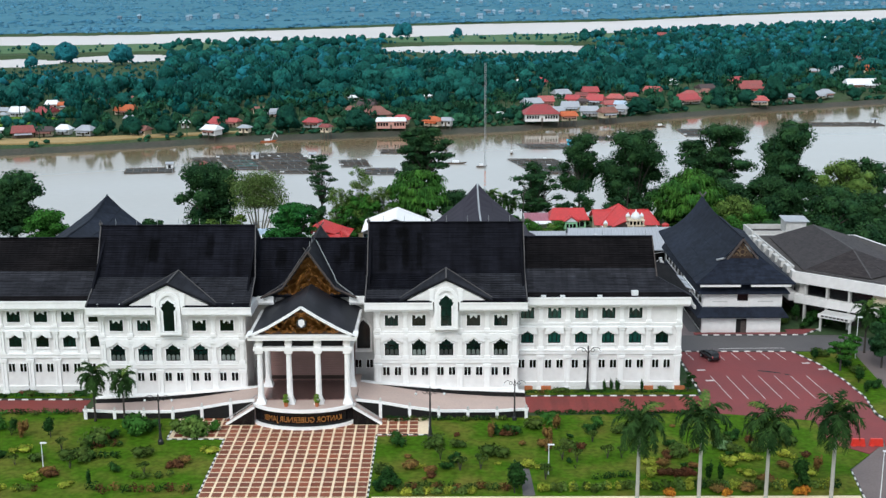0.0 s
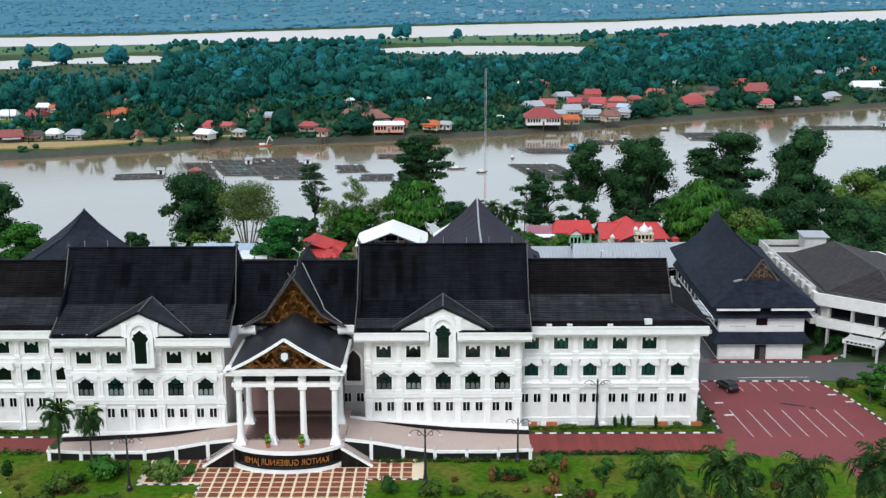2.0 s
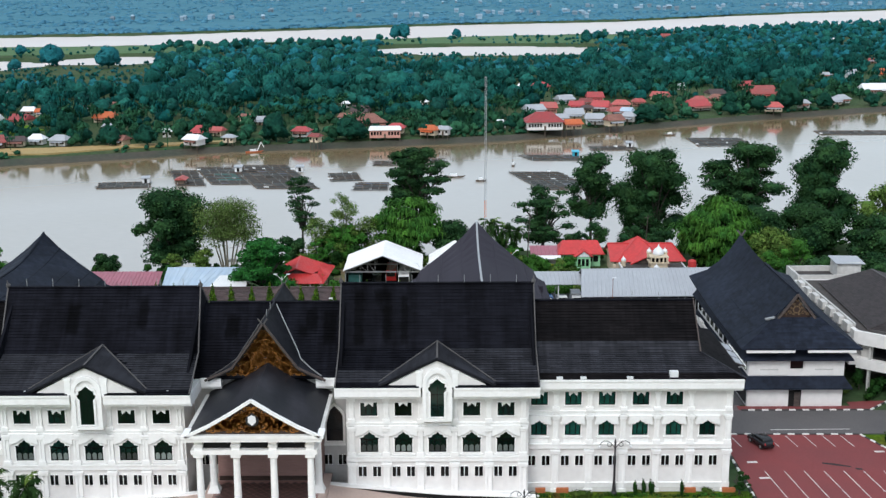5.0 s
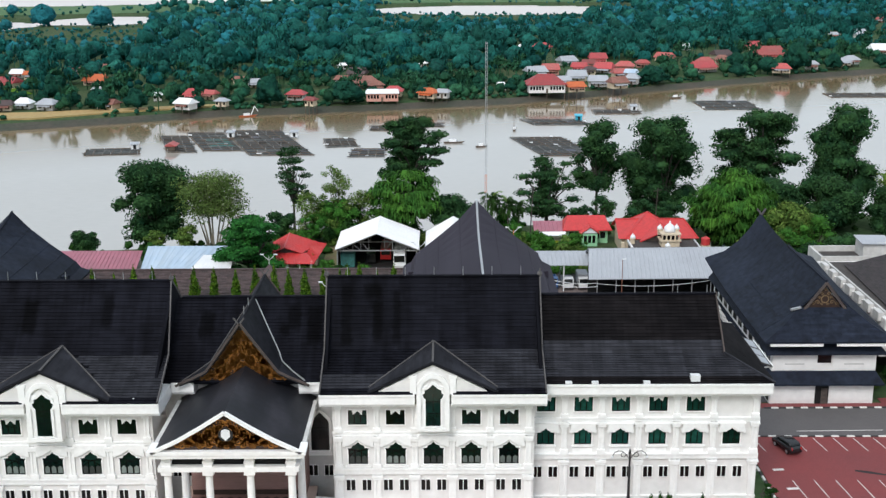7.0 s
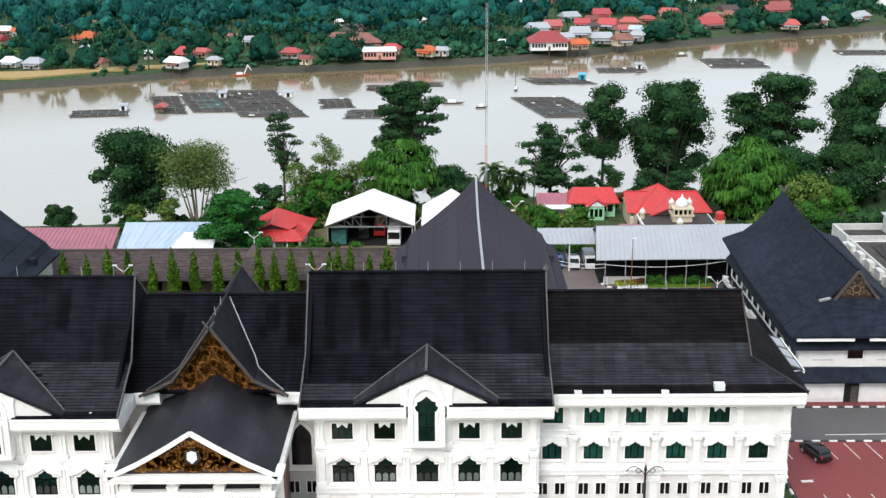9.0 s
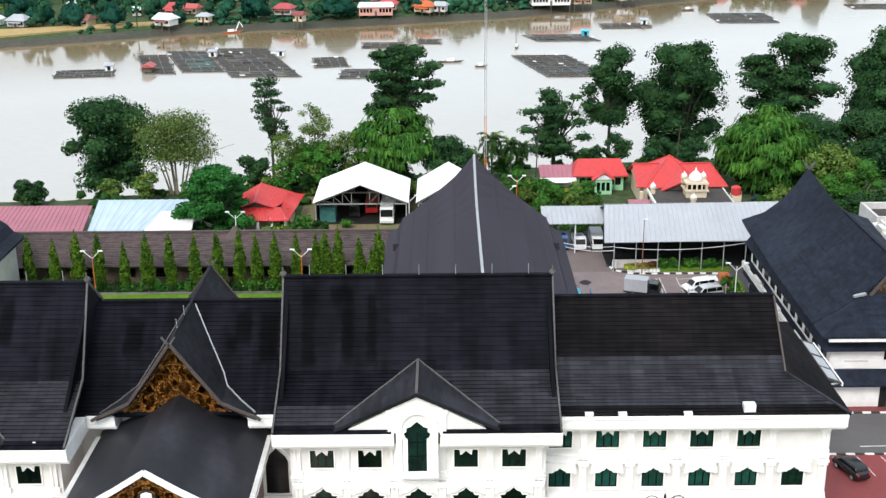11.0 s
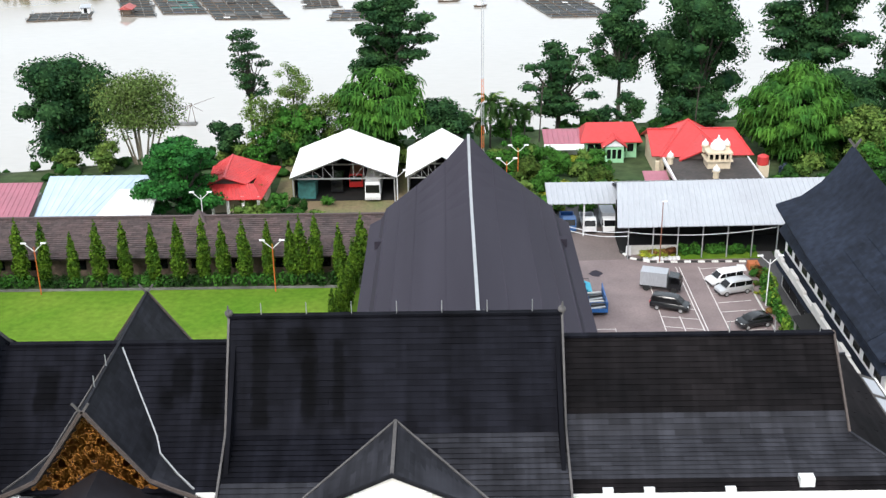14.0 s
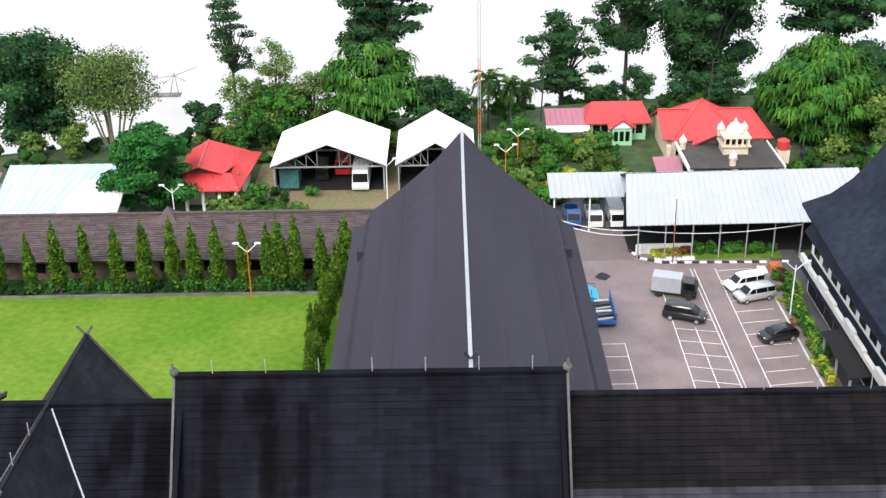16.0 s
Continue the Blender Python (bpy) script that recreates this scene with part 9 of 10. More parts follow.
for i in range(34):
    x, y = rng.uniform(51, 70), rng.uniform(256, 292)
    if math.hypot(x - 53.5, y - 262) > 4.5:
        plant(rng.choice(("bright", "dark", "leafy", "tall", "dark")), x, y, rng.uniform(1.0, 1.9), rng.uniform(0, 360), 0)
for i in range(30):
    plant(rng.choice(("bright", "dark", "leafy", "tall", "dark", "leafy")), rng.uniform(-33, 4), rng.uniform(278.5, 287), rng.uniform(1.0, 2.0), rng.uniform(0, 360), 0)
for x, y, k in ((-24.6, 255.6, 1.3), (-22.5, 254.6, 1.0), (-23.4, 258.6, 1.5), (-21.2, 257.0, 1.1), (-14.2, 255.5, 0.9), (-17.0, 254.4, 0.8)):
    plant("leafy", x, y, k, 60 * k, 0)
for i in range(16):
    plant(rng.choice(("bright", "dark", "bright", "tall")), rng.uniform(-25, -13), rng.uniform(250, 262), rng.uniform(0.7, 1.2), rng.uniform(0, 360), 0)
for x, y in ((59.6, 181.4), (61.5, 184), (63.8, 179), (64.8, 175.4), (63.4, 171), (65.4, 168.5), (62.8, 166.4), (60.6, 203), (63.5, 204), (66.4, 205.5), (69, 203.5)):
    plant(rng.choice(("dark", "green", "tall")), x, y, rng.uniform(0.7, 1.2), rng.uniform(0, 360), 0.1)
for x in (-22.2, -17.9):
    ob = thing("planter", (x, 154.9, 2.65), "potted topiary on the terrace", "potted plant", "terrace planters")
    part("pot", Mesh().lathe(x, 154.9, [(0.22, 2.65), (0.34, 3.2), (0.36, 3.25)], 10), TERRACOTTA, ob)
    v, f = leaves([(x, 154.9, 3.6, 0.45, 0.45, 0.4), (x, 154.9, 4.2, 0.35, 0.35, 0.3)], 220, 0.13, np.random.default_rng(5))
    big_mesh("foliage", v, f, L_LIME, parent=ob)
m = Mesh().box(29.2, 33.9, 240.6, 242.1, 0, 0.28)
ob = tagged(link("flower_bed", m, SOIL, at=(31, 241.2, 0)), "white scalloped flower bed before the shed", "flower bed")
for k in range(9):
    part("edging_stone", Mesh().tube((29.45 + 0.54 * k, 240.5, 0.0), (29.45 + 0.54 * k, 240.5, 0.42), 0.3, 0.24, 9), SEAL, ob)
for x in (27.3, 27.75):
    tagged(link("bollard", Mesh().tube((x, 242.0, 0), (x, 242.0, 1.35), 0.12, 0.12, 10), SEAL, at=(x, 242, 0)), "white painted bollard at the corner of the shed", "bollard", "shed bollards")
tagged(link("planter_box", Mesh().box(42.0, 43.4, 236.6, 238.0, 0, 0.9, 0.06), TERRACOTTA, at=(42.7, 237.3, 0)), "large orange planter at the end of the yard hedge", "planter")
tagged(link("stone_slab", Mesh().box(40.7, 41.7, 236.5, 237.9, 0.03, 0.35, 0.05), SEAL, at=(41.2, 237.2, 0)), "white stone slab beside the orange planter", "slab")
for p, q, sag in (((16.6, 243.0, 4.9), (27.2, 240.2, 4.1), 0.7), ((16.6, 243.6, 4.3), (27.2, 240.2, 3.5), 0.8), ((27.2, 240.2, 4.0), (46.2, 240.2, 4.5), 0.7)):
    wire = [tuple(a + (b - a) * u / 12 - (4 * sag * u / 12 * (1 - u / 12) if c == 2 else 0) for c, (a, b) in enumerate(zip(p, q))) for u in range(13)]
    tagged(link("cable", Mesh().sweep(wire, 0.07, 0.07), SEAL, at=p), "white sagging cable before the shed", "cable", "yard cables")
for x0, x1, y in ((12.2, 37.8, 166.4), (-78, -52.6, 165.6)):
    tagged(link("garden_bed", Mesh().box(x0, x1, y, 168.3, 0, 0.22), GRASS, at=((x0 + x1) / 2, y, 0)), "grass bed along the foot of the wing", "flower bed")
for x0, x1 in ((12.0, 13.2), (14.5, 16), (30, 31.4), (34.6, 36.2)):
    tagged(link("planter_box", Mesh().box(x0, x1, 167.95, 168.25, 0.2, 0.8), TERRACOTTA, at=(x0, 168, 0.2)), "orange planter box against the wing", "planter", "wing planters")

# ---------------------------------------------------------------- the river, its far bank and the plain
def fish_farm(x0, x1, y0, y1, cells_x, cells_y, cover, label, hut=True, turn=0, red_hut=False, drift=0.0, hut_mat=SHEET_WHITE):
    """A floating fish farm: worn timber walkways on the water round net cells, with a watch hut; drift: how far its near end lies to the east."""
    cx, cy = (x0 + x1) / 2, (y0 + y1) / 2
    ob = thing("fish_farm", (0, 0, 0), label, "fish farm", "fish farms")
    w, d = x1 - x0, y1 - y0
    rng = random.Random(int(abs(x0) * 7 + y0))

    def slide(m):
        m.v = [(x - drift * y / d, y, z) for x, y, z in m.v]
        return m

    part("net", slide(Mesh().box(-w / 2, w / 2, -d / 2, d / 2, -0.15, 0.06)), NET, ob)
    if cover is not NET:
        part("net_cover", slide(Mesh().box(-w * 0.2, w * 0.42, -d * 0.3, d * 0.12, 0.062, 0.09)), cover, ob)
    # sagging nets, a tone of its own to each cell
    for i in range(cells_x):
        for j in range(cells_y):
            if rng.random() < 0.2:
                a, b = w * (i / cells_x - 0.5) + 0.3, w * ((i + 1) / cells_x - 0.5) - 0.3
                e, f = d * (j / cells_y - 0.5) + 0.3, d * ((j + 1) / cells_y - 0.5) - 0.3
                part("cell_net", slide(Mesh().slab((a, e, 0.1), (b, e, rng.uniform(0.1, 0.3)), (b, f, 0.1), (a, f, rng.uniform(0.1, 0.3)), 0.03)), rng.choice((NET, VOID, WALKWAY, NET, NAVYPLASTIC)), ob)
    # loose boards and floats left on the walkways
    for k in range(cells_x * cells_y // 5):
        x, y = w * (rng.randrange(cells_x + 1) / cells_x - 0.5), d * (rng.random() - 0.5)
        size = rng.uniform(0.3, 1.0)
        part("float", slide(Mesh().box(x - size, x + size, y - 0.45, y + 0.45, 0.36, 0.36 + rng.uniform(0.15, 0.5))), rng.choice((SHEET_WHITE, WALKWAY, TIMBER, STEEL)), ob)
    for i in range(cells_x + 1):
        x = -w / 2 + w * i / cells_x
        ya, yb, b = -d / 2 - rng.uniform(-0.8, 1.6), d / 2 + rng.uniform(-0.8, 1.6), rng.uniform(-0.4, 0.4)
        part("walkway", slide(Mesh().slab((x - 0.14, ya, 0.36), (x + 0.14, ya, 0.36), (x + b + 0.14, yb, 0.36), (x + b - 0.14, yb, 0.36), 0.25)), rng.choice((WALKWAY, TIMBER, WALKWAY)), ob)
    for j in range(cells_y + 1):
        y = -d / 2 + d * j / cells_y
        xa, xb, b = -w / 2 - rng.uniform(-1.0, 1.2), w / 2 + rng.uniform(-1.0, 1.2), rng.uniform(-0.7, 0.7)
        part("walkway", slide(Mesh().slab((xa, y - 0.14, 0.39), (xb, y + b - 0.14, 0.39), (xb, y + b + 0.14, 0.39), (xa, y + 0.14, 0.39), 0.25)), rng.choice((WALKWAY, TIMBER, TIMBER)), ob)
    m = Mesh()
    for i in range(cells_x + 1):
        for j in range(cells_y + 1):
            if (i + 2 * j) % 3 == 0:
                x, y = -w / 2 + w * i / cells_x, -d / 2 + d * j / cells_y
                m.tube((x, y, 0), (x, y, rng.uniform(0.8, 1.6)), 0.07, n=5)
    tagged(part("stake_row", slide(m), STEEL, ob), kind="stuff")
    if hut:
        part("hut", Mesh().box(w / 2 - 3.4, w / 2 - 0.6, d * 0.18, d * 0.18 + 2.8, 0.4, 2.4), hut_mat, ob)
        part("hut_roof", Mesh().slab((w / 2 - 3.8, d * 0.18 - 0.4, 2.4), (w / 2 - 0.2, d * 0.18 - 0.4, 2.4), (w / 2 - 0.2, d * 0.18 + 3.2, 2.9), (w / 2 - 3.8, d * 0.18 + 3.2, 2.9), 0.1), SHEET if hut_mat is SHEET_WHITE else hut_mat, ob)
        part("hut_doorway", Mesh().box(w / 2 - 2.5, w / 2 - 1.4, d * 0.18 - 0.03, d * 0.18, 0.5, 2.1), VOID, ob)
    if red_hut:
        part("hut", Mesh().box(-1.2, 2.2, -d * 0.45, -d * 0.45 + 5.5, 0.4, 2.2), TIMBER, ob)
        part("hut_roof", Mesh().prism_y([(-1.9, 2.1), (2.9, 2.1), (0.5, 3.2)], -d * 0.45 - 0.6, -d * 0.45 + 6.4), FADED_RED, ob)
    ob.matrix_basis = pose(cx, cy, WATER_Z, 0, 0, turn)


fish_farm(-136, -116, 490, 503, 6, 3, NET, "floating fish farm of dark net cells", turn=8)
fish_farm(-110, -99, 495, 532, 3, 9, NET, "floating fish farm of dark net cells with a red roofed hut", False, red_hut=True, drift=11)
fish_farm(-99, -84, 498, 540, 4, 10, NET_TEAL, "floating fish farm with teal net covers", drift=15)
fish_farm(-82, -58, 488, 545, 6, 12, NET, "large floating fish farm of dark net cells", drift=20)
fish_farm(-46, -34, 505, 524, 4, 5, NET, "floating fish farm of dark net cells", False, 10)
fish_farm(-34, -21, 484, 500, 4, 4, NET, "small floating fish farm", False)
fish_farm(-30, -13, 544, 556, 5, 3, NET, "floating fish farm of dark net cells", False)
fish_farm(-8, 1, 553, 563, 3, 3, NET, "small floating fish farm", False)
fish_farm(33.5, 54, 484, 525, 5, 9, NET, "large floating fish farm of dark net cells", False, drift=10)
fish_farm(38, 63, 557, 572, 6, 3, NET, "floating fish farm of dark net cells with a sky blue hut", drift=5, hut_mat=CYANPAINT)
fish_farm(71, 92, 588, 600, 5, 3, NET, "floating fish farm of dark net cells")
fish_farm(124, 150, 600, 628, 5, 5, NET, "floating fish farm of dark net cells", False)
fish_farm(196, 240, 640, 654, 9, 3, NET, "long floating fish farm on the open river")
fish_farm(235, 262, 600, 612, 6, 3, NET, "floating fish farm on the open river", False)


def boat(x, y, rz, long, mat, label, digger=False):
    ob = thing("boat", (0, 0, 0), label, "boat", "boats")
    h = long / 2
    v = [(-h, -0.6, 0.5), (h * 0.5, -0.6, 0.5), (h, 0, 0.75), (h * 0.5, 0.6, 0.5), (-h, 0.6, 0.5), (-h * 0.9, -0.35, -0.2), (h * 0.55, -0.3, -0.2), (h * 0.55, 0.3, -0.2), (-h * 0.9, 0.35, -0.2)]
    part("hull", Mesh().add(v, [(0, 5, 6, 1), (1, 6, 2), (2, 6, 7), (2, 7, 3), (3, 7, 8, 4), (4, 8, 5, 0), (5, 8, 7, 6), (0, 1, 2, 3, 4)]), mat, ob)
    part("cabin", Mesh().box(-h * 0.5, h * 0.15, -0.45, 0.45, 0.5, 1.5, 0.06), SHEET_WHITE, ob)
    if digger:
        part("boom", Mesh().bar((1.2, 0, 0.6), (3.0, 0, 4.6), 0.35, 0.4), SHEET_WHITE, ob)
        part("digger_arm", Mesh().bar((3.0, 0, 4.6), (4.4, 0, 2.2), 0.3, 0.3), SHEET_WHITE, ob)
    ob.matrix_basis = pose(x, y, WATER_Z + 0.1, 0, 0, rz)


boat(31.2, 543, 80, 5, TIMBER, "small moored boat with a pole")
boat(16.1, 503.5, 10, 5, TIMBER, "small boat on the river")
boat(5.6, 513, 5, 9, TIMBER, "long narrow boat on the river")
boat(-88, 585, 20, 9, SHEET_ORANGE, "orange work barge with a white digger arm at the far bank", True)
boat(-205, 520, 15, 8, SHEET_WHITE, "white boat at the far bank")
boat(118, 640, 15, 7, TIMBER, "narrow boat near the far bank")
tagged(link("mooring_pole", Mesh().tube((31, 545, -21), (31, 545, -12), 0.12, n=6), TIMBER, at=(31, 545, -21)), "thin mooring pole standing in the river", "pole")


def lift_net(x, y):
    """A bamboo lift net by the bank: raft, leaning posts and the crossed arms that carry the net."""
    ob = thing("lift_net", (x, y, WATER_Z), "bamboo lift net with long thin arms over the river", "fishing net")
    z = WATER_Z
    part("raft", Mesh().box(x - 5, x + 1.5, y - 1.2, y + 1.2, z - 0.1, z + 0.25), WALKWAY, ob)
    for dx in (-0.8, 1.2):
        part("post", Mesh().tube((x + dx, y, z), (x + 0.6, y, z + 5.2), 0.09, 0.06, 6), TIMBER, ob)
    for dx, h in ((-5.5, 3.6), (6.0, 6.4), (3.0, 3.0), (-2.5, 2.2)):
        part("arm", Mesh().tube((x + 0.6, y, z + 4.6), (x + dx, y + 0.5, z + h), 0.07, 0.04, 6), TIMBER, ob)
    part("stay", Mesh().tube((x + 0.6, y, z + 5.2), (x - 4.5, y, z + 0.3), 0.03, n=5), TIMBER, ob)


lift_net(-57.0, 370)


def village(roofs, spots, group, seed):
    """Houses at x, y of the given width; roofs: pairs of roof and wall to choose from."""
    rng = random.Random(seed)
    for x, y, w in spots:
        roof, wall = rng.choice(roofs)
        w *= 0.82
        near_water = y < float(shore_far(x)) + 20
        base = land(x, max(y, float(shore_far(x)) + 8))
        ob = hip_house("village_house", x, y, w, w * rng.uniform(0.62, 0.85), rng.uniform(2.6, 3.2), w * rng.uniform(0.24, 0.34), roof, wall, NAMES[roof.name], rng.uniform(-28, 28), 0.9, rng.choice((0.28, 0.5, 0.5)), 1.3 if near_water else 0.3, base)
        if w > 6:
            out = rng.uniform(1.6, 2.6)
            z = (1.3 if near_water else 0.3) + 2.3
            o = spot(ob)
            a, d = w * 0.42, w * 0.36
            m = Mesh().slab((-a, -d - out, z - 0.5), (a, -d - out, z - 0.5), (a, -d, z + 0.15), (-a, -d, z + 0.15), 0.08)
            m.v = [(o.x + p[0], o.y + p[1], o.z + p[2]) for p in m.v]
            part("porch_roof", m, rng.choice((SHEET, roof, SHEET_RUST)), ob)
        tagged(ob, group=group)


NAMES = {FADED_RED.name: "village house with a faded red sheet roof", VILLAGE_RED.name: "village house with a bright red sheet roof", SHEET_ORANGE.name: "village house with an orange tiled roof", SHEET_RUST.name: "timber village house with a rusty roof",
         SHEET.name: "village house with a grey sheet roof", SHEET_WHITE.name: "village house with a white sheet roof", SHEET_BLUE.name: "village house with a blue sheet roof", BROWNTILE.name: "village house with a brown tiled roof"}
FAR, WATERSIDE = "houses on the far bank", "houses of the waterside village"
RED_ROOFS, GREY_ROOFS, PALE_ROOFS = [(VILLAGE_RED, CREAMWALL), (FADED_RED, WHITE), (VILLAGE_RED, STONEWALL)], [(SHEET, STONEWALL), (SHEET, CREAMWALL)], [(SHEET_WHITE, WHITE), (SHEET_WHITE, STONEWALL), (SHEET, WHITE)]
PINK_ROOFS, BROWN_ROOFS, RUST_ROOFS = [(FADED_RED, CREAMWALL), (FADED_RED, PINKHOUSE)], [(BROWNTILE, CREAMWALL), (SHEET_RUST, TIMBER)], [(SHEET_RUST, TIMBER), (SHEET_RUST, CREAMWALL), (FADED_RED, TIMBER)]
village(RED_ROOFS, ((-225, 664, 13.0), (-120, 620, 9.7), (-69, 612, 9.5), (-23, 624, 9.6)), FAR, 1)
village([(SHEET_ORANGE, CREAMWALL)], ((-227, 702, 8), (-183, 675, 12.9), (-6, 617, 9.8)), FAR, 2)
village(PALE_ROOFS, ((-242, 668, 10.3), (-236, 708, 7.9), (-192, 591, 8.2), (-116, 584, 9.4), (-136, 614, 4.5), (-292, 816, 7), (-58, 738, 5), (-11, 748, 5), (-223, 586, 5)), FAR, 3)
village(GREY_ROOFS, ((-244, 650, 5), (-169, 634, 7), (-101, 592, 6.3), (-97, 661, 8), (-180, 588, 9.8), (-252, 672, 7), (1, 617, 6.5)), FAR, 4)
village(RUST_ROOFS, ((-209, 580, 12.2), (-153, 590, 9.7), (-106, 673, 7.2), (-39, 659, 14), (-33, 647, 8.6), (-88, 640, 7)), FAR, 5)
village(BROWN_ROOFS, ((-200, 585, 9.8), (-197, 737, 8), (-46, 698, 11.5), (-52, 672, 8)), FAR, 6)
village(PINK_ROOFS, ((-210, 725, 9), (-112, 620, 8.3), (-60, 592, 5.4)), FAR, 7)
village(RED_ROOFS, ((67, 847, 13.9), (79, 728, 10.1), (95, 771, 11.9), (92, 719, 11.9), (149, 726, 16.5), (210, 849, 14), (86, 742, 9)), WATERSIDE, 8)
village([(SHEET_ORANGE, CREAMWALL)], ((67, 639, 10.2), (339, 952, 10.7)), WATERSIDE, 9)
village(GREY_ROOFS, ((52, 703, 13), (75, 760, 12.1), (73, 686, 12), (81, 659, 11.6), (213, 731, 8), (237, 748, 8.2), (64, 668, 8), (100, 668, 8)), WATERSIDE, 10)
village(PINK_ROOFS, ((61, 712, 11.3), (105, 728, 12), (98, 699, 9.3), (137, 778, 12.5), (204, 792, 19.9), (191, 715, 11.6), (380, 1086, 8), (273, 1500, 13), (118, 745, 9), (156, 752, 10)), WATERSIDE, 11)
village(PALE_ROOFS, ((31, 650, 5.2), (55, 838, 8.9), (164, 848, 7.7), (243, 755, 10.3), (235, 761, 5.5), (282, 816, 13.7), (294, 822, 14.3), (309, 933, 12.9), (291, 934, 7.7), (448, 1397, 11.6)), WATERSIDE, 12)
village([(BROWNTILE, CREAMWALL), (SHEET_RUST, CREAMWALL)], ((90, 651, 10.4), (175, 793, 13.3), (83, 711, 7.6), (168, 760, 9)), WATERSIDE, 13)
village([(SHEET_BLUE, WHITE)], ((104, 698, 7.8),), WATERSIDE, 14)
hip_house("village_house", 52, 638, 18, 12, 4.2, 4.6, VILLAGE_RED, WHITE, "large white riverside house with a broad red hipped roof", 4, 1.2, 0.22, 1.6, land(52, 640))
hip_house("village_house", -28, 612, 15, 9, 4.0, 1.4, SHEET_WHITE, PINKHOUSE, "salmon pink riverside building with a flat white roof", 2, 0.6, 0.48, 1.0, land(-28, 612))
rng = random.Random(77)
far_roofs = Mesh()
for cx, cy, count, spread in ((-470, 2150, 8, 60), (-330, 2600, 4, 80), (-40, 2250, 9, 70), (130, 2450, 7, 50), (250, 2400, 9, 90), (-560, 3700, 10, 90), (340, 2900, 4, 60), (520, 2640, 8, 80), (640, 2750, 10, 120), (880, 2980, 8, 90), (1010, 3000, 6, 90), (-100, 3300, 6, 160), (700, 3600, 6, 200)):
    for i in range(count):
        x, y = cx + rng.gauss(0, spread), cy + rng.gauss(0, 45)
        w, h = rng.uniform(4, 10), rng.uniform(4, 7)
        far_roofs.box(x - w / 2, x + w / 2, y, y + 10, -17, -17 + h)
        far_roofs.add([(x - w / 2 - 1, y - 1, -17 + h), (x + w / 2 + 1, y - 1, -17 + h), (x + w / 2 + 1, y + 11, -17 + h), (x - w / 2 - 1, y + 11, -17 + h), (x - w / 2, y + 5, -14 + h), (x + w / 2, y + 5, -14 + h)],
                      [(0, 1, 5, 4), (2, 3, 4, 5), (1, 2, 5), (3, 0, 4)])
# the pale blue wall colour carries the distance haze
ob = tagged(link("far_town", far_roofs, surface("hazed_far_town_walls", (0.22, 0.31, 0.38), 0.7, vary=0.1, island=0.5), at=(0, 0, 0)), "far houses beyond the second river, haze in their colour", "town", kind="stuff")
flat_green = Mesh().prism_z([(-262, 655), (-246, 622), (-214, 616), (-205, 640), (-226, 668)], -17.0, -16.1)
setting("far_meadow", flat_green, LAWN, "grass field between the far houses", "field")
for pts, mat, nm in (([(-250, 552), (-178, 562), (-150, 578), (-100, 600), (-100, 605), (-150, 590), (-183, 580), (-250, 574)], OCHRE, "bank_path"),):
    setting(nm, Mesh().prism_z(pts, -17.6, -16.7), mat, "pale earth path along the far bank", "path")
bank = Mesh()
xs = list(range(-300, 420, 12))
for a, b in zip(xs, xs[1:]):
    ya, yb = float(shore_far(a)), float(shore_far(b))
    bank.add([(a, ya - 5.5, -20.6), (b, yb - 5.5, -20.6), (b, yb + 3.4, -17.8), (a, ya + 3.4, -17.8)], [(0, 1, 2, 3)])
setting("far_bank", bank, surface("muddy_bank", (0.060, 0.048, 0.036), 0.8, vary=0.3, big=0.08, fine=0.6, other=(0.030, 0.040, 0.024)), "dark muddy river bank", "bank")


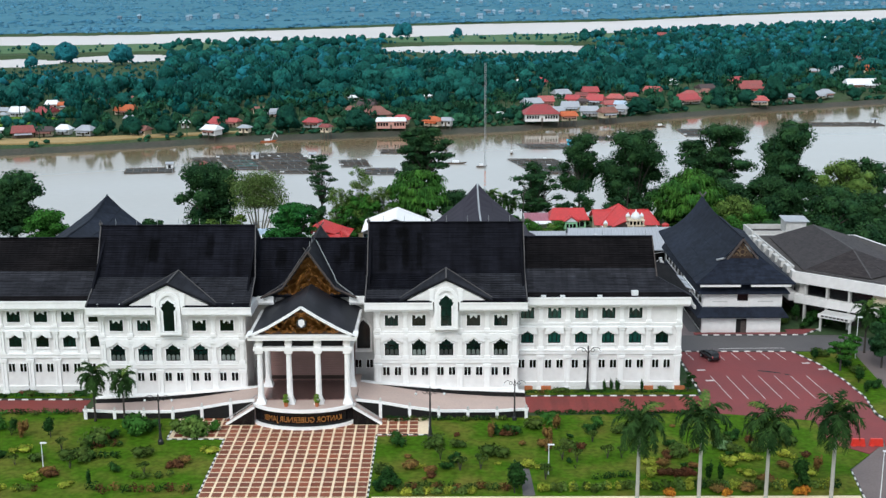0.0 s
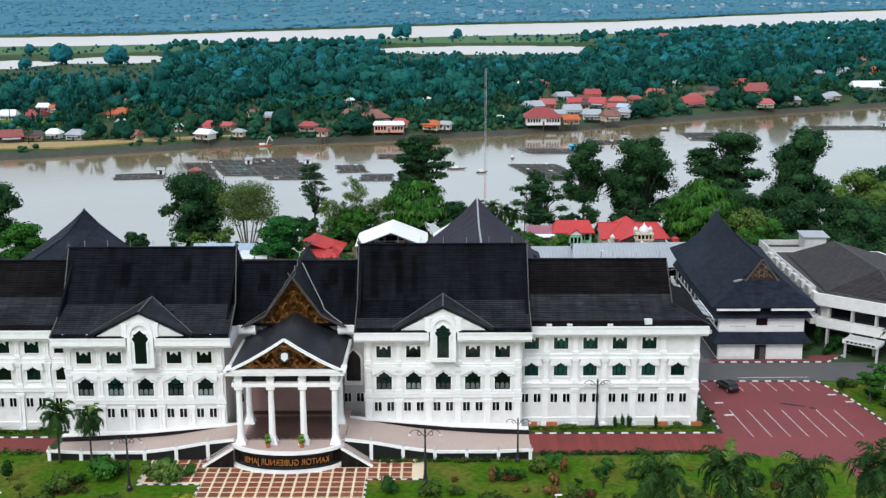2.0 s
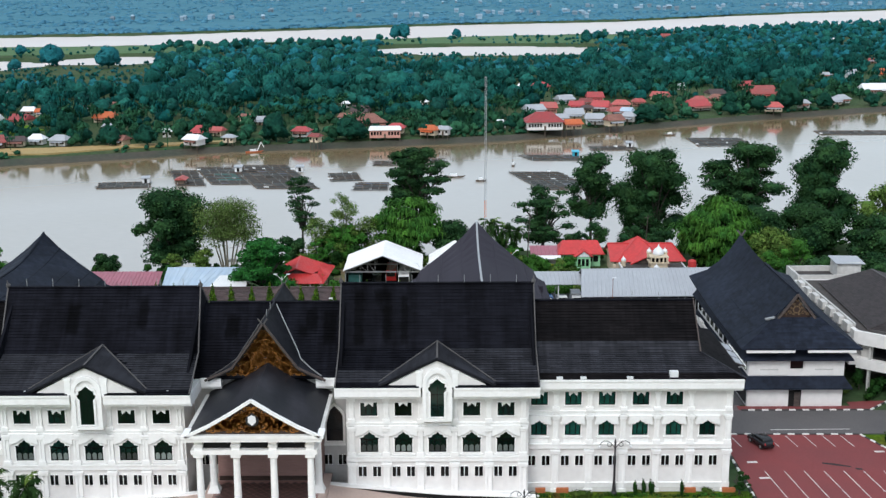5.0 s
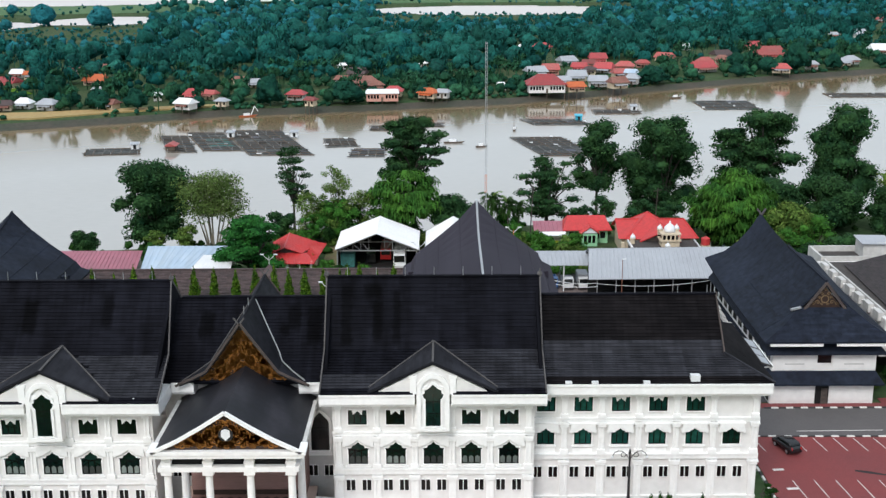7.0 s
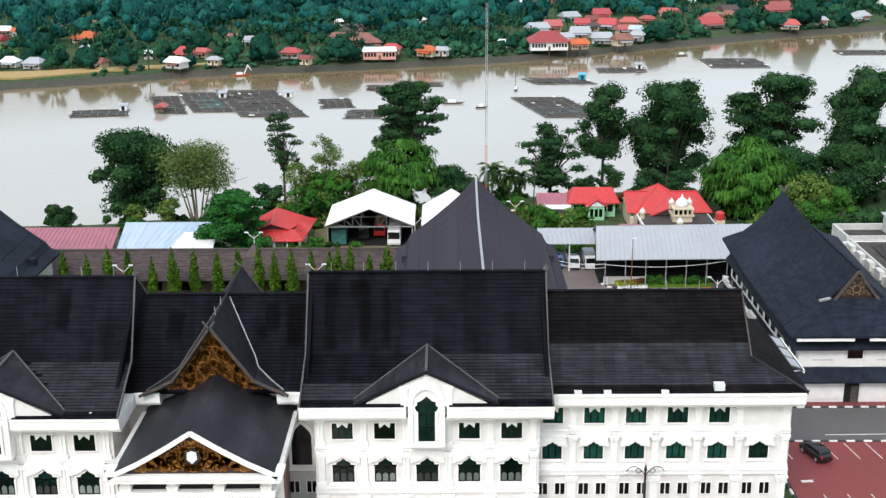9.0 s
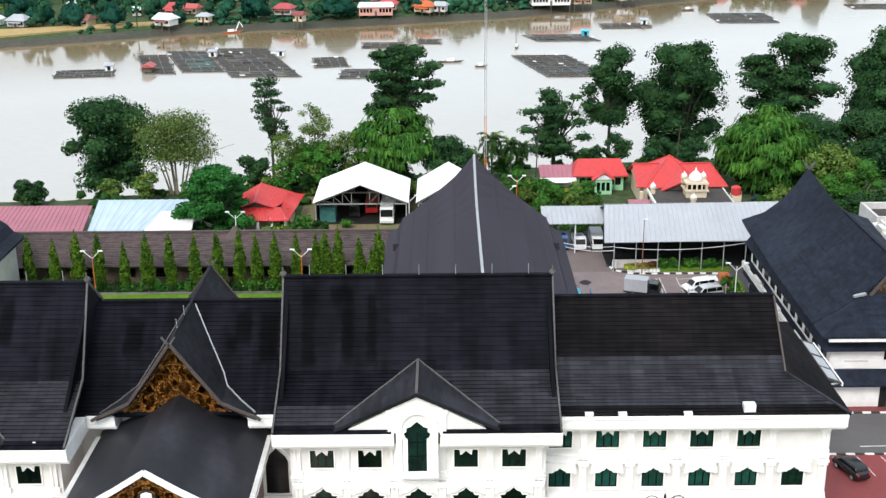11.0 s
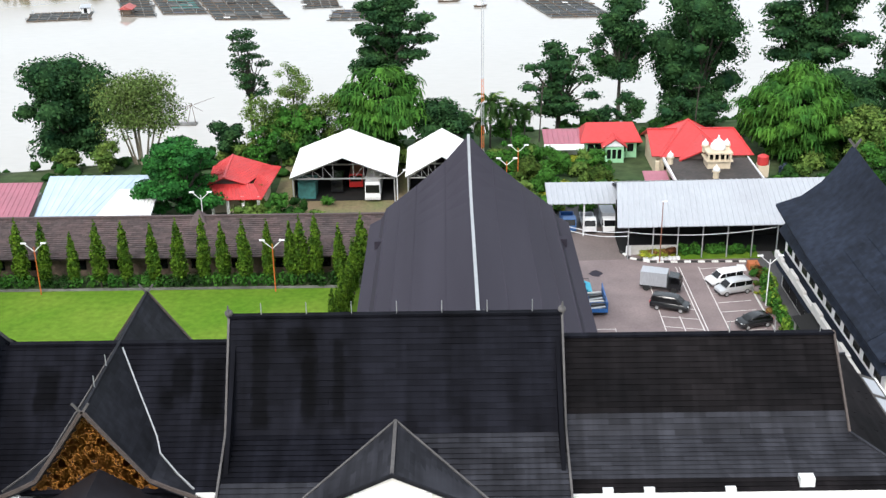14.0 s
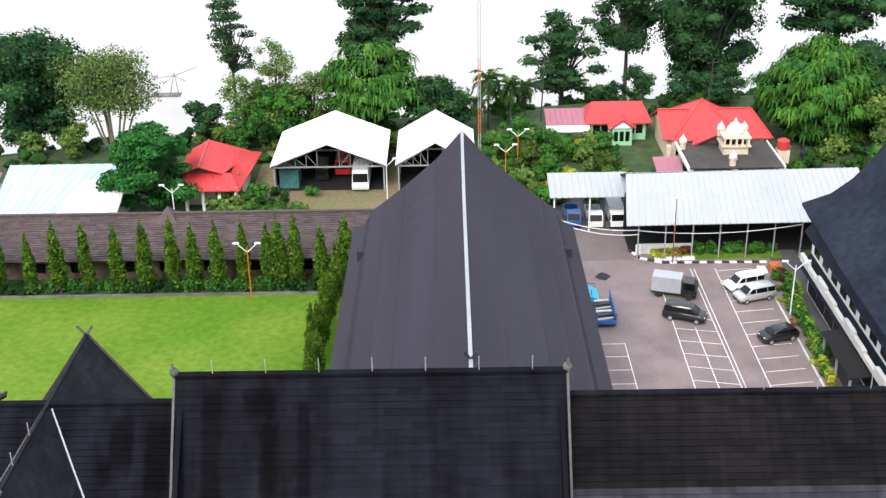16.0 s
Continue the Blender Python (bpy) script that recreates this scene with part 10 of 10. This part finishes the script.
def crown_kind(seed, around, rings, sprays, leaf, palm_like=False, boughs=11):
    """Verts and triangles of one far crown about its foot, one metre tall and wide: a dome that bulges over its boughs, ragged with leaf sprays."""
    r = np.random.default_rng(seed)
    if palm_like:
        v, q = leaves([(0, 0, 0.84, 0.34, 0.34, 0.16)], sprays, leaf, r, flat=0.1, fill=0.1, droop=0.4)
        f = np.concatenate([q[:, [0, 1, 2]], q[:, [0, 2, 3]]])
    else:
        k = np.arange(boughs)
        turn, u = 2.4 * k + r.random(boughs), np.sqrt((k + 0.4) / boughs)
        size = 0.11 + 0.09 * r.random(boughs)
        at = np.stack([0.33 * u * np.cos(turn), 0.33 * u * np.sin(turn), 0.30 * (1 - u * u) + 0.20 * (r.random(boughs) - 0.75)], axis=1)
        phi = np.radians(np.linspace(9, 150, rings))[:, None] + 0.10 * r.normal(size=(rings, around))
        theta = (2 * np.pi * (np.arange(around)[None, :] + 0.5 * (np.arange(rings)[:, None] % 2)) / around) + 0.12 * r.normal(size=(rings, around))
        d = np.stack([np.sin(phi) * np.cos(theta), np.sin(phi) * np.sin(theta), np.cos(phi)], axis=-1)
        along = d @ at.T
        inside = size ** 2 - (np.sum(at ** 2, axis=1) - along ** 2)
        reach = np.where(inside > 0, along + np.sqrt(np.maximum(inside, 0)), 0).max(axis=2)
        v = d * np.maximum(reach, 0.22)[..., None] * (0.80 + 0.38 * r.random((rings, around, 1))) + np.array([0, 0, 0.50])
        v = np.concatenate([v.reshape(-1, 3), [(0, 0, 0.50 + reach[0].mean())]])
        f = []
        for j in range(rings - 1):
            for i in range(around):
                a, b = j * around + i, j * around + (i + 1) % around
                c, e = a + around, b + around
                f += [(a, c, e), (a, e, b)] if (i + j) % 2 else [(a, c, b), (b, c, e)]
        f += [(len(v) - 1, i, (i + 1) % around) for i in range(around)]
        blobs = [(*p, z, z, z) for p, z in zip(at + np.array([0, 0, 0.50]), size)]
        v2, q = leaves(blobs, sprays, leaf, r, flat=0.5, fill=0.9, loose=0.8)
        f = np.concatenate([np.array(f), q[:, [0, 1, 2]] + len(v), q[:, [0, 2, 3]] + len(v)])
        v = np.concatenate([v, v2])
    stem = np.array([(-0.03, 0, 0), (0.03, 0, 0), (0.02, 0, 0.7), (-0.02, 0, 0.7), (0, -0.03, 0), (0, 0.03, 0), (0, 0.02, 0.7), (0, -0.02, 0.7)])
    k = len(v)
    more = np.array([(k, k + 1, k + 2), (k, k + 2, k + 3), (k + 4, k + 5, k + 6), (k + 4, k + 6, k + 7)])
    return np.concatenate([v, stem]), np.concatenate([f, more])


def lower(x, y):
    """Scrub before the ponds stays low, so that open water shows behind it."""
    s = x / y
    west = np.interp(y, [600, 800, 880, 980, 1060, 1200], [1, 0.85, 0.55, 0.3, 0.22, 0.3])
    mid = np.interp(y, [600, 930, 1040, 1150, 1240, 1500], [1, 1, 0.65, 0.36, 0.22, 0.4])
    rest = np.interp(y, [600, 1000, 1200, 1400], [1, 1, 0.8, 0.7])
    return np.where(s < -0.235, west, np.where((s > -0.05) & (s < 0.115), mid, rest))


def forest(name, kinds, xs, ys, tall, material, label, seed, wide=(0.7, 1.15), shorter=False, skew=1.2, sink=0.08):
    """Many trees as one mesh, each a turned and scaled copy of one of the crowns."""
    r = np.random.default_rng(seed)
    zs = height(xs, ys)
    keep = zs > -18.5
    xs, ys, zs = xs[keep], ys[keep], zs[keep]
    all_v, all_f, k = [], [], 0
    pick = r.integers(0, len(kinds), len(xs))
    for i, (v, f) in enumerate(kinds):
        sel = np.where(pick == i)[0]
        n = len(sel)
        if not n:
            continue
        a, h = r.random(n) * 6.283, (tall[0] + (tall[1] - tall[0]) * r.random(n) ** skew) * (lower(xs[sel], ys[sel]) if shorter else 1)
        w = h * r.uniform(*wide, n)
        c, s = np.cos(a), np.sin(a)
        px = (v[None, :, 0] * c[:, None] - v[None, :, 1] * s[:, None]) * w[:, None] + xs[sel][:, None]
        py = (v[None, :, 0] * s[:, None] + v[None, :, 1] * c[:, None]) * w[:, None] + ys[sel][:, None]
        pz = (v[None, :, 2] - sink) * h[:, None] + zs[sel][:, None] - 0.3
        all_v.append(np.stack([px, py, pz], axis=-1).reshape(-1, 3))
        all_f.append((f[None] + (np.arange(n) * len(v))[:, None, None] + k).reshape(-1, 3))
        k += n * len(v)
    ob = big_mesh(name, np.concatenate(all_v), np.concatenate(all_f), material, smooth=False)
    return tagged(ob, label, "forest", kind="stuff")


HOUSES = np.array([(o.matrix_basis.translation.x, o.matrix_basis.translation.y) for o in scene.objects if o.name.startswith("village_house")])


def scatter(spacing, near, far, seed, clear=9.0, front=16.0, y_top=2300.0):
    """Random spots between two lines, inside the wide open view over the plain, off the houses and the ground before them."""
    r = np.random.default_rng(seed)
    n = int(0.46 * (y_top ** 2 - 540.0 ** 2) / spacing ** 2)
    y = np.sqrt(540.0 ** 2 + r.random(n) * (y_top ** 2 - 540.0 ** 2))
    x = (r.random(n) * 2 - 1) * (0.42 * y + 50)
    keep = (y > near(x)) & (y < far(x))
    x, y = x[keep], y[keep]
    d = np.full(len(x), 1e9)
    for hx, hy in HOUSES:
        dx, dy = x - hx, y - hy
        open_front, ease = (front * 1.9, 0.74) if hx > 40 else (front, 1.0)
        d = np.minimum(d, ease * np.where((dy < 0) & (dy > -open_front), np.abs(dx) * 1.2, np.hypot(dx, dy)))
    keep = d > clear
    return x[keep], y[keep]


def field(cx, cy, rx, ry):
    return lambda x, y: ((x - cx) / rx) ** 2 + ((y - cy) / ry) ** 2 < 1


def outside(x, y, *fields):
    keep = np.ones(len(x), dtype=bool)
    for inside in fields:
        keep &= ~inside(x, y)
    return x[keep], y[keep]


NEAR_KINDS = [crown_kind(200 + i, 12, 6, 64, 0.055) for i in range(8)]
PALM_KINDS = [crown_kind(210, 0, 0, 40, 0.15, True), crown_kind(211, 0, 0, 34, 0.17, True)]
MID_KINDS = [crown_kind(220 + i, 11, 5, 34, 0.055, boughs=13) for i in range(9)]
LONE_KINDS = [crown_kind(250 + i, 20, 10, 420, 0.036, boughs=18) for i in range(3)]
LOW_KINDS = [crown_kind(240 + i, 9, 4, 10, 0.07, boughs=9) for i in range(6)]
FAR_KINDS = [crown_kind(230 + i, 7, 3, 0, 0.06, boughs=6) for i in range(5)]
x, y = outside(*scatter(6.0, lambda x: shore_far(x) + np.where(x < -100, 26, 7), lambda x: shore_far(x) + 75, 301, 7.4, 14), field(-236, 634, 32, 26), field(275, 757, 30, 26))
forest("bank_trees", NEAR_KINDS, x, y, (3.5, 8.5), L_BANK, "dense fruit trees between the houses of the far bank", 401, (0.8, 1.15))
x, y = outside(*scatter(13, lambda x: shore_far(x) + 12, lambda x: shore_far(x) + 130, 307, 7, 12), field(-236, 634, 32, 26), field(275, 757, 30, 26))
forest("bank_palms", PALM_KINDS, x, y, (8, 13), L_BANK, "coconut palms over the far bank gardens", 407, (0.75, 1.0))
for k, (x, y, tall, wide) in enumerate(((-157, 588, 12, 1.15), (-139, 588, 13, 1.1), (-116, 634, 15, 1.1), (-80, 589, 18, 0.85), (-45, 585, 14, 1.4), (-172, 598, 9, 1.2), (-190, 636, 12, 0.9), (-186, 612, 17, 0.6), (-112, 592, 8, 1.0),
                                        (112, 632, 12, 1.9), (165, 700, 10, 1.2), (184, 674, 13, 1.2), (203, 686, 23, 0.78), (36, 646, 9, 1.2), (8, 644, 10, 1.5), (18, 648, 11, 0.9), (172, 742, 12, 1.1), (-8, 596, 9, 1.3), (228, 716, 12, 1.2), (262, 752, 10, 1.2))):
    forest("bank_giant", LONE_KINDS[k % 3:k % 3 + 1], np.array([float(x)]), np.array([max(float(y), float(shore_far(x)) + 8)]), (tall, tall), L_GIANT, "large dark tree standing over the far bank", 430 + k, (wide * 0.9, wide * 0.9), sink=0.16)
x, y = scatter(9.8, lambda x: shore_far(x) + 70, lambda x: shore_far(x) + 300, 302, 13, 30)
forest("river_forest", MID_KINDS, x, y, (6, 13), L_FAR, "dense dark forest on the low plain", 402, (0.8, 1.2), True, 1.5)
x, y = scatter(25, lambda x: shore_far(x) + 120, lambda x: river_near(x) - 60, 309, 12, 30)
forest("forest_giants", MID_KINDS, x, y, (12, 20), L_FAR, "tall broad trees over the forest roof", 409, (0.75, 1.15), True)
x, y = scatter(18.5, lambda x: shore_far(x) + 90, lambda x: shore_far(x) + 500, 310, 8, 16)
forest("forest_palms", PALM_KINDS, x, y, (11, 18), L_FAR, "palms standing out of the forest", 410, (0.5, 0.75), True)


r = np.random.default_rng(312)
x = r.uniform(-260, 330, 620)
keep = np.sin(x * 0.07) + np.sin(x * 0.19 + 1) + np.sin(x * 0.41) > -0.5
x = x[keep & ((x < -190) | (x > -150))]
y = shore_far(x) + 4.5 + 8 * r.random(len(x)) ** 1.5
forest("bank_bushes", LOW_KINDS, x, y, (1.2, 3.6), L_BANK, "bushes and reeds along the edge of the far bank", 413, (0.9, 1.7))


def open_land(x, y):
    """Meadows by the ponds and on the spit before the second river, where few trees stand."""
    spit = (x > -300) & (x < 250) & (y > 1395)
    west = (x < -230) & (y > 1185)
    return spit | west


x, y = scatter(14.0, lambda x: shore_far(x) + 290, lambda x: river_near(x) - 12, 303)
keep = ~open_land(x, y) | (np.random.default_rng(9).random(len(x)) < np.where(x > 0, 0.22, 0.05))
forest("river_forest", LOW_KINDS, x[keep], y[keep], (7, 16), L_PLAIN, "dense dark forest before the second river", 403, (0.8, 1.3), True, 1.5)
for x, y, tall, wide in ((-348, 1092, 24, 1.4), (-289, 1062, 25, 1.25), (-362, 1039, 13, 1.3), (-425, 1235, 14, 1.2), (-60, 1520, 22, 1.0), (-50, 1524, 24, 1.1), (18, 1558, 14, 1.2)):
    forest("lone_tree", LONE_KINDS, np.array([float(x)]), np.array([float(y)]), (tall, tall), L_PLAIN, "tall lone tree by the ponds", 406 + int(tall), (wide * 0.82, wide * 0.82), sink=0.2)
for nm, pts in (("pond_meadow", [(-560, 1195), (-250, 1275), (-180, 1440), (-390, 1375), (-540, 1360)]), ("spit_meadow", [(-300, 1400), (250, 1420), (230, 1600), (90, 1585), (10, 1556), (-64, 1515), (-280, 1420)])):
    setting(nm, Mesh().prism_z(pts, -18.0, -16.6), MEADOW, "open green meadow beside the water", "meadow")
r = np.random.default_rng(304)
plain_v = []
x = r.uniform(-1600, 2600, 15000)
y = river_far(x) + 10 + 2500 * r.random(15000) ** 1.5
clump = np.sin(x * 0.011 + 2.1 * np.sin(y * 0.004)) + np.sin(y * 0.013 + 1.7 * np.sin(x * 0.005)) + 0.9 * np.sin(x * 0.031 - y * 0.022)
keep = (np.abs(x) < y * 0.43 + 60) & (y < 4800) & ((clump > -0.1) | (r.random(15000) < 0.18) | (y < river_far(x) + 60))
forest("plain_forest", FAR_KINDS, x[keep], y[keep], (4, 11), L_DIST, "far forest of the wide plain, blue haze in its colour", 404, (1.6, 2.8), False, 2.0, 0.42)
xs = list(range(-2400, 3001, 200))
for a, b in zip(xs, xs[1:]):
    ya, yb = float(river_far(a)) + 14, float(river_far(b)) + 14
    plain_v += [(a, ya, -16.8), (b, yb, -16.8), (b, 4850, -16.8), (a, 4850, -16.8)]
setting("far_plain", Mesh().add(plain_v, [(4 * i, 4 * i + 1, 4 * i + 2, 4 * i + 3) for i in range(len(plain_v) // 4)]), PLAIN, "scrub of the wide plain, haze in its colour", "plain")
r = np.random.default_rng(306)
x = r.uniform(-60, 125, 260)
y = edge_near(x) - 12 * r.random(260) ** 1.5
keep = (x > 28) | (x < -22)
forest("bank_thicket", NEAR_KINDS[:6], x[keep], y[keep], (1.0, 2.8), L_SHRUB, "dark thicket along the top of the near bank", 411, (1.0, 1.7))
# undergrowth on the slope of the near bank
r = np.random.default_rng(305)
x = r.uniform(-90, 120, 170)
y = edge_near(x) + 1.5 + 22 * r.random(170) ** 0.8
forest("bank_undergrowth", NEAR_KINDS[:6], x, y, (1.2, 3.2), L_SHRUB, "undergrowth on the slope of the near river bank", 405, (0.9, 1.6))

# ---------------------------------------------------------------- many small pieces: shingles, plaza tiles, ramp slabs
def shared_piece(store, key, verts, faces, material, name):
    if key not in store:
        data = bpy.data.meshes.new(name)
        data.from_pydata(verts, [], faces)
        data.materials.append(material)
        store[key] = data
    return store[key]


store = {}
for verts, faces in NEAR_SHINGLES:
    o = verts[0]
    local = [tuple(p - o) for p in verts]
    key = ("shingle", round(local[1][0], 2), round(verts[0].z, 0) % 3)
    piece("shingle", shared_piece(store, key, local, faces, TILE, "shingle"), hq, o)
plaza = bpy.data.objects["plaza"]
STEP, GAP = 1.46, 0.30
tile = Mesh().box(-(STEP - GAP) / 2, (STEP - GAP) / 2, -(STEP - 0.26) / 2, (STEP - 0.26) / 2, 0, 0.022, 0.01)
data = shared_piece(store, "paving", tile.v, tile.f, REDTILE, "paving_tile")
for i in range(24):
    for j in range(40):
        x, y = -36.47 + STEP * i, 156.7 - STEP * j
        if (y > 149.9 or -29.4 < x < -9.9) and x < -3.0 and j < 23:
            piece("paving_tile", data, plaza, (x, y, 0.03))
# narrow joints of the strip paving
strip = bpy.data.objects["strip_paving_east"]
slab = Mesh().box(-0.44, 0.44, -3.05, 3.05, 0, 0.02, 0.01)
data = shared_piece(store, "strip", slab.v, slab.f, PAVER_LINE, "paving_slab")
for i in range(29):
    piece("paving_slab", data, strip, (12.3 + 0.91 * i, 162.4, 0.06))
